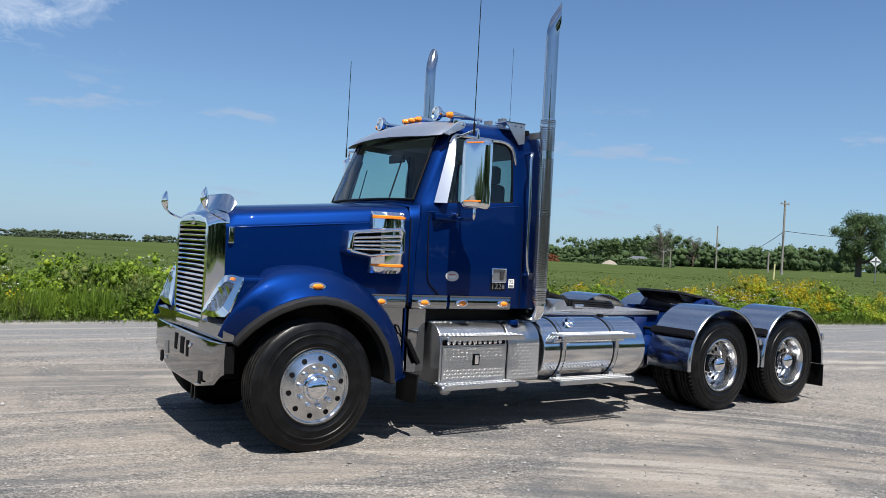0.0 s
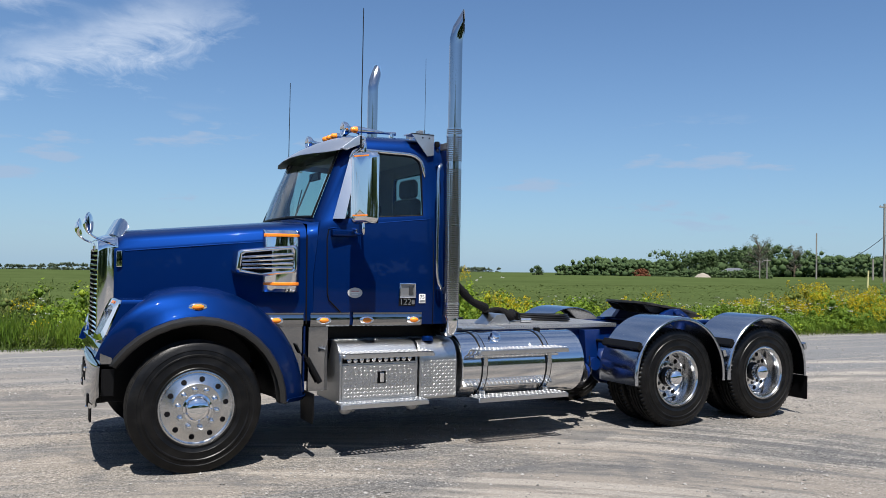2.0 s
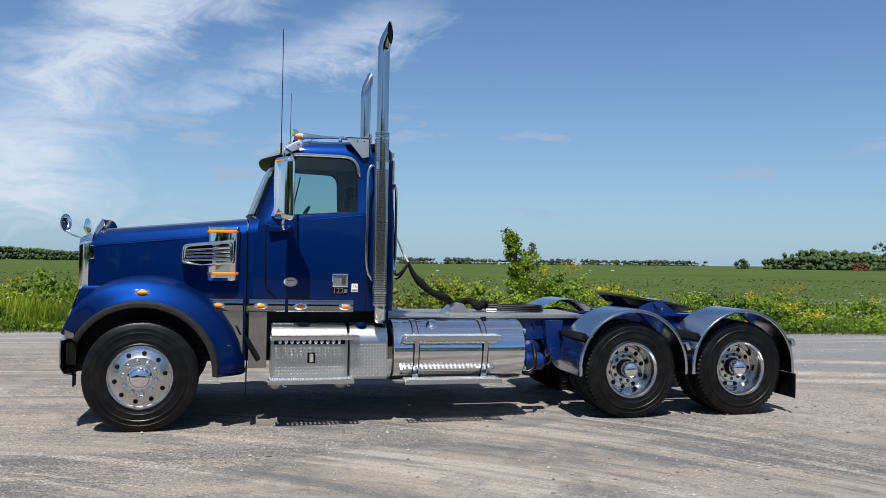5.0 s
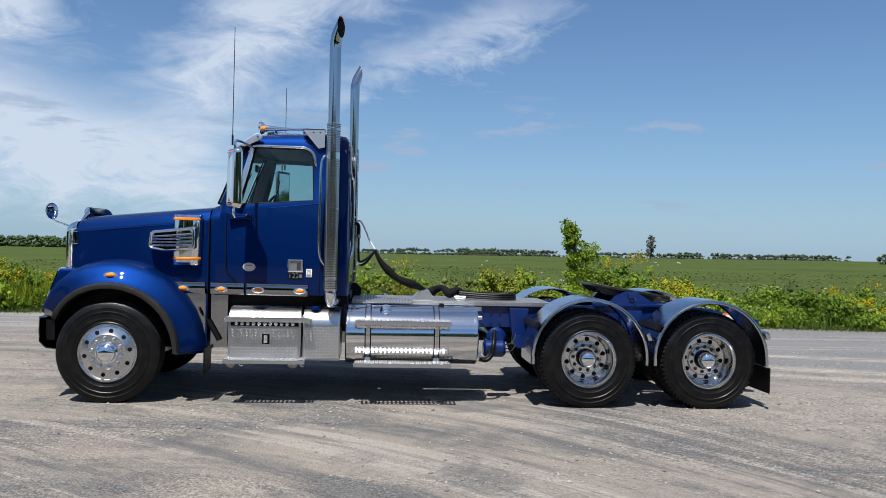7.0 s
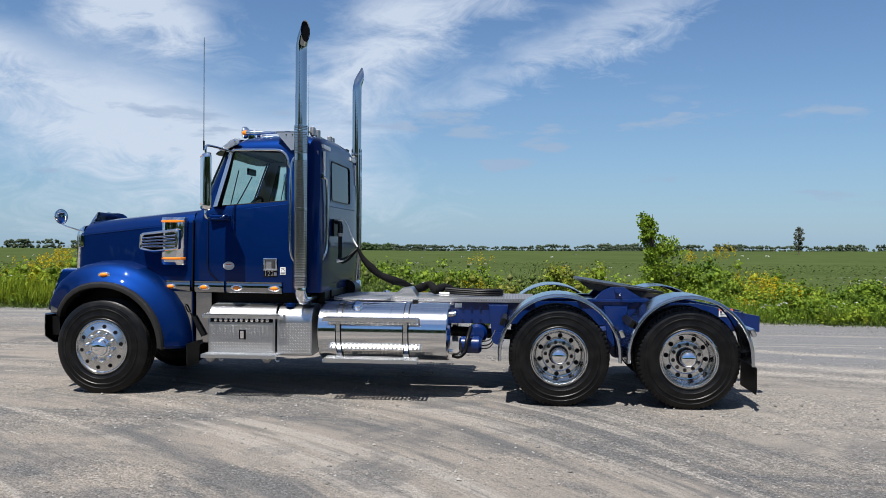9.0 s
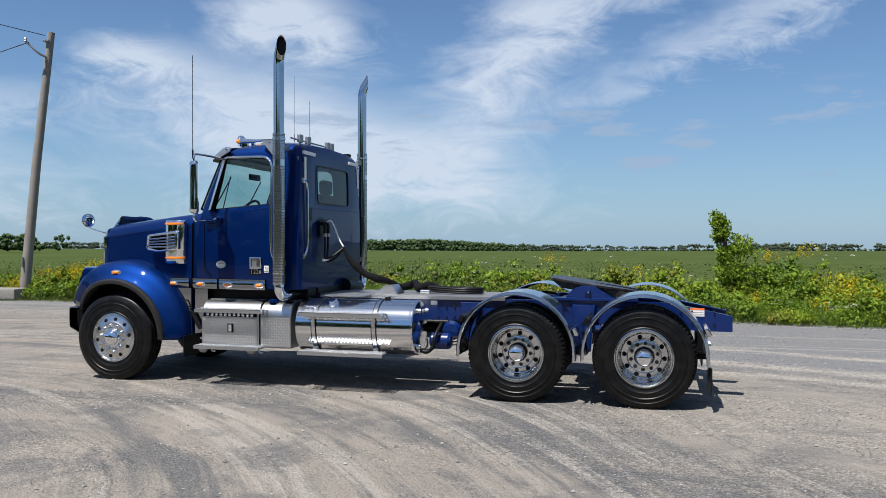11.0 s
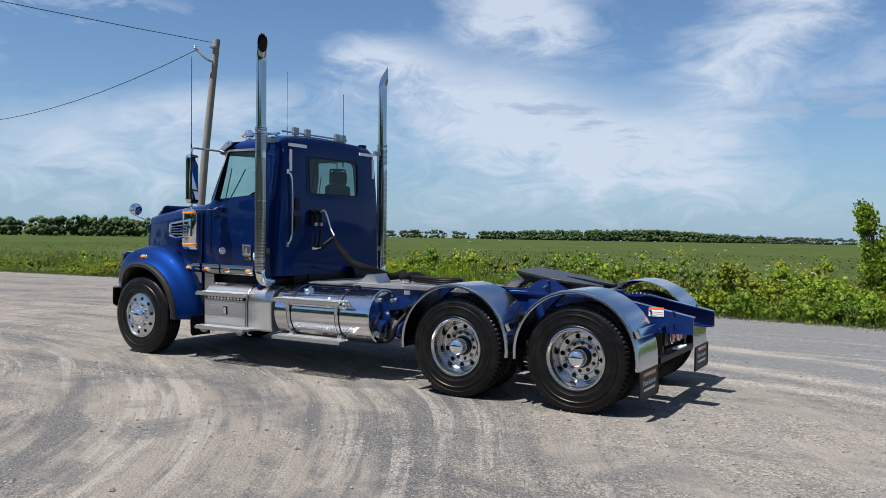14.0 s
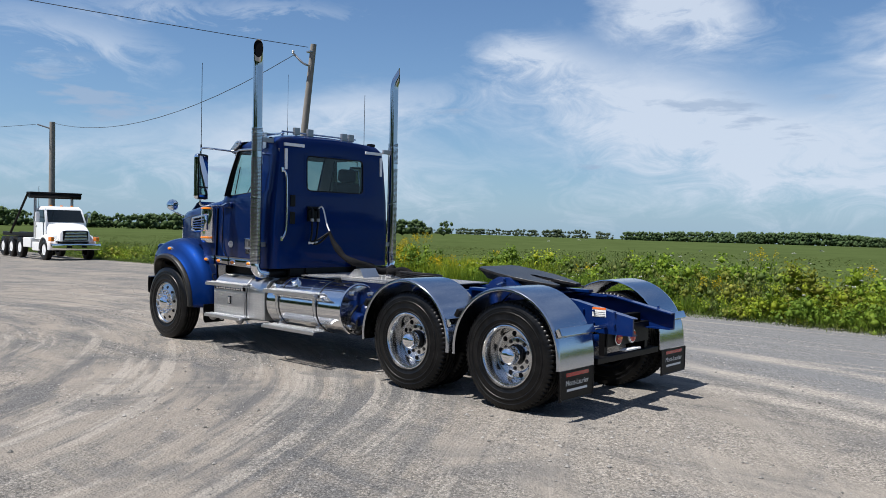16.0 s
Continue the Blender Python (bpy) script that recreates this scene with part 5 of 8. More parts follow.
def build_visor_and_roof():
    bm = bmesh.new()
    ys = (-0.955, -0.90, -0.80, -0.6, -0.3, 0, 0.3, 0.6, 0.80, 0.90, 0.955)
    rows = []
    for f in (0.0, 0.25, 0.5, 0.75, 1.0):
        row = []
        for y in ys:
            k = abs(y) / 0.955
            xt, zt = 1.385 + 0.07 * k ** 4, 2.895 - 0.08 * k ** 2.5
            xl, zl = 1.06 + 0.10 * k ** 2 + 0.10 * k ** 9, 2.715 - 0.045 * k ** 2 + 0.04 * k ** 9
            b = math.sin(f * math.pi) * 0.02
            row.append((xt + (xl - xt) * f, y * (0.955 - 0.015 * f), zt + (zl - zt) * f + b))
        rows.append(row)
    grid(bm, rows)
    visor = solid(part("sun_visor", bm, VISOR, truck, "polished stainless drop sun visor", angle=60), 0.005)
    bm = bmesh.new()
    rows2 = [rows[-1], [(x + 0.10, y * 0.97, z + 0.05) for x, y, z in rows[-1]], [(x + 0.22, y * 0.94, z + 0.04) for x, y, z in rows[-1]]]
    grid(bm, [[(x, y, z - 0.006) for x, y, z in row] for row in rows2])
    solid(part("visor_underside", bm, BLACK, visor), 0.004)
    for s in (-1, 1):
        bm = bmesh.new()
        prism(bm, [(1.24, 2.715), (1.38, 2.825), (1.42, 2.845), (1.465, 2.845), (1.485, 2.82), (1.475, 2.785), (1.43, 2.765), (1.30, 2.70)], "y", s * 0.885, s * 0.918, 0.008)
        ear = part("visor_ear", bm, VISOR, visor)
        part("bolt", lathe(bmesh.new(), [(0.016, 0), (0.014, s * 0.008), (0, s * 0.012)], 10, (1.44, s * 0.927, 2.81)), CHROME, ear)
        # bracket plate at the roof's rear edge
        bm = bmesh.new()
        prism(bm, [(1.91, 2.905), (2.15, 2.91), (2.15, 2.715), (2.085, 2.70)], "y", s * 0.955, s * 0.965)
        box(bm, (1.91, min(s * 0.80, s * 0.965), 2.897), (2.15, max(s * 0.80, s * 0.965), 2.907))
        pl = part("roof_bracket", bm, VISOR, truck, "flat stainless bracket plate on roof edge")
        for x in (2.03, 2.10):
            part("bolt_hole", lathe(bmesh.new(), [(0.008, 0), (0.008, s * 0.003), (0, s * 0.003)], 8, (x, s * 0.965, 2.87)), DARK, pl)
        part("cable_lug", lathe(bmesh.new(), [(0.022, 0), (0.026, 0.02), (0.022, 0.05), (0, 0.055)], 12, (2.20, s * 0.93, 2.80), "z"), DARK, truck)
        # air horn
        bm = bmesh.new()
        lathe(bm, [(0.0, -0.006), (0.050, -0.014), (0.058, -0.030), (0.067, -0.030), (0.070, -0.018), (0.069, 0.004), (0.058, 0.020), (0.034, 0.040), (0.020, 0.09), (0.012, 0.45), (0.018, 0.47), (0.018, 0.52), (0, 0.53)], 24, (1.425, s * 0.53, 2.955), "x")
        horn = part("air_horn", bm, CHROME, truck, "chrome trumpet air horn on the roof")
        for hx in (1.56, 1.88):
            part("horn_mount", blocks(((hx, s * 0.53 - 0.02, 2.90), (hx + 0.04, s * 0.53 + 0.02, 2.95)), bevel=0.004), CHROME, horn)
    # torpedo marker lights across the roof's front
    for y in (-0.67, -0.12, 0.0, 0.12, 0.67):
        z = 2.945 - 0.012 * (y / 0.67) ** 2
        bm = lathe(bmesh.new(), [(0.034, 0.0), (0.037, 0.02), (0.034, 0.06), (0.022, 0.17), (0.010, 0.27), (0.0, 0.29)], 16, (0, 0, 0), "x")
        t = part("roof_light", bm, CHROME, truck, "chrome torpedo roof light with amber lens", pose(1.485, y, z))
        part("lens", lathe(bmesh.new(), [(0.0, -0.062), (0.016, -0.056), (0.028, -0.038), (0.033, 0.0), (0.033, 0.004)], 16, (0, 0, 0), "x"), AMBER, t, "amber lens")
        part("light_foot", blocks(((0.02, -0.02, -0.09), (0.10, 0.02, -0.02)), bevel=0.006), CHROME, t)
    # rail and four square lamps at the roof's back
    part("roof_rail", bar((2.20, -0.75, 2.945), (2.20, 0.55, 2.95), 0.011), STEEL, truck)
    for y in (-0.52, -0.29, 0.32, 0.45):
        part("work_light", blocks(((2.19, y - 0.047, 2.915), (2.235, y + 0.047, 3.012)), ((2.20, y - 0.012, 2.87), (2.22, y + 0.012, 2.92)), bevel=0.006), DULL, truck, "square grey work light seen from behind")
    part("wing_nut", blocks(((2.28, 0.70, 2.86), (2.36, 0.80, 2.90)), bevel=0.01), BLACK, truck)
    for x, y, z0, z1, r in ((1.255, -1.365, 2.66, 3.85, 0.0045), (1.465, 1.40, 2.66, 3.77, 0.0045), (2.2, -0.66, 2.9, 3.70, 0.002)):
        bm = tube(bmesh.new(), [(x, y, z0), (x, y, z1)], [r, r * 0.8], 6)
        tube(bm, [(x, y, z0), (x, y, z0 + 0.10)], r * 2.2, 8)
        part("antenna", bm, BLACK, truck, "thin black whip antenna")


def build_mirrors():
    for s in (-1, 1):
        cx, cy = (1.285, -1.385) if s < 0 else (1.44, 1.29)
        bm = bmesh.new()
        # a rounded shell, drawn in towards the front
        shell = []
        for x, fy, fz in ((0.034, 0.97, 0.99), (0.026, 1.0, 1.0), (0.005, 1.0, 1.0), (-0.022, 0.93, 0.975), (-0.040, 0.80, 0.95), (-0.050, 0.55, 0.90), (-0.053, 0.0, 0.6)):
            loop = []
            for cy2, cz2, a0 in ((1, 1, 0), (-1, 1, 90), (-1, -1, 180), (1, -1, 270)):
                for k in range(5):
                    an = radians(a0 + k * 22.5)
                    loop.append((x, fy * (cy2 * 0.090 + 0.045 * math.cos(an)), fz * (cz2 * 0.255 + 0.05 * math.sin(an))))
            shell.append(loop + loop[:1])
        grid(bm, shell)
        bmesh.ops.remove_doubles(bm, verts=bm.verts, dist=1e-5)
        body = part("side_mirror", bm, CHROME, truck, "tall chrome west coast mirror", Matrix.Translation((cx, cy, 2.325)) @ Matrix.Rotation(radians(-s * 29), 4, "Z"))
        part("mirror_rim", box(bmesh.new(), (0.028, -0.128, -0.298), (0.040, 0.128, 0.298), 0.006), BLACK, body)
        part("mirror_glass", blocks(((0.038, -0.113, -0.13), (0.044, 0.113, 0.275)), bevel=0.002), MIRROR, body)
        part("convex_glass", box(bmesh.new(), (0.038, -0.113, -0.275), (0.048, 0.113, -0.15), 0.004), MIRROR, body)
        for z in (0.265, -0.235):
            part("amber_strip", box(bmesh.new(), (-0.053, -0.08, z - 0.007), (-0.02, 0.08, z + 0.007), 0.003), AMBER, body)
        part("mirror_arm", tube(bmesh.new(), [(cx, cy, 2.62), (cx, cy, 2.685), (cx + 0.01, cy - s * 0.04, 2.712), (cx + 0.07, cy - s * 0.25, 2.705), (1.40, s * 0.88, 2.690)], 0.013, 10, 5), CHROME, truck)
        part("mirror_arm", tube(bmesh.new(), [(cx, cy, 2.03), (cx, cy, 1.96), (cx + 0.02, cy - s * 0.06, 1.935), (cx + 0.05, s * 1.10, 1.945), (1.36, s * 1.03, 1.98), (1.36, s * 0.95, 1.99)], 0.013, 10, 5), CHROME, truck)
        part("mirror_bracket", blocks(((1.16, min(s * 0.90, s * 0.985), 1.925), (1.40, max(s * 0.90, s * 0.985), 1.985)), bevel=0.012), BLUE, truck)


def build_cab_side():
    for s in (-1, 1):
        def q(x, z, out=0.0):
            return (x, s * (side_y(x, z) + out), z)
        # bright strips with amber lights
        for x0, x1, xm in ((0.50, 0.925, (0.69,)), (0.985, 1.335, (1.10,)), (1.365, 2.01, (1.49, 1.93))):
            bm = bmesh.new()
            n = 5
            grid(bm, [[q(x0 + (x1 - x0) * i / n, z, o) for i in range(n + 1)] for z, o in ((1.128, 0.0), (1.130, 0.010), (1.148, 0.0180), (1.175, 0.0225), (1.205, 0.0220), (1.232, 0.0150), (1.237, 0.024), (1.250, 0.024), (1.252, 0.0))])
            strip = part("rocker_strip", bm, SHEET, truck, "polished rocker strip with amber lights")
            for x in xm:
                c = q(x, 1.183, 0.023)
                part("light_base", ball(bmesh.new(), c, 1.0, (0.072, 0.018, 0.034)), CHROME, strip)
                part("lens", ball(bmesh.new(), (c[0], c[1] + s * 0.010, c[2]), 1.0, (0.044, 0.022, 0.024)), AMBER, strip, "amber lens")
        # door gap
        seam = [(1.33, 1.135), (1.325, 1.185), (1.15, 1.36), (1.135, 1.42), (1.13, 1.90), (1.15, 2.0)]
        part("door_gap", tube(bmesh.new(), [q(x, z, 0.001) for x, z in seam], 0.0055, 6), DARK, cab)
        back = [(2.13, 1.135), (2.135, 1.6), (2.13, 2.0)]
        part("door_gap", tube(bmesh.new(), [q(x, z, 0.001) for x, z in back], 0.004, 6), DARK, cab)
        part("body_gap", tube(bmesh.new(), [(0.952, s * 0.925, 1.15), (0.952, s * 0.913, 1.5), (0.952, s * 0.90, 1.93)], 0.0065, 6), DARK, truck)
        part("sill_line", tube(bmesh.new(), [q(x, z, 0.004) for x, z in ((1.14, 1.99), (1.6, 2.055), (2.1, 2.11))], 0.006, 6), BLUE, cab)
        # handle, badge, stickers
        bm = bmesh.new()
        fr = [(1.80, 1.385), (1.95, 1.385), (1.95, 1.51), (1.80, 1.51)]
        inn = [(1.815, 1.40), (1.935, 1.40), (1.935, 1.495), (1.815, 1.495)]
        rs = [[bm.verts.new(q(x, z, o)) for x, z in line] for line, o in ((fr, 0), (fr, 0.013), (inn, 0.013), (inn, 0.003))]
        for a, b in zip(rs, rs[1:]):
            for i in range(4):
                bm.faces.new((a[i], a[(i + 1) % 4], b[(i + 1) % 4], b[i]))
        bm.faces.new(rs[-1])
        handle = part("door_handle", bm, DULL, truck, "square chrome door handle")
        ring = [q(x, z, 0.013) for x, z in fr]
        part("handle_rim", tube(bmesh.new(), ring + ring[:1], 0.0075, 8), CHROME, handle)
        part("handle_paddle", blocks(((1.89, min(q(1.9, 1.4, 0.004)[1], q(1.9, 1.4, 0.016)[1]), 1.41), (1.928, max(q(1.9, 1.4, 0.004)[1], q(1.9, 1.4, 0.016)[1]), 1.485)), bevel=0.003), HOLE, handle)
        bm = bmesh.new()
        grid(bm, [[q(x, z, 0.0015) for x in (1.795, 1.875, 1.955)] for z in (1.308, 1.376)])
        part("badge_plate", bm, BLACK, truck)
        tilt = math.degrees(math.atan2(0.085, 0.74)) * (1 if s > 0 else -1)
        spot = Matrix.Translation(q(1.858, 1.342, 0.004)) @ (pose(0, 0, 0, 90, 0, tilt) if s < 0 else pose(0, 0, 0, 90, 0, 180 + tilt))
        lettering("model_number", "122", 0.078, spot, ALLOY, truck, 0.002)
        y0, y1 = q(1.934, 1.342, 0.0)[1], q(1.934, 1.342, 0.006)[1]
        part("model_badge", blocks(((1.918, min(y0, y1), 1.322), (1.948, max(y0, y1), 1.364)), bevel=0.002), DULL, truck)
        if s < 0:
            m = Matrix.Translation(q(1.385, 1.425, 0.003)) @ pose(0, 0, 0, 90, 0, tilt)
            oval = part("door_badge", lathe(bmesh.new(), [(1.0, 0.0), (1.0, 0.05), (0.9, 0.06), (0, 0.06)], 32, (0, 0, 0), "z"), SATIN, truck, "oval grey badge on the door", m @ Matrix.Diagonal((0.068, 0.046, 0.05, 1)))
            for k, w in ((0.25, 0.7), (-0.05, 0.9), (-0.35, 0.6)):
                part("badge_bar", blocks(((-w * 0.7, k, 0.06), (w * 0.7, k + 0.13, 0.075))), RED if k > 0.2 else WHITE, oval)
            m2 = Matrix.Translation(q(2.02, 1.375, 0.003)) @ pose(0, 0, 0, 90, 0, tilt)
            st = part("sticker", blocks(((-0.031, -0.042, 0), (0.031, 0.042, 0.002))), WHITE, truck, "small white square sticker", m2)
            lettering("sticker_number", "75", 0.048, pose(0, 0.012, 0.0025), DARK, st, 0.0006)
            part("sticker_bar", blocks(((-0.026, -0.036, 0.002), (0.026, -0.014, 0.003))), DULL, st)
        # bright panels behind the front wheel
        bm = bmesh.new()
        prism(bm, [(0.55, 1.13), (0.93, 1.13), (0.93, 0.55), (0.80, 0.55), (0.72, 0.85)], "y", s * 0.875, s * 0.89, 0.002)
        part("side_panel", bm, SHEET, truck, "polished stainless panel behind the front wheel")
        bm = blocks(((0.985, min(s * 0.86, s * 0.90), 0.56), (1.165, max(s * 0.86, s * 0.90), 1.125)), bevel=0.006)
        part("side_panel", bm, SHEET, truck, "polished stainless panel behind the front wheel")
        part("hood_strut", bar((0.965, s * 0.93, 0.85), (1.085, s * 0.935, 0.64), 0.026), BLACK, truck, "black rubber hood strut")
        part("hood_strut_end", bar((0.935, s * 0.93, 0.89), (1.10, s * 0.935, 0.645), 0.009), BLACK, truck)
        part("panel_pull", tube(bmesh.new(), [(0.86, s * 0.895, 0.98), (0.87, s * 0.92, 0.97), (0.90, s * 0.92, 0.91), (0.91, s * 0.895, 0.90)], 0.008, 8, 4), BLACK, truck)
        part("trim_edge", bar((0.945, s * 0.90, 0.56), (0.945, s * 0.905, 1.13), 0.009), BLUE, truck)
        # under the door: dark chassis
        part("under_cab", blocks(((1.0, min(s * 0.35, s * 0.80), 0.98), (2.3, max(s * 0.35, s * 0.80), 1.14)), bevel=0.02), BLACK, truck)


def profile_box(name, x0, x1, s, mat, label):
    pts = [(0.50, 0.46), (1.085, 0.46), (1.10, 0.475), (1.10, 0.80), (1.092, 0.87), (1.065, 0.93), (1.02, 0.975), (0.95, 1.00), (0.50, 1.005)]
    bm = bmesh.new()
    prism(bm, [(s * y, z) for y, z in pts], "x", x0, x1, 0.010)
    return part(name, bm, mat, truck, label)


def step_plate(name, x0, x1, z, s, y0=1.06, y1=1.235, drop=0.036):
    n = int((x1 - x0) / 0.046)
    cols = [x0]
    for i in range(n):
        c = x0 + 0.012 + (i + 0.5) * (x1 - x0 - 0.024) / n
        cols += [c - 0.012, c + 0.012]
    cols.append(x1)
    bands = [0.0, 0.12, 0.42, 0.58, 0.88, 1.0]
    bm = bmesh.new()
    skip = {(j, i) for j in (1, 3) for i in range(1, len(cols) - 1, 2)}
    rows = [[(x, s * (y0 + (y1 - y0) * f), z + (0.007 if j in (1, 2, 3, 4) and 0 < i < len(cols) - 1 else 0.0)) for i, x in enumerate(cols)] for j, f in enumerate(bands)]
    rows.append([(x, s * y1, z - drop) for x in cols])
    grid(bm, rows, skip)
    ob = solid(part(name, bm, PLATE, truck, "serrated aluminium step with gripping holes"), 0.004)
    if s < 0:
        for f in (0.03, 0.44, 0.90):
            treads("step_teeth", ob, (x0 + 0.012, s * (y0 + (y1 - y0) * (f + 0.10)), z + 0.0095), (x1 - x0 - 0.024, 0, 0), (0, (y1 - y0) * 0.10, 0), n * 2, 1, LOZENGE, size=0.012, lift=0.006)
    return ob


def build_boxes_and_tanks():
    for s in (-1, 1):
        b1 = profile_box("battery_box", 1.205, 1.955, s, PLATE, "tread-plate aluminium battery box with steps")
        b2 = profile_box("side_box", 1.975, 2.36, s, PLATE, "tread-plate aluminium side box")
        # lid panel and its lozenges
        lid = part("box_lid", blocks(((1.225, min(s * 1.10, s * 1.112), 0.50), (1.935, max(s * 1.10, s * 1.112), 0.80)), bevel=0.004), PLATE, b1)
        o = -1 if s < 0 else 1
        def tr(name, par, x0, x1, z0, z1, y, pitch=0.030):
            if s < 0:
                treads(name, par, (x0, s * y, z0), (x1 - x0, 0, 0), (0, 0, z1 - z0), int((x1 - x0) / pitch), int((z1 - z0) / pitch), LOZENGE, size=0.0145, lift=0.0026)
        tr("tread_pattern", lid, 1.235, 1.925, 0.51, 0.79, 1.1125)
        tr("tread_pattern", b2, 1.985, 2.35, 0.48, 0.82, 1.1008)
        if s < 0:
            treads("tread_pattern", b1, (1.215, -0.95, 1.0035), (0.73, 0, 0), (0, 0.40, 0.003), 24, 13, LOZENGE, lift=0.003)
            treads("tread_pattern", b2, (1.985, -0.95, 1.0035), (0.365, 0, 0), (0, 0.40, 0.003), 12, 13, LOZENGE, lift=0.003)
        # row of bright slots under the upper step
        part("slot_panel", blocks(((1.23, min(s * 1.096, s * 1.103), 0.815), (1.93, max(s * 1.096, s * 1.103), 0.862))), DARK, b1)
        vs = bmesh.new()
        for i in range(11):
            ball(vs, (1.29 + i * 0.058, s * 1.108, 0.838), 0.020, (1, 0.6, 1), 8, 5)
        part("slot_studs", vs, CHROME, b1)["kind"] = "stuff"
        latch = part("latch_plate", blocks(((1.555, min(s * 1.112, s * 1.118), 0.63), (1.635, max(s * 1.112, s * 1.118), 0.735)), bevel=0.003), BLACK, lid)
        part("latch_handle", blocks(((1.575, min(s * 1.118, s * 1.130), 0.64), (1.615, max(s * 1.118, s * 1.130), 0.725)), bevel=0.005), CHROME, latch)
        part("filler_cap", lathe(bmesh.new(), [(0.055, 0.0), (0.055, 0.03), (0.05, 0.04), (0, 0.042)], 20, (2.10, s * 1.00, 0.985), "z"), BLUE, truck, "round blue filler cap")
        for z in (0.905, 0.475):
            step_plate("cab_step", 1.175 if z < 0.6 else 1.19, 2.01 if z < 0.6 else 2.06, z, s)
        for x in (1.27, 1.90):
            part("upper_step_arm", blocks(((x - 0.02, min(s * 1.09, s * 1.19), 0.865), (x + 0.02, max(s * 1.09, s * 1.19), 0.898)), bevel=0.004), ALLOY, truck)
            part("lower_step_arm", blocks(((x - 0.02, min(s * 0.9, s * 1.19), 0.425), (x + 0.02, max(s * 0.9, s * 1.19), 0.462)), bevel=0.004), ALLOY, truck)
            part("step_hanger", tube(bmesh.new(), [(x + 0.05, s * 1.08, 0.45), (x + 0.06, s * 1.08, 0.40), (x + 0.09, s * 1.06, 0.395)], 0.008, 6, 3), ALLOY, truck)
            part("step_cup", ball(bmesh.new(), (x - 0.02, s * 1.14, 0.432), 0.062, (1, 0.8, 0.8)), DULL, truck, "rounded aluminium cup under the step")
        # fuel tank
        cy, cz, R3 = s * 0.805, 0.72, 0.315
        bm = bmesh.new()
        lathe(bm, [(0.0, 2.425), (0.20, 2.42), (0.285, 2.415), (0.303, 2.418), (R3, 2.43), (R3, 2.46), (R3 - 0.002, 2.47), (R3 - 0.002, 3.21), (R3 - 0.0035, 3.213), (R3 - 0.002, 3.216), (R3 - 0.002, 3.78), (R3, 3.79), (R3, 3.82), (0.303, 3.832), (0.285, 3.83), (0.20, 3.85), (0.0, 3.86)], 64, (0, cy, cz), "x")
        tank = part("fuel_tank", bm, TANK, truck, "polished aluminium cylindrical fuel tank")
        for x in (2.655, 3.385):
            part("tank_strap", lathe(bmesh.new(), [(R3, -0.024), (R3 + 0.006, -0.022), (R3 + 0.006, 0.022), (R3, 0.024)], 64, (x, cy, cz), "x"), STEEL, tank, "stainless tank strap with rubber edge")
            part("strap_rubber", lathe(bmesh.new(), [(R3 - 0.001, -0.034), (R3 + 0.003, -0.033), (R3 + 0.003, 0.033), (R3 - 0.001, 0.034)], 64, (x, cy, cz), "x"), BLACK, tank)
            part("upper_step_bracket", blocks(((x - 0.03, min(s * 1.10, s * 1.22), 0.86), (x + 0.03, max(s * 1.10, s * 1.22), 0.889)), ((x - 0.022, min(s * 1.115, s * 1.14), 0.74), (x + 0.022, max(s * 1.115, s * 1.14), 0.875)), bevel=0.004), ALLOY, tank)
            part("lower_step_bracket", blocks(((x - 0.03, min(s * 0.95, s * 1.20), 0.425), (x + 0.03, max(s * 0.95, s * 1.20), 0.448)), ((x - 0.03, min(s * 1.03, s * 1.07), 0.44), (x + 0.03, max(s * 1.03, s * 1.07), 0.50)), bevel=0.004), ALLOY, tank)
        for z in (0.895, 0.455):
            step_plate("tank_step", 2.515, 3.53, z, s, 1.07, 1.255)
        part("slot_panel", blocks(((2.54, min(s * 1.10, s * 1.11), 0.815), (3.51, max(s * 1.10, s * 1.11), 0.850)), bevel=0.003), STEEL, tank)
        vs = bmesh.new()
        for i in range(17):
            ball(vs, (2.57 + i * 0.057, s * 1.113, 0.832), 0.017, (1, 0.6, 1), 8, 5)
        part("slot_studs", vs, DARK if s > 0 else CHROME, tank)["kind"] = "stuff"
        m = Matrix.Translation((2.84, cy - 0, cz)) @ Matrix.Rotation(radians(s * -32), 4, "X")
        part("tank_cap", lathe(bmesh.new(), [(0.062, R3 - 0.01), (0.062, R3 + 0.012), (0.050, R3 + 0.020), (0.050, R3 + 0.045), (0.040, R3 + 0.055), (0, R3 + 0.056)], 24, (0, 0, 0), "z"), CHROME, tank, "chrome fuel filler cap", m)
        part("tank_vent", blocks(((3.42, cy - 0.03, 1.02), (3.48, cy + 0.03, 1.065)), bevel=0.012), BLACK, tank)
        for (y, z) in ((0.92, 0.92), (0.62, 0.90), (0.95, 0.52)):
            part("tank_fitting", bar((3.84, s * y, z), (3.885, s * y, z), 0.028, 12), ALLOY, tank)
    # valves and air tanks behind the near tank
    part("shut_off_valve", tube(bmesh.new(), [(3.87, -0.95, 0.50), (3.93, -0.97, 0.50), (3.97, -0.97, 0.54), (3.97, -0.97, 0.62)], 0.011, 10, 4), GREASE, truck, "dull steel fuel shut-off valve")
    part("fuel_line", tube(bmesh.new(), [(3.87, -0.90, 0.47), (3.95, -0.90, 0.46), (4.01, -0.88, 0.52), (4.03, -0.85, 0.64), (4.06, -0.7, 0.76)], 0.022, 10, 5), BLACK, truck)
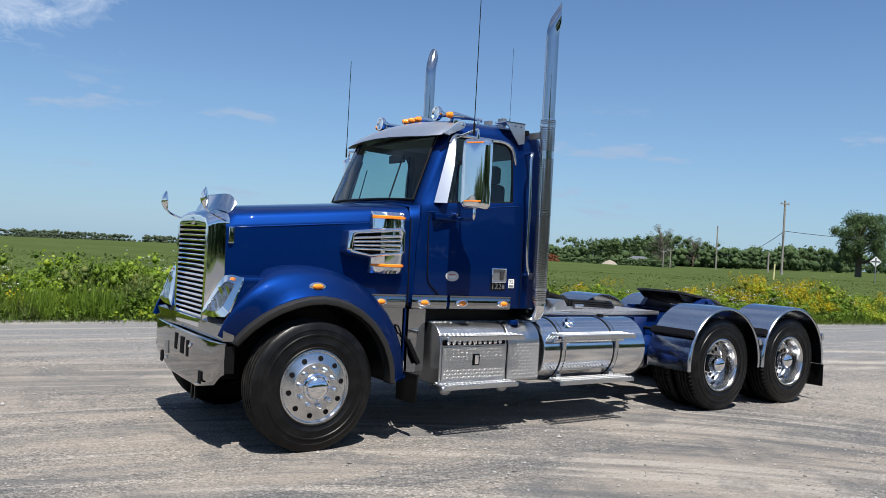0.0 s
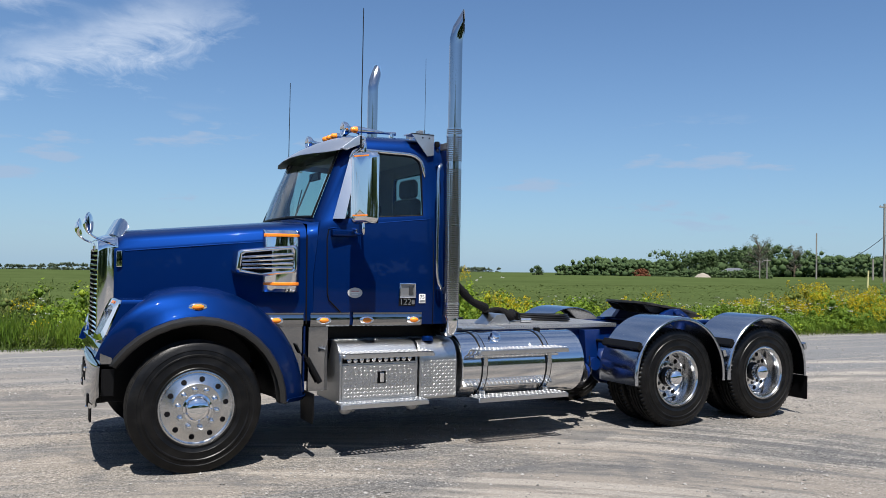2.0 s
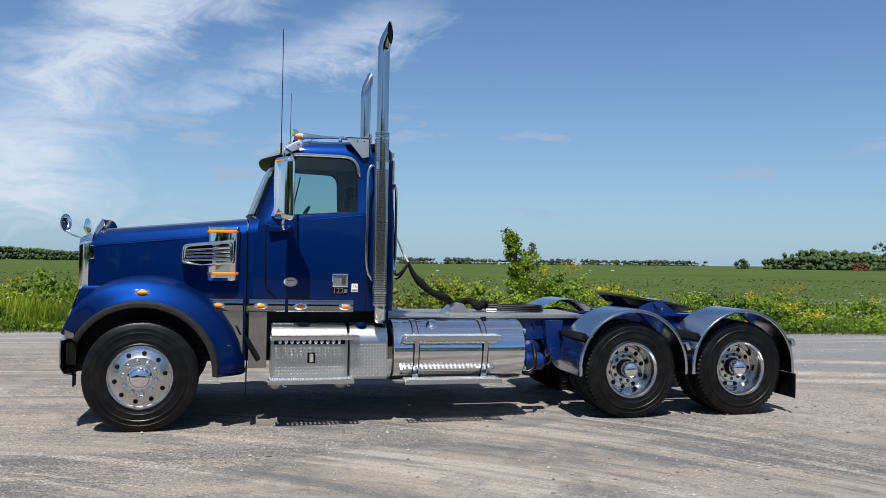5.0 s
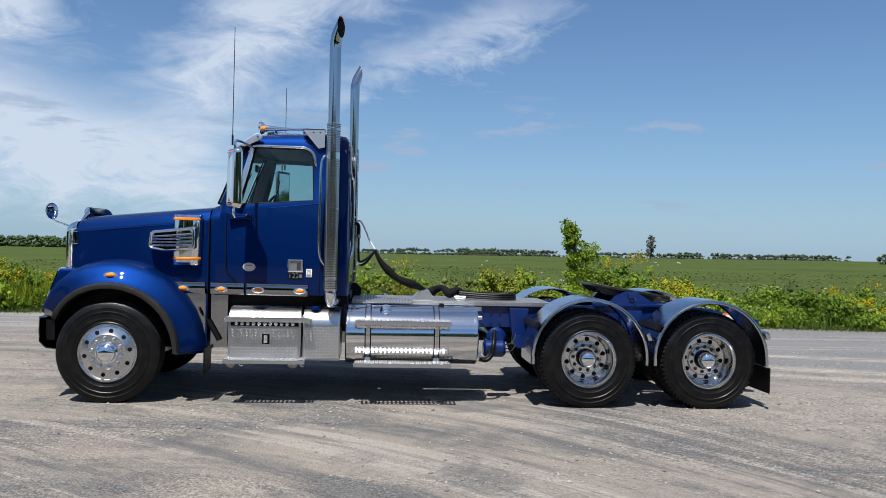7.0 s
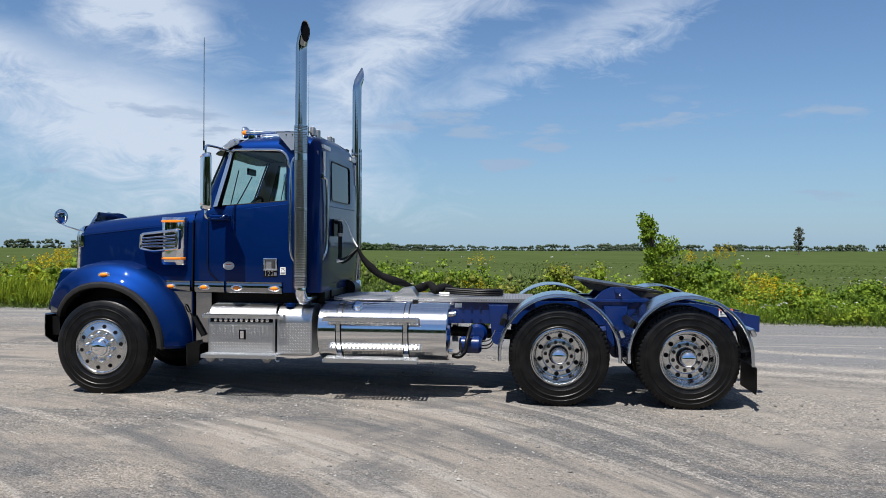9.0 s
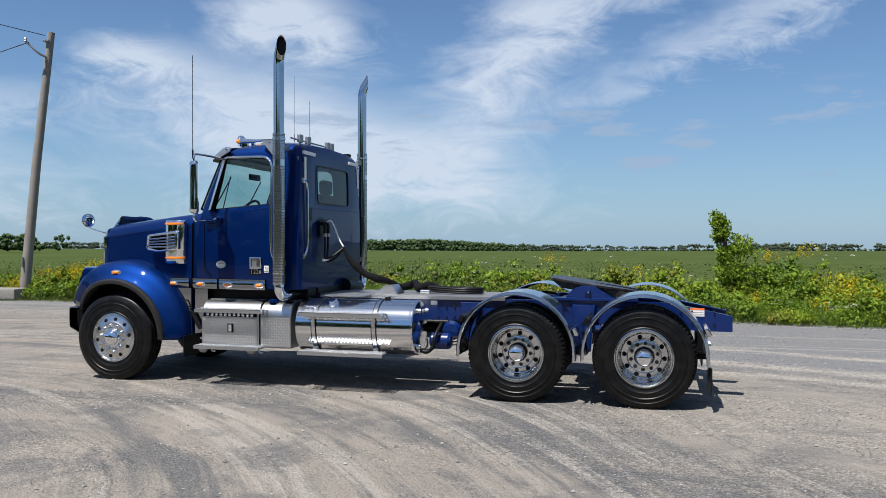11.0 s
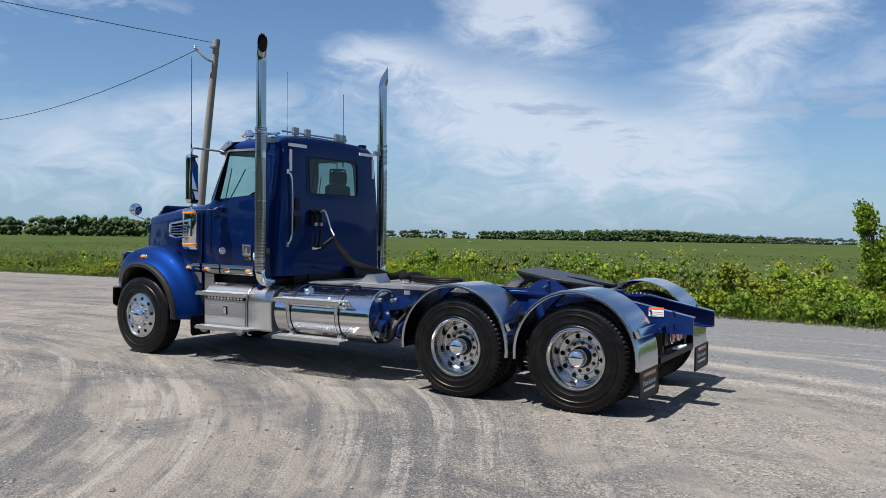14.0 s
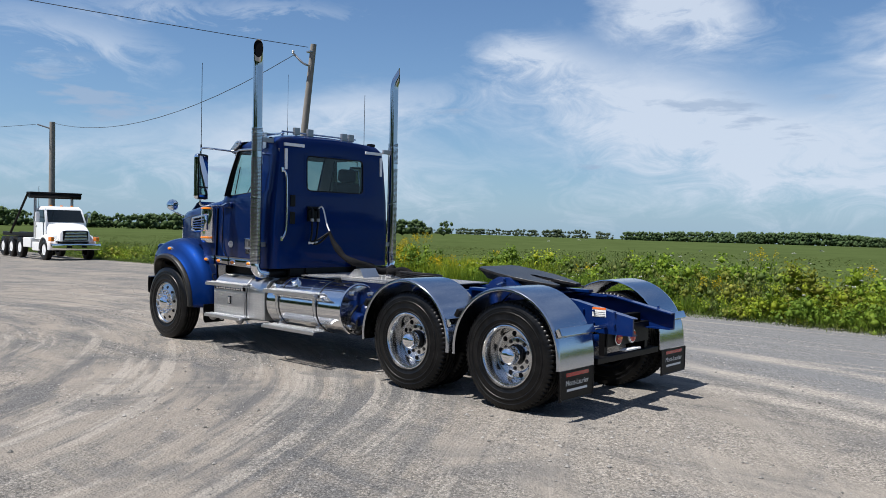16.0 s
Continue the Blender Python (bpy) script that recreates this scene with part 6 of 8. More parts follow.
    part("air_tank", lathe(bmesh.new(), [(0, 3.93), (0.07, 3.935), (0.095, 3.96), (0.095, 4.15), (0.07, 4.18), (0, 4.185)], 24, (0, -0.70, 0.565), "x"), FRAME_BLUE, truck, "blue painted air tank")
    part("air_tank", lathe(bmesh.new(), [(0, -0.5), (0.08, -0.49), (0.115, -0.45), (0.115, 0.45), (0.08, 0.49), (0, 0.5)], 24, (4.12, 0, 0.66)), FRAME_BLUE, truck, "blue painted air tank")
    for y, z in ((-0.66, 0.60), (-0.64, 0.55), (-0.68, 0.52)):
        part("air_line", tube(bmesh.new(), [(4.18, y, z), (4.27, y + 0.02, z + 0.02), (4.33, y + 0.12, z + 0.13), (4.34, -0.42, 0.86)], 0.008, 6, 5), BLACK, truck)
    # deck plate with its wedge box
    deck = part("deck_plate", blocks(((2.46, -0.475, 1.050), (4.76, 0.475, 1.062)), ((2.46, -0.483, 1.022), (4.76, -0.476, 1.066)), bevel=0.002), DULL, truck, "tread-plate aluminium deck behind the cab")
    treads("tread_pattern", deck, (2.48, -0.46, 1.0622), (2.26, 0, 0), (0, 0.92, 0), 66, 27, DULL, lift=0.002)
    treads("edge_pattern", deck, (2.47, -0.4832, 1.026), (2.28, 0, 0), (0, 0, 0.038), 76, 1, ALLOY, size=0.013, lift=0.003)
    part("deck_step", blocks(((2.62, -0.72, 1.052), (3.12, -0.478, 1.066)), bevel=0.003), PLATE, deck)
    treads("tread_pattern", deck, (2.63, -0.715, 1.0662), (0.48, 0, 0), (0, 0.23, 0), 14, 7, DULL, lift=0.002)
    bm = bmesh.new()
    prism(bm, [(3.12, 1.063), (3.24, 1.165), (3.34, 1.175), (3.42, 1.063)], "y", -0.36, -0.08, 0.004)
    part("wedge_box", bm, PLATE, deck, "wedge-shaped tread-plate cover")
    part("rail_label", blocks(((3.86, -0.446, 0.955), (3.94, -0.443, 1.005))), WHITE, truck)


def build_rear_fenders():
    for s in (-1, 1):
        for xa, last in ((5.01, False), (6.33, True)):
            bm = bmesh.new()
            angs = [186] + list(range(176, -1, -8)) + ([] if last else [-6])
            sec = [(0.675, 0.630), (0.68, 0.640), (0.70, 0.640), (0.97, 0.642), (1.235, 0.640), (1.255, 0.636), (1.268, 0.624), (1.270, 0.610), (1.262, 0.600)]
            rows = []
            for a in angs:
                rows.append([(xa + r * math.cos(radians(a)), s * y, 0.54 + r * math.sin(radians(a))) for y, r in sec])
            if last:
                rows.append([(x + 0.004, y, 0.465) for x, y, z in rows[-1]])
            grid(bm, rows)
            f = solid(part("rear_fender", bm, FENDER, truck, "rolled stainless steel rear fender"), 0.004)
            # mounting channels with their tubes
            for a in ((150, 23) if last else (150, 20)):
                ca, sa = math.cos(radians(a)), math.sin(radians(a))
                x, z = xa + 0.672 * ca, 0.545 + 0.672 * sa
                m = Matrix.Translation((x, 0, z)) @ Matrix.Rotation(radians(90 - a), 4, "Y")
                part("fender_channel", box(bmesh.new(), (-0.042, min(s * 0.68, s * 1.262), -0.022), (0.042, max(s * 0.68, s * 1.262), 0.026), 0.010, m), STEEL if a < 90 else BLACK, f)
                part("fender_bar", bar((x, s * 0.42, z), (x, s * 0.72, z), 0.019, 12), STEEL if a < 90 else BLACK, f)
            if last:
                flap = part("mud_flap", box(bmesh.new(), (6.972, min(s * 0.69, s * 1.27), 0.185), (6.982, max(s * 0.69, s * 1.27), 0.462), 0.004), BLACK, truck, "black rubber mud flap with printed dealer sign")
                part("flap_edge", tube(bmesh.new(), [(6.984, s * 0.70, 0.455), (6.984, s * 0.70, 0.22), (6.984, s * 0.73, 0.195), (6.984, s * 1.23, 0.195), (6.984, s * 1.26, 0.22), (6.984, s * 1.26, 0.455)], 0.005, 6), GREY_LIP, flap)
                mid = s * 0.98
                part("sign_bar", blocks(((6.982, mid - 0.19, 0.405), (6.985, mid + 0.19, 0.440))), RED, flap)
                part("sign_bar", blocks(((6.982, mid - 0.17, 0.270), (6.985, mid + 0.17, 0.292))), WHITE, flap)
                lettering("sign_words", "Mont-Laurier", 0.072, Matrix.Translation((6.984, mid, 0.345)) @ Matrix(((0, 0, 1, 0), (1, 0, 0, 0), (0, 1, 0, 0), (0, 0, 0, 1))), WHITE, flap, 0.0006)


def build_tail():
    # closing box between the rails with lamps
    part("rear_crossmember", blocks(((6.93, -0.42, 0.60), (6.96, 0.42, 0.80)), bevel=0.004), BLACK, truck)
    for y in (-0.235, 0.045):
        bm = lathe(bmesh.new(), [(0.068, 0.0), (0.068, 0.018), (0.060, 0.022)], 28, (6.962, y, 0.675), "x")
        lamp = part("tail_light", bm, WHITE if y > 0 else STEEL, truck, "round red tail light")
        part("lens", lathe(bmesh.new(), [(0.060, 0.016), (0.052, 0.030), (0.0, 0.036)], 28, (6.962, y, 0.675), "x"), RED, lamp)
        if y < 0:
            part("reflector", blocks(((6.990, y - 0.045, 0.665), (7.000, y + 0.045, 0.687)), bevel=0.002), AMBER, lamp)
    part("bar_lamp", blocks(((6.97, -0.20, 0.545), (7.04, 0.12, 0.565)), bevel=0.008), WHITE, truck, "white plate lamp bar")
    part("rear_bar", blocks(((6.86, -0.62, 0.455), (6.98, 0.62, 0.515)), bevel=0.006), BLACK, truck, "dark rear crossbar")
    part("rear_bar_hanger", blocks(((6.88, -0.44, 0.5), (6.94, -0.38, 0.8)), ((6.88, 0.38, 0.5), (6.94, 0.44, 0.8)), ((6.89, -0.40, 0.62), (6.93, 0.40, 0.68))), BLACK, truck)
    lab = part("warning_label", blocks(((6.80, -0.447, 0.895), (6.95, -0.443, 0.985))), WHITE, truck, "white and orange warning label")
    part("label_head", blocks(((6.80, -0.449, 0.965), (6.95, -0.4465, 0.985))), ORANGE, lab)
    for k in range(3):
        part("label_line", blocks(((6.815, -0.448, 0.90 + k * 0.018), (6.945, -0.4465, 0.905 + k * 0.018))), DULL, lab)
    # fifth wheel: tilted plate with a V throat, on its blue stand
    m = Matrix.Translation((5.70, 0, 1.215)) @ Matrix.Rotation(radians(8.6), 4, "Y")
    bm = bmesh.new()
    half = [(-0.46, 0.27), (-0.41, 0.37), (-0.10, 0.42), (0.12, 0.41), (0.28, 0.36), (0.54, 0.24), (0.53, 0.15), (0.28, 0.09), (0.08, 0.05), (0.03, 0.03)]
    line = [(x, -y) for x, y in half] + [(x, y) for x, y in reversed(half)]
    prism(bm, line, "z", -0.012, 0.018, 0.006)
    fw = part("fifth_wheel", bm, GREASE, truck, "greased black fifth wheel coupling plate", m)
    for s in (-1, 1):
        bm = bmesh.new()
        prism(bm, [(-0.42, -0.015), (0.58, -0.015), (0.30, -0.085), (-0.30, -0.085)], "y", s * 0.30, s * 0.33)
        prism(bm, [(-0.42, -0.015), (0.2, -0.015), (0.1, -0.085), (-0.30, -0.085)], "y", s * 0.12, s * 0.14)
        part("plate_rib", bm, GREASE, fw)
        bm = bmesh.new()
        prism(bm, [(5.42, 1.05), (5.52, 1.16), (5.62, 1.21), (5.76, 1.21), (5.86, 1.15), (6.02, 1.05)], "y", s * 0.36, s * 0.44, 0.008)
        tube(bm, [(5.69, s * 0.30, 1.175), (5.69, s * 0.48, 1.175)], 0.035, 14)
        part("pivot_bracket", bm, FRAME_BLUE, truck, "blue fifth wheel pivot bracket")
        part("slide_rail", blocks(((5.25, min(s * 0.38, s * 0.48), 1.042), (6.25, max(s * 0.38, s * 0.48), 1.075)), bevel=0.005), FRAME_BLUE, truck)
    part("release_arm", tube(bmesh.new(), [(5.75, -0.1, 1.17), (5.72, -0.48, 1.15), (5.70, -0.56, 1.13)], 0.010, 8, 3), STEEL, truck)
    part("mount_plate", blocks(((5.35, -0.46, 1.043), (6.1, 0.46, 1.052))), FRAME_BLUE, truck)


def build_cab_back():
    X = 2.442
    for s in (-1, 1):
        part("reflective_tape", blocks(((X - 0.02, min(s * 0.83, s * 0.87), 2.43), (X - 0.004, max(s * 0.83, s * 0.87), 2.70))), WHITE, cab, "white reflective tape")
        part("reflective_tape", blocks(((X - 0.05, min(s * 0.55, s * 0.87), 2.735), (X - 0.012, max(s * 0.55, s * 0.87), 2.775))), WHITE, cab, "white reflective tape")
    part("rear_grab_handle", tube(bmesh.new(), [(2.41, -0.90, 2.42), (2.445, -0.895, 2.41), (2.462, -0.86, 2.30), (2.462, -0.855, 1.70), (2.45, -0.885, 1.56), (2.42, -0.90, 1.52)], 0.015, 10, 5), STEEL, truck, "polished vertical grab handle")
    for z in (2.42, 1.53):
        part("handle_foot", blocks(((2.415, -0.925, z - 0.03), (2.445, -0.885, z + 0.03)), bevel=0.004), STEEL, truck)
    # coupling panel with hoses
    part("coupling_plate", blocks(((X, -0.50, 1.76), (X + 0.02, -0.30, 1.96)), bevel=0.004), BLACK, truck)
    for y in (-0.47, -0.37):
        bm = tube(bmesh.new(), [(X + 0.01, y, 1.92), (X + 0.06, y, 1.92), (X + 0.075, y, 1.88), (X + 0.075, y, 1.76)], 0.020, 10, 4)
        part("air_coupling", bm, BLACK, truck, "black air line coupling")
        part("coupling_collar", bar((X + 0.075, y, 1.80), (X + 0.075, y, 1.76), 0.024, 12), DULL, truck)
    part("vent_slot", blocks(((X - 0.002, -0.78, 1.95), (X + 0.008, -0.70, 2.10)), ((X - 0.002, -0.78, 1.72), (X + 0.008, -0.70, 1.88)), bevel=0.004), BLACK, cab)
    part("power_hose", tube(bmesh.new(), [(X + 0.02, -0.33, 1.93), (X + 0.08, -0.32, 1.96), (X + 0.13, -0.32, 1.90), (X + 0.20, -0.33, 1.74), (X + 0.26, -0.33, 1.64)], 0.010, 8, 6), WHITE, truck, "pale grey power cable")
    part("air_hose", tube(bmesh.new(), [(X + 0.075, -0.47, 1.76), (X + 0.08, -0.48, 1.60), (X + 0.09, -0.50, 1.50), (X + 0.16, -0.44, 1.52), (X + 0.26, -0.33, 1.62)], 0.013, 8, 6), BLACK, truck, "black rubber air hose")
    part("air_hose", tube(bmesh.new(), [(X + 0.075, -0.37, 1.76), (X + 0.08, -0.40, 1.56), (X + 0.10, -0.46, 1.46), (X + 0.17, -0.40, 1.49), (X + 0.26, -0.33, 1.61)], 0.013, 8, 6), BLACK, truck, "black rubber air hose")
    for y in (-0.44, -0.38):
        part("hose_collar", bar((X + 0.05, y - 0.06, 1.475), (X + 0.11, y - 0.03, 1.485), 0.018, 10), WHITE, truck)
    pts = [(X + 0.26, -0.33, 1.63), (X + 0.33, -0.32, 1.50), (X + 0.42, -0.31, 1.40), (X + 0.53, -0.30, 1.31), (X + 0.69, -0.27, 1.245), (X + 0.80, -0.12, 1.20), (X + 0.88, 0.02, 1.13), (X + 0.98, 0.13, 1.15), (X + 1.08, 0.04, 1.19), (X + 1.16, -0.07, 1.13), (X + 1.25, 0.06, 1.16), (X + 1.34, 0.10, 1.12), (X + 1.42, 0.04, 1.10)]
    part("hose_sleeve", tube(bmesh.new(), pts, [0.016, 0.030, 0.046, 0.036, 0.050, 0.034, 0.045, 0.052, 0.036, 0.056, 0.044, 0.05, 0.028], 12, 6), SOCK, truck, "black fabric hose sleeve bunched on the deck")
    for k in range(3):
        z = 1.085 + 0.022 * k
        w = 0.02 * k
        part("loose_hose", tube(bmesh.new(), [(3.72, -0.02, z + 0.02), (3.9, 0.10 - w, z + 0.01), (4.15, 0.16 - w, z), (4.36, 0.06, z), (4.38, -0.10 + w, z), (4.2, -0.20 + w, z), (3.9, -0.16 + w, z + 0.01), (3.72, -0.08, z + 0.02)], 0.014, 8, 6), BLACK, truck, "coiled black air hose on the deck")
    part("hose_coupler", bar((3.66, -0.18, 1.09), (3.78, -0.20, 1.09), 0.026, 12), ALLOY, truck, "aluminium hose coupler")
    # cab underside and rear mounts
    part("cab_mount", blocks(((2.25, -0.75, 1.03), (2.42, -0.5, 1.14)), ((2.25, 0.5, 1.03), (2.42, 0.75, 1.14)), ((2.3, -0.5, 1.06), (2.44, 0.5, 1.14)), bevel=0.01), BLACK, truck)
    part("cab_floor", blocks(((1.02, -0.88, 1.145), (2.40, 0.88, 1.17))), BLACK, cab)
    bm = bmesh.new()
    for y in np.linspace(-0.78, 0.78, 20):
        for z in (1.22, 2.10):
            ball(bm, (X - 0.002, float(y), z), 0.006, (0.6, 1, 1), 6, 4)
    part("rivets", bm, BLUE, cab)["kind"] = "stuff"


def build_interior():
    part("dashboard", box(bmesh.new(), (1.04, -0.80, 1.80), (1.36, 0.80, 2.09), 0.05), TRIM, cab, "grey moulded dashboard")
    for y in (-0.48, 0.48):
        seat = part("seat", box(bmesh.new(), (1.62, y - 0.24, 1.56), (2.10, y + 0.24, 1.72), 0.04), CLOTH, cab, "dark grey high-back seat")
        part("seat_back", box(bmesh.new(), (2.04, y - 0.23, 1.66), (2.17, y + 0.23, 2.33), 0.05, Matrix.Translation((0, 0, 0))), CLOTH, seat)
        part("headrest", box(bmesh.new(), (2.07, y - 0.15, 2.33), (2.17, y + 0.15, 2.52), 0.045), CLOTH, seat)
        part("seat_base", blocks(((1.70, y - 0.18, 1.17), (2.0, y + 0.18, 1.57)), bevel=0.02), BLACK, seat)
    m = Matrix.Translation((1.47, -0.48, 2.02)) @ Matrix.Rotation(radians(-58), 4, "Y")
    ring = [(0.22 * math.cos(2 * math.pi * i / 28), 0.22 * math.sin(2 * math.pi * i / 28), 0) for i in range(29)]
    sw = part("steering_wheel", tube(bmesh.new(), ring, 0.016, 8), BLACK, cab, "black steering wheel", m)
    part("wheel_spokes", blocks(((-0.02, -0.2, -0.015), (0.02, 0.2, 0.01)), ((-0.2, -0.02, -0.015), (0.0, 0.02, 0.01)), ((-0.07, -0.07, -0.03), (0.07, 0.07, 0.012)), bevel=0.006), BLACK, sw)
    part("headliner", blocks(((1.47, -0.78, 2.735), (2.34, 0.78, 2.75))), TRIM, cab)
    part("inner_mirror", box(bmesh.new(), (1.30, -0.14, 2.50), (1.33, 0.14, 2.58), 0.01), BLACK, cab)
    for s in (-1, 1):
        part("rear_lining", blocks(((2.09, min(s * 0.90, s * 0.925), 1.2), (2.38, max(s * 0.90, s * 0.925), 2.70)), ((2.385, min(s * 0.50, s * 0.80), 1.2), (2.395, max(s * 0.50, s * 0.80), 2.70))), TRIM, cab)
    part("rear_lining", blocks(((2.385, -0.80, 1.2), (2.395, 0.80, 2.15))), TRIM, cab)
    for y in (-0.45, 0.35):
        part("wiper", tube(bmesh.new(), [(0.985, y, 2.12), (1.07, y + 0.05, 2.30), (1.17, y + 0.10, 2.52)], 0.008, 6), BLACK, truck, "black windshield wiper")


build_exhaust()
build_visor_and_roof()
build_mirrors()
build_cab_side()
build_boxes_and_tanks()
build_rear_fenders()
build_tail()
build_cab_back()
build_interior()

# ---- things round the yard ----
def wire(name, a, b, sag, label, r=0.012):
    a, b = Vector(a), Vector(b)
    pts = [a.lerp(b, k / 14) - Vector((0, 0, 4 * sag * (k / 14) * (1 - k / 14))) for k in range(15)]
    return tagged(part(name, tube(bmesh.new(), pts, r, 6), WIRE), label, "cable")


def near_pole():
    pole = thing("utility_pole", "leaning weathered wooden utility pole with wires", "utility pole", (-11.75, 10.25, 0))
    part("shaft", tube(bmesh.new(), [(0, 0, -0.1), (0.45, 0.03, 4.0), (0.95, 0.07, 7.78)], [0.15, 0.125, 0.10], 16), WOOD, pole)
    arm = part("insulator_bracket", tube(bmesh.new(), [(0.86, -0.02, 7.05), (0.78, -0.25, 7.12), (0.52, -0.42, 7.42)], 0.035, 10, 4), DULL, pole)
    part("insulator", lathe(bmesh.new(), [(0.03, 0), (0.05, 0.02), (0.035, 0.05), (0.05, 0.08), (0.03, 0.12), (0, 0.13)], 12, (0.50, -0.44, 7.42), "z"), DULL, arm)
    part("top_clamp", blocks(((0.80, -0.12, 7.48), (1.0, 0.10, 7.54)), bevel=0.01), DULL, pole)
    part("ground_clip", blocks(((0.10, -0.20, 0.9), (0.14, -0.14, 1.2)), bevel=0.01), DULL, pole)
    blk = box(bmesh.new(), (-0.75, -0.28, 0.0), (0.42, 0.28, 0.34), 0.07)
    tagged(part("concrete_block", blk, CONCRETE, None, "", pose(-11.85, 9.75, -0.03, 0, 0, 6)), "weathered grey concrete block at the foot of the pole", "concrete block")


near_pole()
TOP1 = Vector((-10.85, 10.22, 7.55))
POLE2 = Vector((-36.7, 12.5, -0.42))


def plain_pole(at, height, r, label, cross=0.0, name="utility_pole"):
    pole = thing(name, label, "utility pole", at)
    part("shaft", tube(bmesh.new(), [(0, 0, -0.5), (0, 0, height)], [r * 1.25, r], 12), WOOD, pole)
    if cross:
        part("crossarm", blocks(((-cross, -0.06, height - 0.5), (cross, 0.06, height - 0.36)), bevel=0.01), WOOD, pole)
        for k in (-0.9, 0.0, 0.9):
            part("insulator", lathe(bmesh.new(), [(0.05, 0), (0.07, 0.05), (0.04, 0.16), (0, 0.2)], 8, (k * cross, 0, height - 0.37), "z"), DULL, pole)
    return pole


p2 = plain_pole(POLE2, 7.55, 0.15, "straight wooden utility pole behind the white truck")
part("guy_bracket", bar((-0.2, -0.75, 7.35), (0.0, 0.0, 7.15), 0.04), DULL, p2)
wire("overhead_wire", TOP1 + Vector((-0.3, -0.4, -0.15)), POLE2 + Vector((0, 0, 7.5)), 1.1, "black overhead wire sagging between two wooden poles")
wire("overhead_wire", TOP1 + Vector((0, -0.1, 0.1)), (-19.0, -26.0, 9.6), 0.55, "black overhead wire running off over the yard")
wire("overhead_wire", POLE2 + Vector((-0.3, -0.8, 7.35)), (-52, -14, 4.6), 0.5, "black overhead wire running down from the far pole")

plain_pole((89.4, 52.9, 1.0), 8.9, 0.12, "grey wooden utility pole with a crossarm far off in the field", 0.9)
plain_pole((132.8, 95.5, 0.8), 8.2, 0.12, "thin wooden pole far off at the edge of the wood")
plain_pole((124, 78, 0.8), 3.2, 0.14, "short wooden post standing in the field")
wire("overhead_wire", (89.4, 52.9, 6.0), (132.8, 95.5, 3.6), 1.5, "black wire strung across the field", 0.035)
wire("overhead_wire", (89.4, 52.9, 6.1), (75, 26, 4.6), 0.3, "black wire strung across the field", 0.03)


def road_sign():
    sg = thing("road_sign", "diamond road sign with dark cross seen far off", "road sign", (68.1, 30.1, 0.3))
    part("post", bar((0, 0, 0), (0, 0, 2.4), 0.04), DULL, sg)
    d = 0.46
    bm = prism(bmesh.new(), [(0, -d), (d, 0), (0, d), (-d, 0)], "y", -0.02, 0.02)
    m = Matrix.Translation((0, 0, 2.2)) @ Matrix.Rotation(radians(-62), 4, "Z")
    face = part("panel", bm, WHITE, sg, "white diamond panel", m)
    part("cross", blocks(((-0.05, -0.03, -0.35), (0.05, -0.021, 0.35)), ((-0.35, -0.032, -0.05), (0.35, -0.0225, 0.05))), GREY_LIP, face)


road_sign()


def sand_pile():
    bm = bmesh.new()
    rows = []
    for r, h in ((2.3, -0.3), (1.7, 0.1), (1.1, 0.62), (0.55, 0.85), (0.12, 0.98)):
        rows.append([(r * (1 + 0.18 * noise.noise(Vector((math.cos(a), math.sin(a), r)))) * math.cos(a) * 1.3, r * math.sin(a), h + 0.12 * noise.noise(Vector((3 * math.cos(a), 3 * math.sin(a), h)))) for a in [2 * math.pi * k / 20 for k in range(21)]])
    grid(bm, rows)
    bm.faces.new([bm.verts.new(p) for p in rows[-1][:-1]])
    ob = tagged(part("sand_pile", bm, SAND, None, "", pose(130.0, 121.5, 0.0, 0, 0, 45), 60), "pale heap of sand at the edge of the field", "sand pile")
    return ob


def far_house():
    h = thing("house", "low house with grey hipped roof behind a hedge", "house", (146.0, 127.6, -0.2))
    h.rotation_euler = (0, 0, radians(-45))
    part("wall", box(bmesh.new(), (-3.0, -2.2, 0), (3.0, 2.2, 1.4)), CONCRETE, h)
    bm = bmesh.new()
    a = [bm.verts.new(p) for p in ((-3.3, -2.5, 1.4), (3.3, -2.5, 1.4), (3.3, 2.5, 1.4), (-3.3, 2.5, 1.4))]
    b = [bm.verts.new(p) for p in ((-1.2, 0, 2.45), (1.2, 0, 2.45))]
    for f in ((a[0], a[1], b[1], b[0]), (a[2], a[3], b[0], b[1]), (a[1], a[2], b[1]), (a[3], a[0], b[0]), tuple(reversed(a))):
        bm.faces.new(f)
    part("roof", bm, DULL, h, "grey hipped roof")


SAND = material("pale_sand", (0.22, 0.195, 0.16), 0.95, 0.0, 0.0, 0.15, 2.0, 0.3, 20.0)
sand_pile()
far_house()
plain_pole((131.7, 106.0, 0.6), 3.6, 0.10, "short wooden pole with a crossarm before the wood", 1.0)
plain_pole((138.4, 113.6, 0.6), 3.4, 0.10, "short wooden pole with a crossarm before the wood", 1.0)
marker = thing("marker_post", "pale yellow leaning marker post in the weeds", "post", (56.3, 32.1, 0.3))
part("shaft", tube(bmesh.new(), [(0, 0, 0), (0.10, 0, 1.55)], 0.06, 8), material("pale_yellow_paint", (0.50, 0.46, 0.22), 0.6, 0.0, 0.0, 0.1, 9.0), marker)


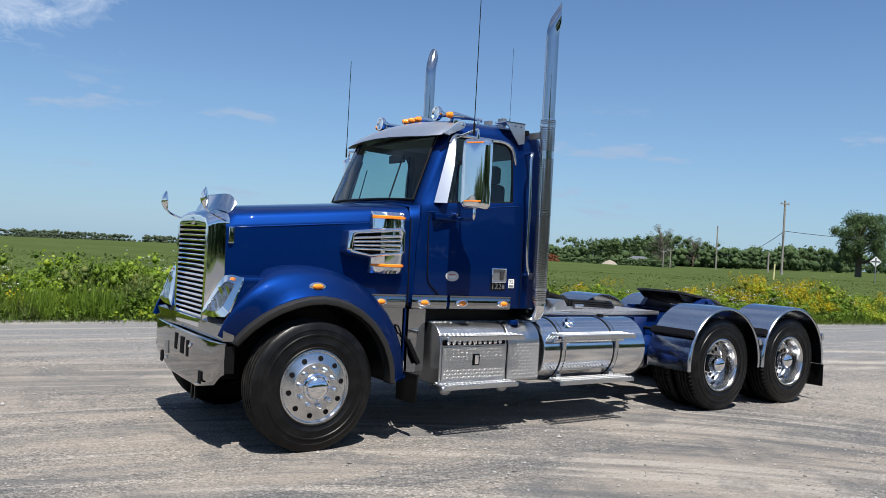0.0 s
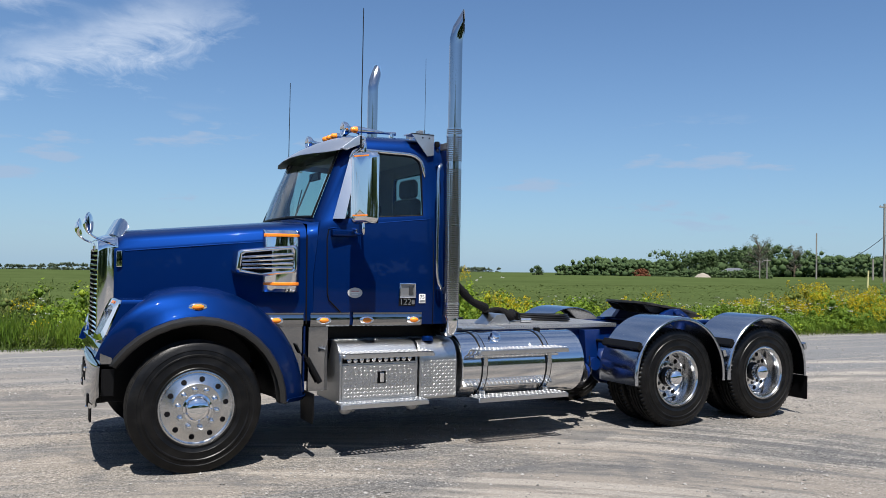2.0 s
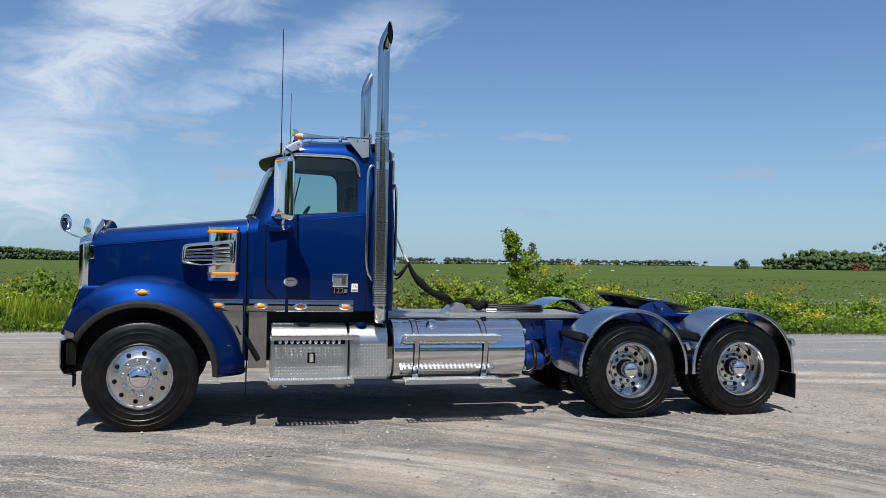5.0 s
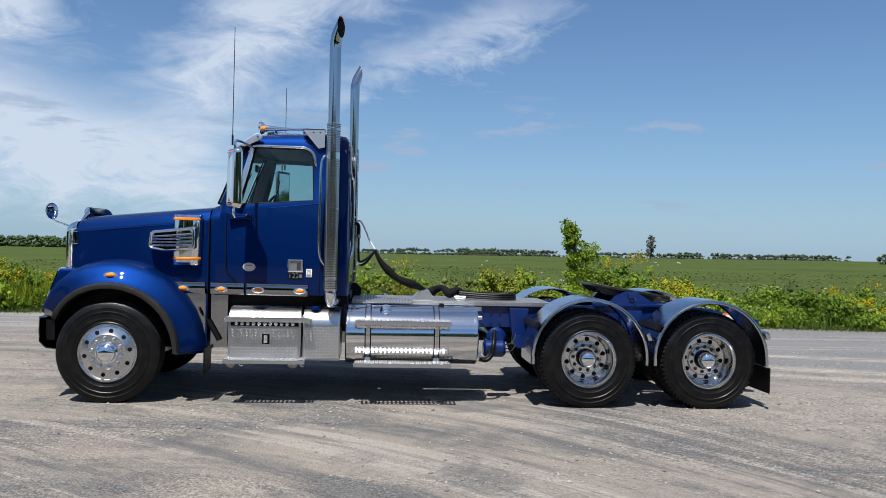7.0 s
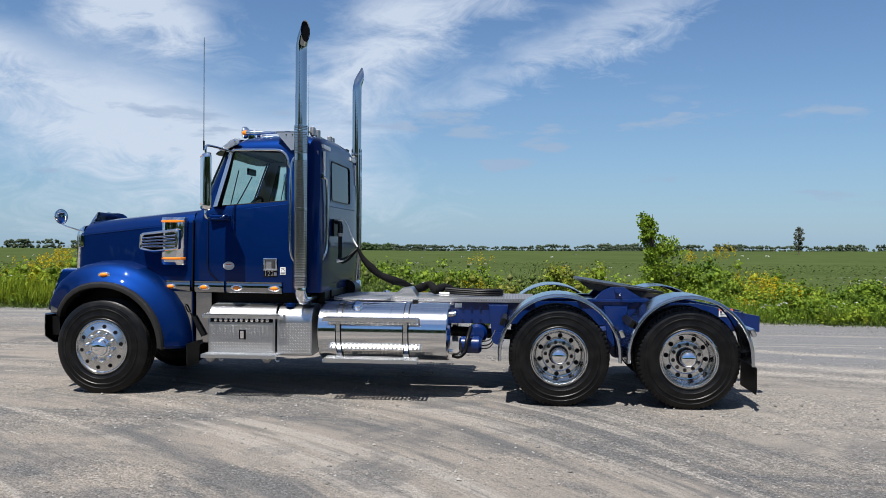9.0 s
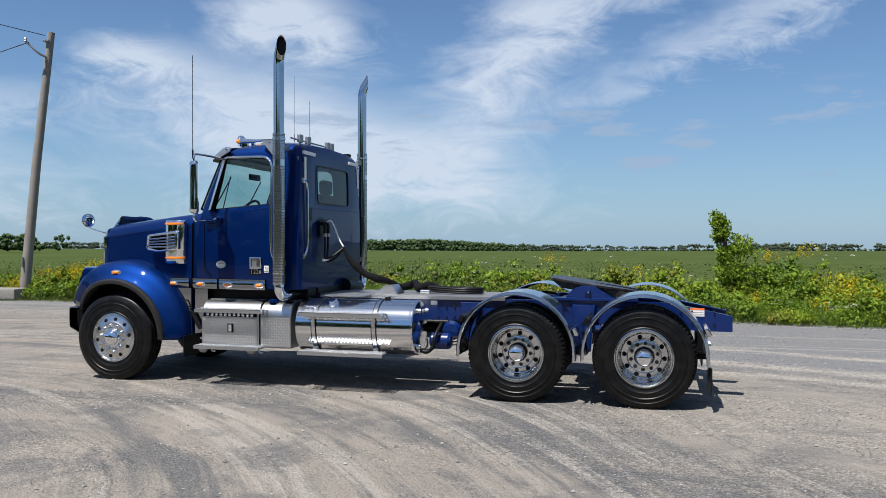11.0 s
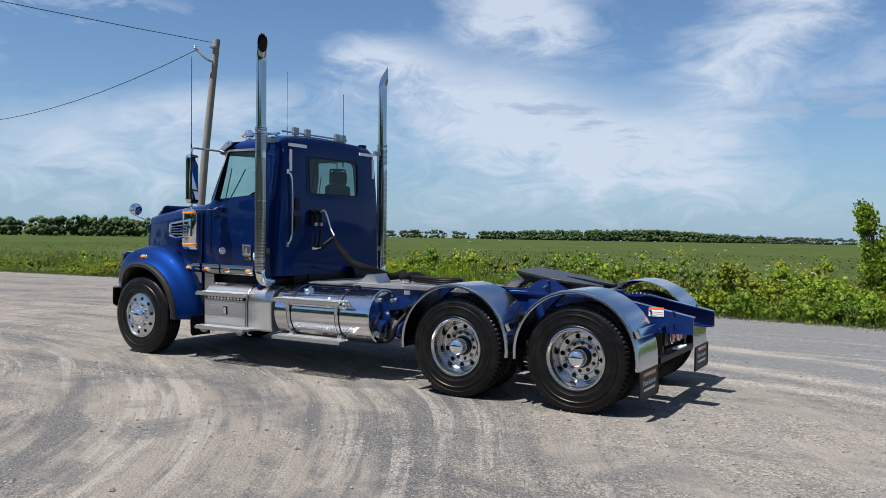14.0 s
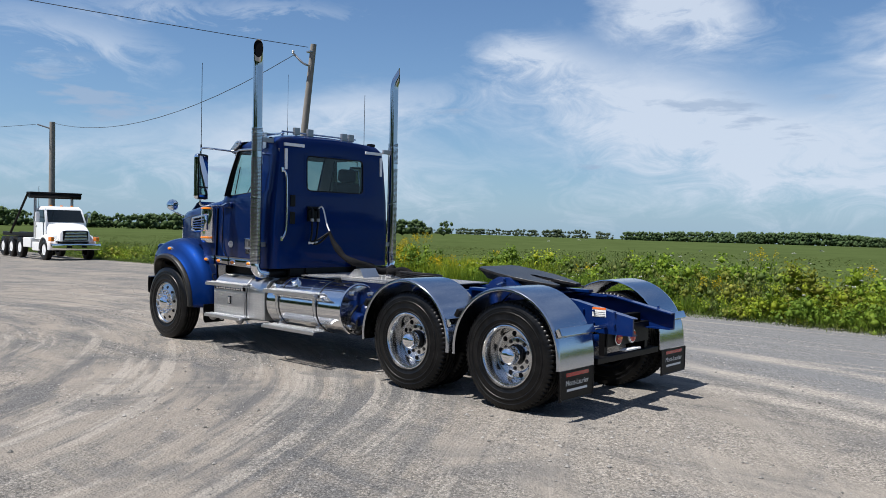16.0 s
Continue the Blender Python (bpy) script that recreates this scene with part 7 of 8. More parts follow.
def silos():
    t = thing("grain_silos", "white grain silos far off on the horizon", "silo", (-442, 387, -2.5))
    for x, r, hh in ((0, 2.6, 6.4), (-7, 2.4, 5.8), (8, 4.5, 2.2)):
        part("silo", lathe(bmesh.new(), [(r, 0), (r, hh), (r * 0.7, hh + r * 0.45), (0, hh + r * 0.6)], 20, (x, 0, 0), "z"), WHITE, t)


silos()


def white_truck(at, turn, label, bed=True):
    """A white roll-off truck that looks to its own -x."""
    t = thing("roll_off_truck", label, "truck", at, "white trucks parked at the far end of the yard")
    t.rotation_euler = (0, 0, radians(turn))
    bm = bmesh.new()
    rows = []
    for x, w, zt in ((-0.95, 0.62, 1.35), (-0.90, 0.70, 1.48), (-0.5, 0.80, 1.62), (0.25, 0.92, 1.78)):
        rows.append([(x, -w - 0.02, 0.95), (x, -w, zt - 0.15), (x, -w + 0.08, zt - 0.03), (x, -w * 0.5, zt + 0.03), (x, 0, zt + 0.05), (x, w * 0.5, zt + 0.03), (x, w - 0.08, zt - 0.03), (x, w, zt - 0.15), (x, w + 0.02, 0.95)])
    grid(bm, rows)
    bm.faces.new([bm.verts.new(p) for p in rows[0]])
    part("hood", bm, WHITE_PAINT, t, "white hood")
    for s in (-1, 1):
        bm = bmesh.new()
        rows = [[(0.05 + r * math.cos(radians(a)), s * y, 0.52 + r * math.sin(radians(a))) for y, r in ((0.70, 0.74), (1.05, 0.74), (1.15, 0.68), (1.17, 0.60))] for a in range(0, 181, 15)]
        grid(bm, rows)
        solid(part("fender", bm, WHITE_PAINT, t), 0.02)
        part("headlight", box(bmesh.new(), (-0.95, min(s * 0.80, s * 1.12), 0.98), (-0.6, max(s * 0.80, s * 1.12), 1.22), 0.05), LENS, t)
        part("turn_lamp", box(bmesh.new(), (-0.94, min(s * 0.98, s * 1.16), 0.94), (-0.58, max(s * 0.98, s * 1.16), 1.16), 0.04), AMBER, t)
        part("side_mirror", box(bmesh.new(), (0.55, min(s * 1.15, s * 1.32), 1.85), (0.68, max(s * 1.15, s * 1.32), 2.35), 0.03), CHROME if s < 0 else WHITE_PAINT, t)
        part("mirror_arm", bar((0.62, s * 1.2, 2.1), (0.75, s * 0.95, 2.1), 0.02), BLACK, t)
    g = part("grille", box(bmesh.new(), (-1.0, -0.60, 0.98), (-0.90, 0.60, 1.46), 0.05), BLACK, t, "dark grille with chrome bars")
    for k in range(6):
        part("grille_bar", box(bmesh.new(), (-1.012, -0.55 + 0.012 * k, 1.02 + k * 0.072), (-0.99, 0.55 - 0.012 * k, 1.052 + k * 0.072), 0.006), CHROME, g)
    part("lower_intake", box(bmesh.new(), (-1.0, -0.62, 0.85), (-0.92, 0.62, 0.95), 0.02), BLACK, t, "black intake above the bumper")
    for s in (-1, 1):
        part("hood_step", box(bmesh.new(), (0.85, min(s * 0.72, s * 1.10), 0.42), (1.75, max(s * 0.72, s * 1.10), 0.86), 0.04), WHITE_PAINT, t, "white cab step")
        part("door_line", tube(bmesh.new(), [(0.55, s * 0.986, 1.05), (0.52, s * 0.987, 1.80), (0.75, s * 0.925, 2.45), (1.55, s * 0.915, 2.46), (1.60, s * 0.985, 1.80), (1.58, s * 0.986, 1.05)], 0.008, 6), DARK, t)
        part("door_handle", box(bmesh.new(), (1.40, min(s * 0.975, s * 1.0), 1.62), (1.54, max(s * 0.975, s * 1.0), 1.67), 0.008), BLACK, t)
    part("bumper", box(bmesh.new(), (-1.12, -1.18, 0.52), (-0.92, 1.18, 0.84), 0.05), CHROME, t, "chrome bumper")
    for y in (-0.35, 0.35):
        part("tow_hole", box(bmesh.new(), (-1.13, y - 0.13, 0.64), (-1.11, y + 0.13, 0.74), 0.008), DARK, t)
    # cab with windows
    bm = bmesh.new()
    rings = [[(0.25, y, 1.0) for y in (-0.98, 0.98)] + [(1.75, 0.98, 1.0), (1.75, -0.98, 1.0)],
             [(0.25, y, 1.82) for y in (-0.98, 0.98)] + [(1.75, 0.98, 1.82), (1.75, -0.98, 1.82)],
             [(0.62, y, 2.50) for y in (-0.90, 0.90)] + [(1.72, 0.90, 2.50), (1.72, -0.90, 2.50)],
             [(0.80, y, 2.64) for y in (-0.80, 0.80)] + [(1.66, 0.80, 2.64), (1.66, -0.80, 2.64)]]
    grid(bm, [r + r[:1] for r in rings])
    bm.faces.new([bm.verts.new(p) for p in rings[-1]])
    body = part("cab", bm, WHITE_PAINT, t, "white cab")
    def inset(a, b, c, d, f, off):
        m = sum((Vector(v) for v in (a, b, c, d)), Vector()) / 4
        return [Vector(v).lerp(m, f) + Vector(off) for v in (a, b, c, d)]
    for four, off in (((rings[1][0], rings[1][1], rings[2][1], rings[2][0]), (-0.012, 0, 0.004)), ((rings[1][1], rings[1][2], rings[2][2], rings[2][1]), (0, 0.012, 0)), ((rings[1][3], rings[1][0], rings[2][0], rings[2][3]), (0, -0.012, 0))):
        b2 = bmesh.new()
        b2.faces.new([b2.verts.new(p) for p in inset(*four, 0.10, off)])
        part("window", b2, CAR_GLASS, body, "dark window glass")
    for y in (-0.5, 0, 0.5):
        part("roof_light", box(bmesh.new(), (0.85, y - 0.06, 2.63), (0.95, y + 0.06, 2.70), 0.02), AMBER, t)
    # chassis, wheels, tarp roll
    part("frame", blocks(((0.3, -0.42, 0.75), (7.6, -0.34, 1.0)), ((0.3, 0.34, 0.75), (7.6, 0.42, 1.0)), ((2.0, -0.42, 0.8), (2.2, 0.42, 1.0)), ((7.4, -0.42, 0.8), (7.6, 0.42, 1.0))), BLACK, t)
    for x, y in ((0.05, 1.0), (4.9, 0.95), (6.2, 0.95), (3.6, 0.95)):
        for s in (-1, 1):
            w = part("wheel", WHEELS[True]["tyre"], None, t, "black tyre with white wheel", pose(x, s * y, 0.52, 0, 0, 0 if s < 0 else 180))
            part("rim", lathe(bmesh.new(), [(0.285, -0.10), (0.26, -0.12), (0.2, -0.10), (0.08, -0.13), (0, -0.13)], 24), WHITE_PAINT, w)
    if bed:
        part("fuel_box", box(bmesh.new(), (1.9, 0.55, 0.55), (3.0, 1.12, 1.05), 0.05), WHITE_PAINT, t)
        part("hoist_rail", blocks(((2.3, -0.5, 1.05), (8.2, -0.38, 1.25)), ((2.3, 0.38, 1.05), (8.2, 0.5, 1.25)), bevel=0.02), BLACK, t)
        part("gantry_post", blocks(((1.85, -0.95, 1.0), (2.0, -0.85, 3.15)), bevel=0.01), DULL, t)
        part("gantry_post", blocks(((1.85, 0.85, 1.0), (2.0, 0.95, 3.15)), bevel=0.01), DULL, t)
        part("tarp_roll", tube(bmesh.new(), [(1.75, -1.25, 3.2), (1.75, 1.25, 3.2)], 0.16, 16), BLACK, t, "rolled black tarp on a gantry")
        part("tarp_housing", box(bmesh.new(), (1.55, -1.28, 3.28), (2.1, 1.28, 3.36), 0.03), BLACK, t)
        part("tarp_arm", bar((1.9, 1.25, 3.3), (4.6, 1.2, 1.25), 0.06), BLACK, t)
        part("antenna", bar((0.7, 1.15, 2.2), (0.7, 1.15, 3.6), 0.012), BLACK, t)
    return t


white_truck((-29.6, 10.35, land(-29.6, 10.35) - 0.005), 177, "white roll-off truck with rolled tarp parked facing the yard")
white_truck((-43.0, 10.35, land(-43, 10.35) - 0.005), 178, "white truck parked behind the first one", bed=True)

# ---- plants ----
def leaf_material(name, lo, mid, hi, rough=0.55, trans=0.3):
    m = bpy.data.materials.new(name)
    m.use_nodes = True
    nt = m.node_tree
    b = nt.nodes["Principled BSDF"]
    b.inputs["Roughness"].default_value, b.inputs["Specular IOR Level"].default_value = rough, 0.16 if rough < 0.7 else 0.08
    ramp = nt.nodes.new("ShaderNodeValToRGB")
    ramp.color_ramp.elements[0].color, ramp.color_ramp.elements[1].color = (*lo, 1), (*hi, 1)
    ramp.color_ramp.elements.new(0.5).color = (*mid, 1)
    geo = nt.nodes.new("ShaderNodeNewGeometry")
    pos = nt.nodes.new("ShaderNodeTexCoord").outputs["Object"]
    nz = nt.nodes.new("ShaderNodeTexNoise")
    nz.inputs["Scale"].default_value, nz.inputs["Detail"].default_value = 0.5, 3
    nt.links.new(pos, nz.inputs["Vector"])
    mm = nt.nodes.new("ShaderNodeMath")
    mm.operation = "MULTIPLY_ADD"
    mm.inputs[1].default_value = 0.55
    half = nt.nodes.new("ShaderNodeMath")
    half.operation = "MULTIPLY_ADD"
    half.inputs[1].default_value, half.inputs[2].default_value = 1.3, -0.42
    nt.links.new(nz.outputs[0], half.inputs[0])
    nt.links.new(geo.outputs["Random Per Island"], mm.inputs[0]), nt.links.new(half.outputs[0], mm.inputs[2])
    nt.links.new(mm.outputs[0], ramp.inputs[0])
    nt.links.new(ramp.outputs[0], b.inputs["Base Color"])
    tl = nt.nodes.new("ShaderNodeBsdfTranslucent")
    nt.links.new(ramp.outputs[0], tl.inputs[0])
    mx = nt.nodes.new("ShaderNodeMixShader")
    mx.inputs[0].default_value = trans
    nt.links.new(b.outputs[0], mx.inputs[1]), nt.links.new(tl.outputs[0], mx.inputs[2])
    nt.links.new(mx.outputs[0], nt.nodes["Material Output"].inputs[0])
    return m


WEED = leaf_material("weed_leaves", (0.085, 0.140, 0.012), (0.195, 0.265, 0.022), (0.36, 0.39, 0.034), 0.55, 0.4)
GRASS = leaf_material("grass_blades", (0.040, 0.072, 0.017), (0.086, 0.128, 0.028), (0.175, 0.185, 0.060))
YELLOW = leaf_material("yellow_blossom", (0.25, 0.185, 0.009), (0.40, 0.31, 0.014), (0.46, 0.38, 0.03), 0.8, 0.3)
LACE = leaf_material("white_blossom", (0.33, 0.34, 0.30), (0.40, 0.405, 0.375), (0.46, 0.46, 0.44), 0.8, 0.2)
CROP = leaf_material("soybean_leaves", (0.050, 0.074, 0.021), (0.068, 0.094, 0.028), (0.092, 0.118, 0.036), 0.8)
YOUNG = leaf_material("young_tree_leaves", (0.074, 0.138, 0.013), (0.165, 0.248, 0.024), (0.29, 0.36, 0.036), 0.55, 0.4)
BUSH = leaf_material("bush_leaves", (0.046, 0.094, 0.011), (0.100, 0.168, 0.019), (0.175, 0.245, 0.030), 0.55, 0.4)
OLIVE = leaf_material("olive_weed_leaves", (0.085, 0.105, 0.016), (0.160, 0.180, 0.026), (0.27, 0.265, 0.045), 0.6, 0.35)
# a little distance haze in the colour: bluer than the verge leaves
FAR = leaf_material("far_tree_leaves", (0.044, 0.074, 0.034), (0.072, 0.112, 0.048), (0.104, 0.150, 0.062), 0.75, 0.4)
# horizon trees: distance haze put into a paler, greyer leaf colour
HAZED = leaf_material("hazed_horizon_leaves", (0.058, 0.080, 0.052), (0.080, 0.106, 0.066), (0.108, 0.134, 0.084), 0.7, 0.4)
RUST = leaf_material("rusty_leaves", (0.07, 0.028, 0.016), (0.12, 0.043, 0.023), (0.17, 0.07, 0.04), 0.7, 0.3)
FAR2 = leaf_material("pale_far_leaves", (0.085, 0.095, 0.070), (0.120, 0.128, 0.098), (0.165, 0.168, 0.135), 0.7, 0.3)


def lump_shape():
    """Corners and four-cornered sides of a rhombic dodecahedron, 1 in radius."""
    corners = [Vector((a, b, c)) * 0.5 for a in (-1, 1) for b in (-1, 1) for c in (-1, 1)]
    tips = [Vector([s if i == k else 0 for i in range(3)]) for k in range(3) for s in (-1, 1)]
    sides = []
    for a in range(6):
        for b in range(a + 1, 6):
            if a // 2 != b // 2:
                u, w = [i for i, p in enumerate(corners) if p.dot(tips[a]) > 0 and p.dot(tips[b]) > 0]
                quad = [8 + a, u, 8 + b, w]
                pts = corners + tips
                if (pts[quad[1]] - pts[quad[0]]).cross(pts[quad[2]] - pts[quad[0]]).dot(tips[a] + tips[b]) < 0:
                    quad.reverse()
                sides.append(quad)
    return np.array([tuple(p) for p in corners + tips]), np.array(sides)


LUMP, LUMP_SIDES = lump_shape()


def leaf_mesh(name, base, way, size, wide, mats, which=None, rnd=None, fold=0.25, hearts=None, face=None):
    """Folded four-cornered leaves: base points (n, 3), ways (n, 3), lengths and widths; face turns their blades that way."""
    n = len(base)
    way = way / np.maximum(np.linalg.norm(way, axis=1, keepdims=True), 1e-6)
    side = np.cross(way, rnd.normal(size=(n, 3)) if face is None else face)
    side /= np.maximum(np.linalg.norm(side, axis=1, keepdims=True), 1e-6)
    up = np.cross(side, way)
    size, wide = size[:, None], wide[:, None]
    v = np.empty((n, 4, 3), np.float32)
    v[:, 0] = base
    v[:, 1] = base + way * size * 0.45 + side * wide + up * wide * fold
    v[:, 2] = base + way * size
    v[:, 3] = base + way * size * 0.45 - side * wide + up * wide * fold
    me = bpy.data.meshes.new(name)
    co, index = v.reshape(-1, 3), np.arange(n * 4, dtype=np.int32)
    if hearts is not None:
        # a closed, uneven twelve-sided lump of foliage in the middle of each clump
        c, r = hearts
        lump = LUMP[None] * r[:, None, None] * rnd.uniform(0.8, 1.15, (len(c), 14, 1)) + c[:, None]
        index = np.concatenate([index, (LUMP_SIDES[None] + n * 4 + 14 * np.arange(len(c))[:, None, None]).ravel()]).astype(np.int32)
        co = np.concatenate([co, lump.reshape(-1, 3)]).astype(np.float32)
    me.vertices.add(len(co)), me.loops.add(len(index)), me.polygons.add(len(index) // 4)
    me.vertices.foreach_set("co", co.ravel())
    me.loops.foreach_set("vertex_index", index)
    me.polygons.foreach_set("loop_start", np.arange(0, len(index), 4, dtype=np.int32))
    if hearts is not None:
        me.polygons.foreach_set("use_smooth", np.ones(len(index) // 4, dtype=bool))
    for m in mats:
        me.materials.append(m)
    if which is not None:
        me.polygons.foreach_set("material_index", which.astype(np.int32))
    me.update(calc_edges=True)
    return me


def patchy(x, y, seed, scale=1.0):
    """A smooth random field, about 0 to 1."""
    return np.array([0.5 + 0.5 * noise.noise(Vector((a * scale, b * scale, seed * 7.3))) * 1.6 for a, b in zip(x, y)])


EDGE = np.vectorize(edge_y)
LAND = np.vectorize(land)


def weeds(name, x0, x1, count, leaves, label, seed, depth=5.0, tall=1.0):
    rnd = np.random.RandomState(seed)
    x = rnd.uniform(x0, x1, count)
    d = np.abs(rnd.uniform(0.0, 1.0, count)) * depth + rnd.normal(0, 0.12, count) + 0.1
    y = EDGE(x) + d
    g = LAND(x, y)
    clump = patchy(x, y, seed, 0.55)
    h = (0.28 + 0.75 * np.clip(d / 1.3, 0, 1) * (0.55 + 0.75 * clump)) * rnd.uniform(0.75, 1.2, count) * tall
    h *= np.where(d > depth * 0.8, 0.8, 1.0)
    lean = rnd.normal(0, 0.12, (count, 2))
    which_p = patchy(x, y, seed + 5, 0.35)
    k = np.repeat(np.arange(count), leaves)
    n = len(k)
    f = rnd.uniform(0.12, 1.0, n) ** 0.8
    a = rnd.uniform(0, 2 * np.pi, n)
    spread = 0.05 + 0.10 * (1 - f) * rnd.uniform(0.2, 1, n)
    base = np.stack([x[k] + lean[k, 0] * h[k] * f + np.cos(a) * spread, y[k] + lean[k, 1] * h[k] * f + np.sin(a) * spread, g[k] + h[k] * f], 1)
    broad = (which_p[k] > 0.58)
    blade = (which_p[k] < np.where(x[k] < -6, 0.5, 0.24)) & (rnd.uniform(size=n) < 0.7)
    way = np.stack([np.cos(a), np.sin(a), rnd.uniform(-0.35, 0.8, n)], 1)
    way[blade, 2] += 2.6
    size = np.where(broad, rnd.uniform(0.05, 0.09, n), rnd.uniform(0.05, 0.085, n))
    size = np.where(blade, rnd.uniform(0.14, 0.28, n), size)
    wide = np.where(broad, size * 0.42, size * 0.24)
    wide = np.where(blade, 0.008, wide)
    ob = part(name, leaf_mesh(name, base, way, size, wide, [WEED, GRASS, BUSH], np.where(blade, 1, np.where(patchy(x, y, seed + 9, 0.8)[k] + 0.10 * rnd.normal(size=n) > 0.52 + 0.006 * np.clip(x[k], -10, 30), 2, 0)), rnd), None)
    return tagged(ob, label, "weeds", kind="stuff"), (x, y, g, h, lean)


def blossoms(name, x, y, z, mat, label, seed, puffs, size, plume):
    rnd = np.random.RandomState(seed)
    n0 = len(x)
    k = np.repeat(np.arange(n0), puffs)
    n = len(k)
    f = rnd.uniform(0, 1, n)
    a = rnd.uniform(0, 2 * np.pi, n)
    r = plume * (1.05 - f) * rnd.uniform(0.2, 1, n)
    base = np.stack([x[k] + np.cos(a) * r, y[k] + np.sin(a) * r, z[k] + (f - 0.6) * plume * (2.4 if mat is YELLOW else 0.3)], 1)
    way = np.stack([np.cos(a), np.sin(a), rnd.uniform(0.0, 1.0, n)], 1)
    s = rnd.uniform(0.6, 1.2, n) * size
    return tagged(part(name, leaf_mesh(name, base, way, s, s * 0.5, [mat], None, rnd), None), label, "flowers", kind="stuff")


def mounds():
    """Plants of the verge: each a dome of small leafy lumps, the leaves lying like shingles on a lump; one mesh for each kind of leaf."""
    rnd = np.random.RandomState(51)
    n = 1850
    x = np.where(rnd.uniform(size=n) < 0.74, rnd.uniform(-18, 32, n), rnd.uniform(-62, 95, n))
    d = 0.25 + 5.2 * rnd.uniform(0, 1, n) ** 1.15
    d += 0.9 * (patchy(x, 0 * x, 67, 0.5) - 0.5) * np.clip(1.6 - d, 0, 1)
    y = EDGE(x) + d
    g = LAND(x, y)
    swell = np.clip((patchy(x, y, 61, 0.42) - 0.5) * 1.7 + 0.5, 0, 1.1)
    h = (0.34 + 0.66 * swell * rnd.uniform(0.6, 1.25, n)) * np.clip(0.42 + d / 1.7, 0.45, 1.08) * np.where(x < -14, 0.85, 1.0)
    h *= 1 + 0.22 * np.exp(-((x - 11) / 4.5) ** 2) + 0.25 * np.exp(-((x + 0.2) / 1.8) ** 2)
    r = np.clip(h * rnd.uniform(0.45, 0.85, n), 0.20, 0.60)
    mix = (patchy(x, y, 71, 0.45) - 0.5) * 1.7 + 0.54 + 0.17 * rnd.normal(size=n) + np.where(x < -14, 0.35, 0)
    kind = np.select([mix < c for c in (0.36, 0.60, 0.86, 1.02)], [0, 1, 2, 3], 4)
    nose = (x < 2.6) & (x > -2.5)
    kind = np.where(nose & (kind == 2), 0, np.where(nose & (kind == 3), 4, kind))
    kinds = ((BUSH, "dark green leafy weeds along the yard"), (YOUNG, "bright green leafy weeds along the yard"), (WEED, "lime green leafy weeds along the yard"),
             (OLIVE, "olive green weeds gone to seed along the yard"), (GRASS, "rank green weeds along the yard"))

    def globe(m, low):
        v = rnd.normal(size=(m, 3))
        v /= np.linalg.norm(v, axis=1, keepdims=True)
        v[:, 2] = np.where(v[:, 2] < low, -v[:, 2], v[:, 2])
        return v

    for k, (mat, label) in enumerate(kinds):
        at = np.flatnonzero(kind == k)
        close = (x[at] > -18) & (x[at] < 30)
        i = np.repeat(at, (np.where(close, 5 + 9 * r[at] / 0.5, 2 + 4 * r[at] / 0.5) * np.where(d[at] > 3.4, 0.6, 1.0)).astype(int))
        m = len(i)
        v = globe(m, -0.15)
        reach = rnd.uniform(0.55, 1.0, m)[:, None]
        lump = np.stack([x[i], y[i], g[i] + 0.08], 1) + v * reach * np.stack([r[i], r[i], h[i] - 0.16], 1)
        rad = rnd.uniform(0.075, 0.155, m) * (0.65 + 0.6 * h[i]) * np.where((x[i] > -18) & (x[i] < 30), 1.0, 1.5)
        j = np.repeat(np.arange(m), (22 if k == 0 else 25) if k < 4 else 14)
        w = globe(len(j), -0.45)
        base = lump[j] + w * (rad[j] * (0.6 + 1.0 * rnd.uniform(0, 1, len(j)) ** 1.5))[:, None]
        way = np.cross(w, rnd.normal(size=w.shape)) + 0.45 * w
        face = w + 0.5 * rnd.normal(size=w.shape) + np.array((0, 0, 0.25))
        size = rnd.uniform(0.5, 0.95, len(j)) * np.clip(rad[j] * 0.56, 0.036, 0.14) * (1.2 if k == 1 else 1.0)
        wide = size * (0.46 if k in (0, 1) else 0.36)
        if k == 4:
            way[:, 2] += 2.0
            size, wide = size * 2.2, np.full(len(j), 0.010)
        tagged(part("weed_mounds", leaf_mesh("weed_mounds", base, way, size, wide, [mat], None, rnd, hearts=(lump, rad * (0.60 if k < 4 else 0.45)), face=face), None), label, "weeds", kind="stuff")
    return x, y, g, h, r


def tall_grass(x0, x1, near, far, count, low, high, mat, label, seed):
    """Tufts of thin upright blades between two lines along the verge."""
    rnd = np.random.RandomState(seed)
    x = rnd.uniform(x0, x1, count)
    y = EDGE(x) + rnd.uniform(near, far, count)
    keep = patchy(x, y, seed, 0.9) > 0.36
    x, y = x[keep], y[keep]
    k = np.repeat(np.arange(len(x)), 34)
    n = len(k)
    px, py = x[k] + rnd.normal(0, 0.10, n), y[k] + rnd.normal(0, 0.10, n)
    tall = rnd.uniform(low, high, len(x))[k]
    lift = rnd.uniform(0, 0.55, n) * tall
    way = np.stack([rnd.normal(0, 0.22, n), rnd.normal(0, 0.22, n), np.ones(n)], 1)
    base = np.stack([px, py, LAND(px, py) + lift], 1)
    tagged(part("tall_grass", leaf_mesh("tall_grass", base, way, tall * rnd.uniform(0.35, 0.6, n), rnd.uniform(0.004, 0.009, n), [mat], None, rnd), None), label, "grass", kind="stuff")


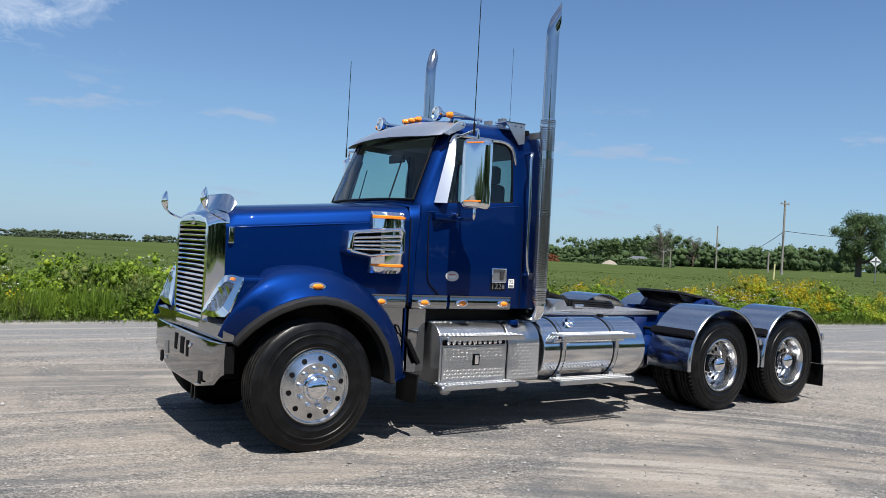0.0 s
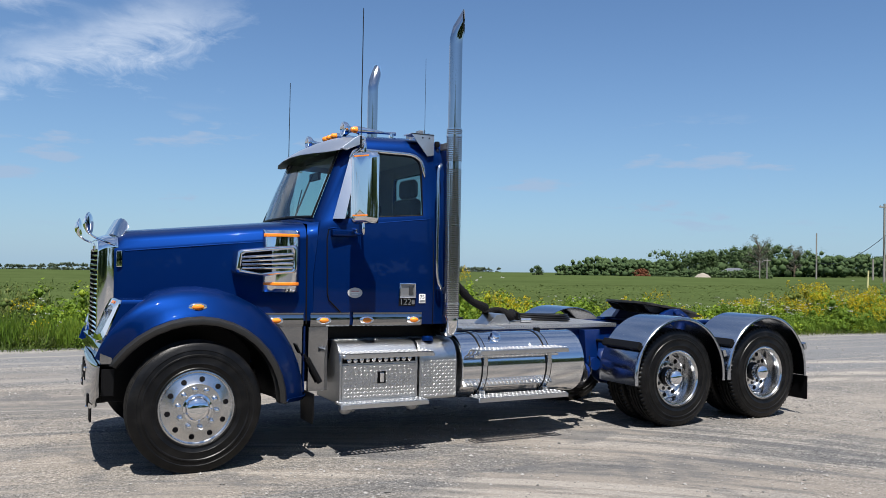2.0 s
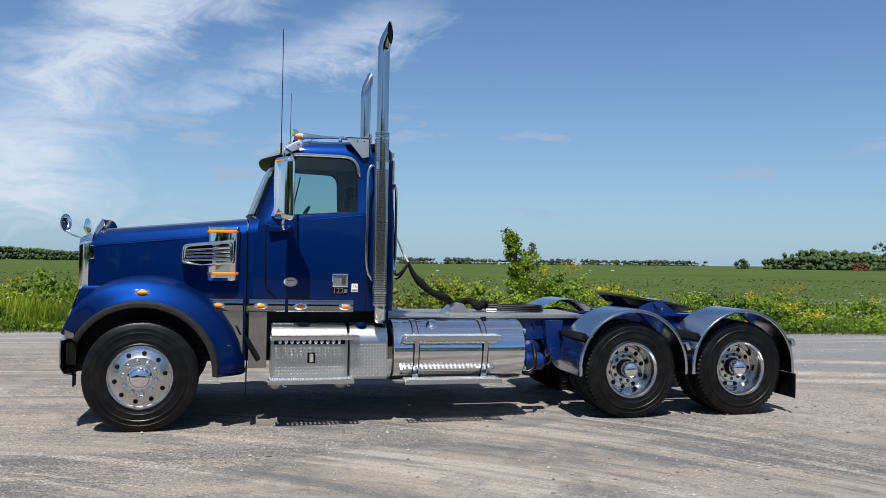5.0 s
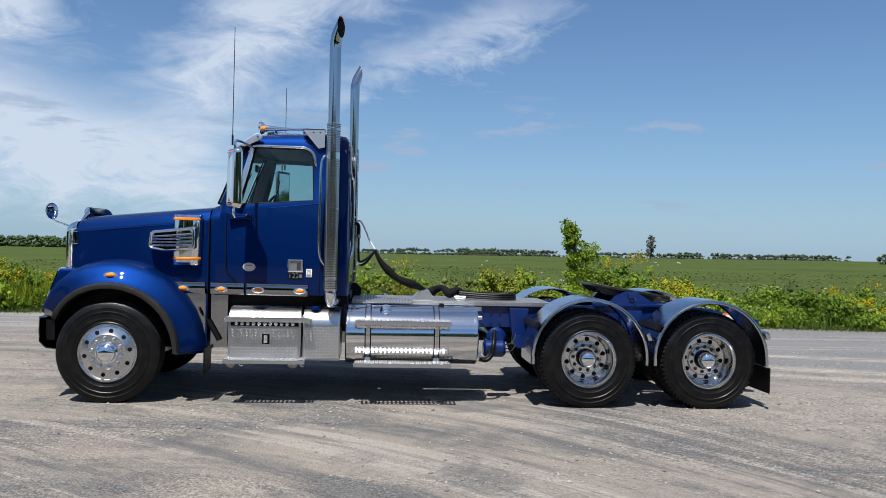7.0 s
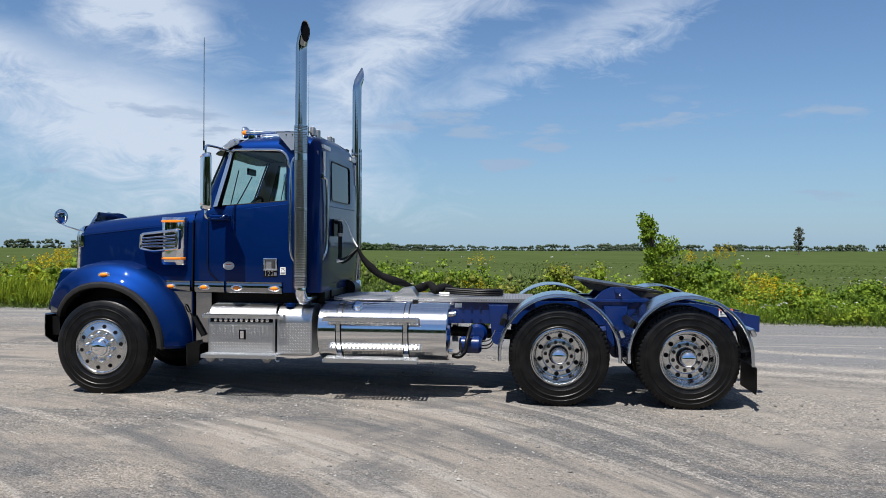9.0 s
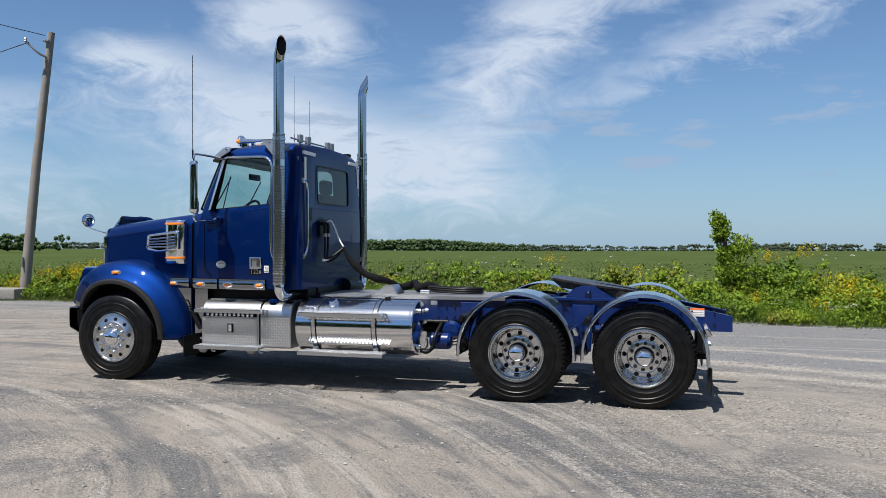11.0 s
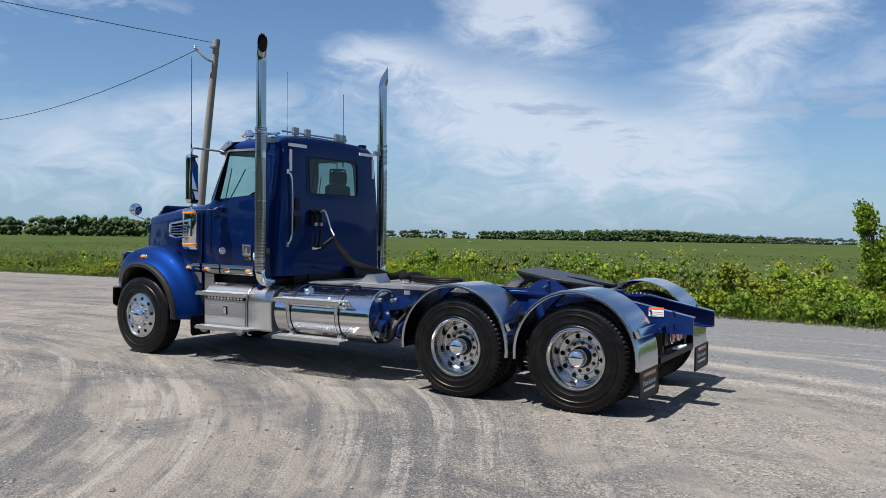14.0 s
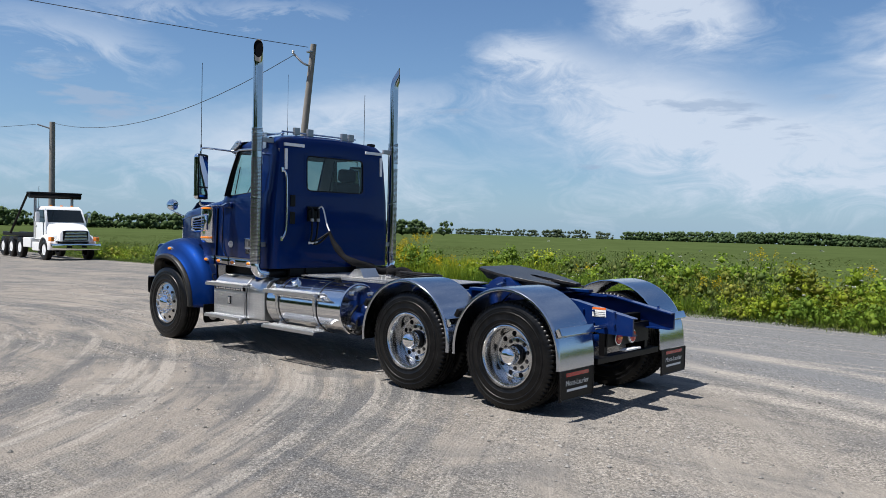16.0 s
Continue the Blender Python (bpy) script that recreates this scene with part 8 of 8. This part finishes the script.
def build_verge():
    for i, (x0, x1, count, leaves, tall) in enumerate(((-62, -14, 1200, 22, 0.7), (-14, 2, 700, 24, 0.60), (2, 18, 450, 24, 0.6), (18, 36, 500, 24, 0.65), (36, 95, 1000, 20, 0.95))):
        weeds("weeds", x0, x1, count, leaves, "tangled green weeds and tall grass along the yard", 20 + i, tall=tall)
    x, y, g, h, r = mounds()
    rnd = np.random.RandomState(77)
    # goldenrod stands in loose patches along the verge, several plumes on a plant
    gold = sum(a * np.exp(-((x - c) / w) ** 2) for c, w, a in ((21.5, 1.8, 0.85), (10.0, 1.2, 0.22), (15.8, 1.2, 0.42), (26.0, 2.2, 0.22), (33.0, 2.5, 0.3), (-6.2, 1.4, 0.45), (-10.5, 2.5, 0.5), (3.2, 1.2, 0.2), (50.0, 9.0, 0.6)))
    pick = np.flatnonzero((rnd.uniform(size=len(x)) < np.clip(gold * (0.3 + 1.0 * patchy(x, y, 3, 0.7)), 0.015, 0.9)) & (h > 0.4))
    i = np.repeat(pick, 7)
    m = len(i)
    blossoms("goldenrod", x[i] + rnd.normal(0, 0.36, m) * r[i], y[i] + rnd.normal(0, 0.36, m) * r[i], g[i] + h[i] * rnd.uniform(0.9, 1.1, m), YELLOW, "yellow goldenrod blossoms above the weeds", 5, 20, 0.040, 0.10)
    pick = np.flatnonzero((rnd.uniform(size=len(x)) < 0.06 + 0.5 * np.exp(-((x - 17.5) / 1.6) ** 2)) & (h > 0.35))
    i = np.repeat(pick, 3)
    m = len(i)
    blossoms("wild_carrot", x[i] + rnd.normal(0, 0.5, m) * r[i], y[i] + rnd.normal(0, 0.5, m) * r[i], g[i] + h[i] * rnd.uniform(0.9, 1.15, m), LACE, "flat white wild carrot flower heads", 6, 9, 0.032, 0.045)
    tall_grass(-9.5, -2.2, 0.2, 4.6, 700, 0.6, 0.95, WEED, "yellow-green tall grass gone to seed on the verge", 81)
    tall_grass(-3.0, 2.8, 0.0, 0.9, 170, 0.4, 0.75, BUSH, "deep green rank grass at the edge of the gravel", 82)
    tall_grass(3.0, 30.0, 0.0, 0.7, 260, 0.25, 0.5, BUSH, "deep green rank grass at the edge of the gravel", 83)
    # low fringe of grass at the gravel's edge
    n = 26000
    x = rnd.uniform(-45, 55, n)
    d = rnd.normal(0.05, 0.22, n)
    y = EDGE(x) + d
    base = np.stack([x, y, LAND(x, y)], 1)
    way = np.stack([rnd.normal(0, 0.5, n), rnd.normal(0, 0.5, n), np.ones(n)], 1)
    size = rnd.uniform(0.06, 0.26, n) * np.clip(0.6 + d, 0.3, 1.2)
    tagged(part("grass", leaf_mesh("grass", base, way, size, np.full(n, 0.007), [GRASS], None, rnd), None), "short rough grass at the edge of the gravel", "grass", kind="stuff")


def build_field():
    # closed canopy of the crop, uneven, with loose leaves on it
    rnd = np.random.RandomState(12)
    bm = bmesh.new()
    xs = list(np.arange(-70, 110, 1.1))
    ds = list(np.arange(4.6, 24, 0.7)) + list(np.arange(24, 60, 1.8)) + list(np.arange(60, 150, 6))
    rows = []
    for d in ds:
        row = []
        for x in xs:
            y = edge_y(x) + d
            up = 0.52 + 0.10 * noise.noise(Vector((x * 1.3, y * 1.3, 2))) + 0.05 * noise.noise(Vector((x * 5, y * 5, 4)))
            row.append((float(x), y, land(x, y) + max(0.05, up * min(1, (d - 4.0) / 1.2))))
        rows.append(row)
    grid(bm, rows)
    tagged(part("soybean_canopy", bm, FIELD, angle=80), "dense green soybean field reaching to the horizon", "crop field", kind="stuff")
    n = 44000
    x = rnd.uniform(-70, 105, n)
    d = 4.8 + 32 * rnd.uniform(0, 1, n) ** 1.5
    y = EDGE(x) + d
    z = LAND(x, y) + 0.47 + rnd.uniform(0, 0.13, n)
    a = rnd.uniform(0, 2 * np.pi, n)
    way = np.stack([np.cos(a), np.sin(a), rnd.uniform(-0.25, 0.3, n)], 1)
    size = rnd.uniform(0.06, 0.11, n) * (1 + d / 60)
    tagged(part("soybean_leaves", leaf_mesh("soybean_leaves", np.stack([x, y, z], 1), way, size, size * 0.38, [CROP], None, rnd, face=np.array((0, 0, 1.0)) + 0.38 * rnd.normal(size=(n, 3))), None), "broad green soybean leaves", "crop leaves", kind="stuff")


def crown(centres, radii, per, size, rnd, mat, name="crown", fill=0.45, edge=1.08, broad=0.42, core=0):
    """Leaf clumps over lumps: points on and within many small globes."""
    c, r = np.array(centres), np.array(radii)
    k = np.repeat(np.arange(len(c)), per)
    v = rnd.normal(size=(len(k), 3))
    v /= np.linalg.norm(v, axis=1, keepdims=True)
    rad = rnd.uniform(fill, edge, len(k)) * r[k]
    base = c[k] + v * rad[:, None] * np.array((1, 1, 0.85))
    way, face = v + rnd.normal(0, 0.7, (len(k), 3)), None
    if core:
        way, face = np.cross(v, rnd.normal(size=v.shape)) + 0.3 * v, v + 0.45 * rnd.normal(size=v.shape) + np.array((0, 0, 0.2))
    s = size * rnd.uniform(0.6, 1.3, len(k))
    wide = s * broad
    return leaf_mesh(name, base, way, s, wide, [mat], None, rnd, hearts=(c, r * core) if core else None, face=face)


def small_tree(at, height, label, seed, leafmat=YOUNG):
    rnd = np.random.RandomState(seed)
    t = thing("young_tree", label, "tree", at)
    bm = bmesh.new()
    tube(bm, [(0, 0, -0.1), (0.02, 0, height * 0.45), (-0.03, 0.02, height * 0.97)], [0.045, 0.03, 0.008], 8, 4)
    cs, rs = [], []
    for i in range(78):
        a = rnd.uniform(0, 2 * math.pi)
        if i < 38:
            f = rnd.uniform(0.12, 1.0)
            reach = 0.42 * (1.12 - f) * rnd.uniform(0.2, 1.1) + 0.04
            p = (-0.05 + 0.12 * math.sin(f * 5) + math.cos(a) * reach, math.sin(a) * reach, height * f)
            rs.append(rnd.uniform(0.07, 0.15) * (1.25 - 0.55 * f))
        else:
            f = rnd.uniform(0.04, 0.70) ** 0.9
            reach = 0.52 * math.sqrt(max(0.06, 1 - ((f - 0.36) / 0.40) ** 2)) * rnd.uniform(0.25, 1.0)
            p = (0.34 + math.cos(a) * reach * 1.35, math.sin(a) * reach, height * f)
            rs.append(rnd.uniform(0.08, 0.17))
        root = (0.0, 0.0, height * f * 0.7) if i < 38 else (0.3, 0.0, height * f * 0.6)
        tube(bm, [root, ((p[0] + root[0]) * 0.5, p[1] * 0.6, height * f * 0.9), p], [0.012, 0.004], 5, 3)
        cs.append(p)
    part("trunk", bm, BARK, t, "thin brown trunk with limbs")
    part("crown", crown(cs, rs, 84, 0.068, rnd, leafmat, fill=0.1, edge=1.6), None, t, "bright green leafy crown")
    return t


def big_tree(at, height, width, label, seed, mat=FAR, lumps=26, per=120, size=0.55, name="tree"):
    rnd = np.random.RandomState(seed)
    t = thing(name, label, "tree", at)
    bm = bmesh.new()
    tube(bm, [(0, 0, -0.5), (0.1, 0, height * 0.35), (0, 0.1, height * 0.8)], [width * 0.06, width * 0.045, 0.05], 10, 3)
    cs, rs = [], []
    for i in range(lumps):
        f = rnd.uniform(0.22, 0.93)
        a = rnd.uniform(0, 2 * math.pi)
        reach = width * 0.5 * math.sqrt(max(0.08, 1 - ((f - 0.5) / 0.5) ** 2)) * rnd.uniform(0.35, 1.0)
        p = (math.cos(a) * reach, math.sin(a) * reach, height * f)
        tube(bm, [(0, 0, height * f * 0.7), (p[0] * 0.6, p[1] * 0.6, height * f * 0.9), p], [width * 0.02, 0.03], 5)
        cs.append(p)
        rs.append(rnd.uniform(0.10, 0.19) * width)
    part("trunk", bm, BARK, t, "grey-brown trunk with limbs")
    part("crown", crown(cs, rs, per, size, rnd, mat, fill=0.3, core=0.42 if mat is FAR else 0), None, t, "leafy green crown")
    return t


def woods(name, line, count, low, high, label, seed, mat=FAR, per=44, deep=25.0, fine=1.0, heart=0.62, gaps=0.0):
    """A far wood along a line of (x, y, base z): overlapping crowns of leaf clumps."""
    rnd = np.random.RandomState(seed)
    line = np.array(line, float)
    f = np.sort(rnd.uniform(0, len(line) - 1, count))
    k = np.minimum(f.astype(int), len(line) - 2)
    p = line[k] + (line[k + 1] - line[k]) * (f - k)[:, None]
    p[:, :2] += rnd.normal(0, deep * 0.4, (count, 2))
    h = 0.93 * (0.6 * rnd.uniform(low, high, count) + 0.2 * (low + high)) * (0.72 + 0.56 * patchy(p[:, 0], p[:, 1], seed, 0.02))
    # gaps between the stands
    keep = patchy(p[:, 0], p[:, 1], seed + 3, 0.05) + 0.12 * rnd.normal(size=count) > gaps
    p, h = p[keep], h[keep]
    cs, rs = [], []
    for q, hh in zip(p, h):
        w = hh * rnd.uniform(0.45, 0.75)
        for j in range(6 if heart > 0.5 else 13):
            g = rnd.uniform(0.66, 0.90) if j < 6 else rnd.uniform(0.05, 0.66)
            a = rnd.uniform(0, 2 * math.pi)
            reach = w * math.sqrt(max(0.1, 1 - (g - 0.4) ** 2 * 2.6)) * rnd.uniform(0.2, 1.0)
            cs.append((q[0] + math.cos(a) * reach, q[1] + math.sin(a) * reach, q[2] + hh * g))
            rs.append(hh * (rnd.uniform(0.15, 0.25) if heart > 0.5 else rnd.uniform(0.07, 0.165) if high > 9 else rnd.uniform(0.13, 0.24)))
        # undergrowth that closes the foot of the wood
        for j in range(5 if high < 9 else 3):
            a = rnd.uniform(0, 2 * math.pi)
            cs.append((q[0] + math.cos(a) * w * 0.8, q[1] + math.sin(a) * w * 0.8, q[2] + hh * rnd.uniform(0.12, 0.40)))
            rs.append(hh * rnd.uniform(0.19, 0.30))
    size = (0.060 if heart > 0.5 else 0.085) * fine * (low + high) / 2
    per = max(10, per * 5 // 4) if heart > 0.5 else max(6, per // 2 if high > 9 else per // 3)
    return tagged(part(name, crown(cs, rs, per, size, rnd, mat, name, 0.75 if heart > 0.5 else 0.6, 1.15 if heart > 0.5 else 1.35, 0.6, max(heart, 0.54 if high > 9 else 0.74)), None), label, "woods", kind="stuff")


def build_trees():
    small_tree((8.05, 11.75, land(8.05, 11.75) - 0.05), 2.62, "young bright green tree at the edge of the weeds", 3)
    big_tree((51.5, 132.1, -0.6), 5.2, 1.5, "thin pale tree standing alone in the field", 8, FAR2, 34, 40, 0.20)
    big_tree((128.9, 64.7, 0.9), 10.4, 9.0, "large dark green tree beside the road", 9, FAR, 40, 460, 0.24)
    big_tree((146, 66, 1.2), 10.5, 11.0, "large dark green tree beside the road", 19, FAR, 36, 420, 0.28)
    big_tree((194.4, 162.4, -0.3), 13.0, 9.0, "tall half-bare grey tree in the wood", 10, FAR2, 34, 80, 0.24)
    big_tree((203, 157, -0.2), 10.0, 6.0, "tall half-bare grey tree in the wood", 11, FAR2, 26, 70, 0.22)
    big_tree((139.5, 198.8, -1.4), 3.4, 4.6, "small round tree alone in the field", 12, FAR, 18, 200, 0.2)
    woods("far_wood", [(146, 195, -1.2), (151, 191.5, -1.1), (157, 187, -1.0), (164, 181, -0.8)], 46, 3.4, 5.0, "low dark green end of the wood across the field", 45, per=50, fine=0.42, deep=3, heart=0.45)
    woods("far_wood", [(186, 226, -1.3), (196, 216, -1.1), (206, 206, -1.0)], 50, 4.5, 7.5, "dark green mixed wood across the field", 31, per=50, fine=0.38, deep=10, heart=0.45)
    woods("far_wood", [(204, 206, -1.0), (214, 198, -0.9), (212, 180, -0.6), (208, 166, -0.4)], 85, 8.5, 13.5, "dark green mixed wood across the field", 41, per=50, fine=0.32, deep=12, heart=0.45)
    woods("far_wood", [(208, 164, -0.4), (209, 150, 0.4), (214, 140, 0.8)], 46, 5.0, 8.5, "dark green mixed wood across the field", 42, per=50, fine=0.38, deep=10, heart=0.45)
    woods("hedge", [(126, 131, -0.6), (136, 124, -0.3), (143, 117, 0.0)], 60, 1.3, 2.0, "low dark hedge in front of the wood", 43, per=16, deep=3, heart=0.45)
    woods("red_bush", [(127.0, 139.5, -0.6), (128.5, 138.0, -0.6)], 4, 1.8, 2.4, "small rusty red bush before the wood", 44, RUST, per=40, deep=1, heart=0.4)
    woods("far_wood", [(240, 150, 0.6), (328, 217, 0.3), (420, 210, 2.0)], 150, 5.0, 8.0, "dark green mixed wood behind the poles", 32, per=26)
    woods("far_wood", [(300, 500, -4.0), (268, 528, -4.4), (197, 558, -5.6), (110, 580, -6.1), (36, 590, -6.6)], 270, 3.2, 6.6, "thin line of trees on the horizon", 33, fine=0.7, per=20, deep=18, gaps=0.27, mat=HAZED)
    woods("far_wood", [(52, 490, -5.2), (88, 485, -4.8), (140, 470, -4.2)], 70, 3.4, 6.2, "thin line of trees on the horizon", 34, fine=0.7, per=22, deep=12, mat=HAZED)
    woods("far_wood", [(36, 590, -6.6), (-20, 590, -6.8), (-62, 560, -6.4), (-92, 545, -6.2)], 170, 3.2, 6.4, "thin line of trees on the horizon", 35, fine=0.7, per=20, deep=14, gaps=0.25, mat=HAZED)
    woods("far_wood", [(-66, 384, -3.5), (-87, 380, -3.6), (-133, 365, -3.4), (-180, 341, -3.5)], 200, 3.9, 5.4, "long dark wood beyond the field", 36, fine=0.65, per=10, deep=14, heart=0.45)
    woods("far_wood", [(-196, 340, -3.4), (-290, 392, -3.4), (-330, 358, -3.5), (-300, 240, -2.2)], 150, 2.6, 5.0, "thin line of trees on the horizon", 37, fine=0.7, per=20, deep=14, mat=HAZED)
    woods("far_wood", [(-160, 176, -1.2), (-190, 140, -1.2), (-213, 103, -1.1), (-240, 60, -0.6), (-250, 10, 0)], 190, 4.0, 6.8, "dark green trees beyond the far end of the yard", 38, fine=0.55, per=14, deep=12, heart=0.45)
    # unseen trees added to close the place behind the camera and darken reflections
    woods("far_wood", [(-120, -26, 0), (-66, -50, 0), (0, -56, 0), (66, -52, 0), (125, -26, 0)], 130, 9.0, 14.0, "unseen dark green trees added behind the camera to darken reflections", 40, per=14, deep=8, fine=2.0)
    woods("far_wood", [(-250, 10, 0), (-220, -120, 0), (-110, -190, 0), (40, -200, 0), (180, -160, 0), (260, -40, 0), (300, 60, 1), (330, 215, 0)], 90, 7.0, 12.0, "dark green trees added round the yard, mostly out of view", 39, per=8, deep=14, fine=2.0)


build_verge()
build_field()
build_trees()


def build_pebbles():
    """Loose stones on the packed gravel, thickest near the camera's way."""
    rnd = np.random.RandomState(9)
    n = 36000
    x = rnd.uniform(-10, 15, n)
    y = -6.0 + 13 * rnd.uniform(0, 1, n) ** 1.3
    s = rnd.gamma(2.0, 0.0030, n) + 0.0034
    # stones gather in streaks between the wheel tracks
    keep = (s < 0.025) & (patchy(x * 0.5 + y * 0.2, y, 15, 1.1) + 0.17 * rnd.normal(size=n) > 0.58)
    x, y, s = x[keep], y[keep], s[keep]
    n = len(x)
    octa = np.array([(1, 0, 0), (0, 1, 0), (-1, 0, 0), (0, -1, 0), (0, 0, 1), (0, 0, -1)], float)
    tri = np.array([(0, 1, 4), (1, 2, 4), (2, 3, 4), (3, 0, 4), (1, 0, 5), (2, 1, 5), (3, 2, 5), (0, 3, 5)])
    v = octa[None] * rnd.uniform(0.6, 1.3, (n, 6, 1)) * s[:, None, None]
    a = rnd.uniform(0, 2 * np.pi, n)
    c, q = np.cos(a)[:, None], np.sin(a)[:, None]
    v = np.stack([v[..., 0] * c - v[..., 1] * q, v[..., 0] * q + v[..., 1] * c, v[..., 2] * 0.7], -1)
    v += np.stack([x, y, s * 0.25], 1)[:, None]
    f = (tri[None] + 6 * np.arange(n)[:, None, None]).reshape(-1, 3)
    me = bpy.data.meshes.new("loose_stones")
    me.from_pydata(v.reshape(-1, 3).tolist(), [], f.tolist())
    me.materials.append(material("loose_stone", (0.20, 0.192, 0.182), 0.9, 0.0, 0.0, 0.15, 20.0, rand=0.5))
    tagged(part("loose_stones", me, None), "loose grey stones lying on the gravel", "stones", kind="stuff")


build_pebbles()
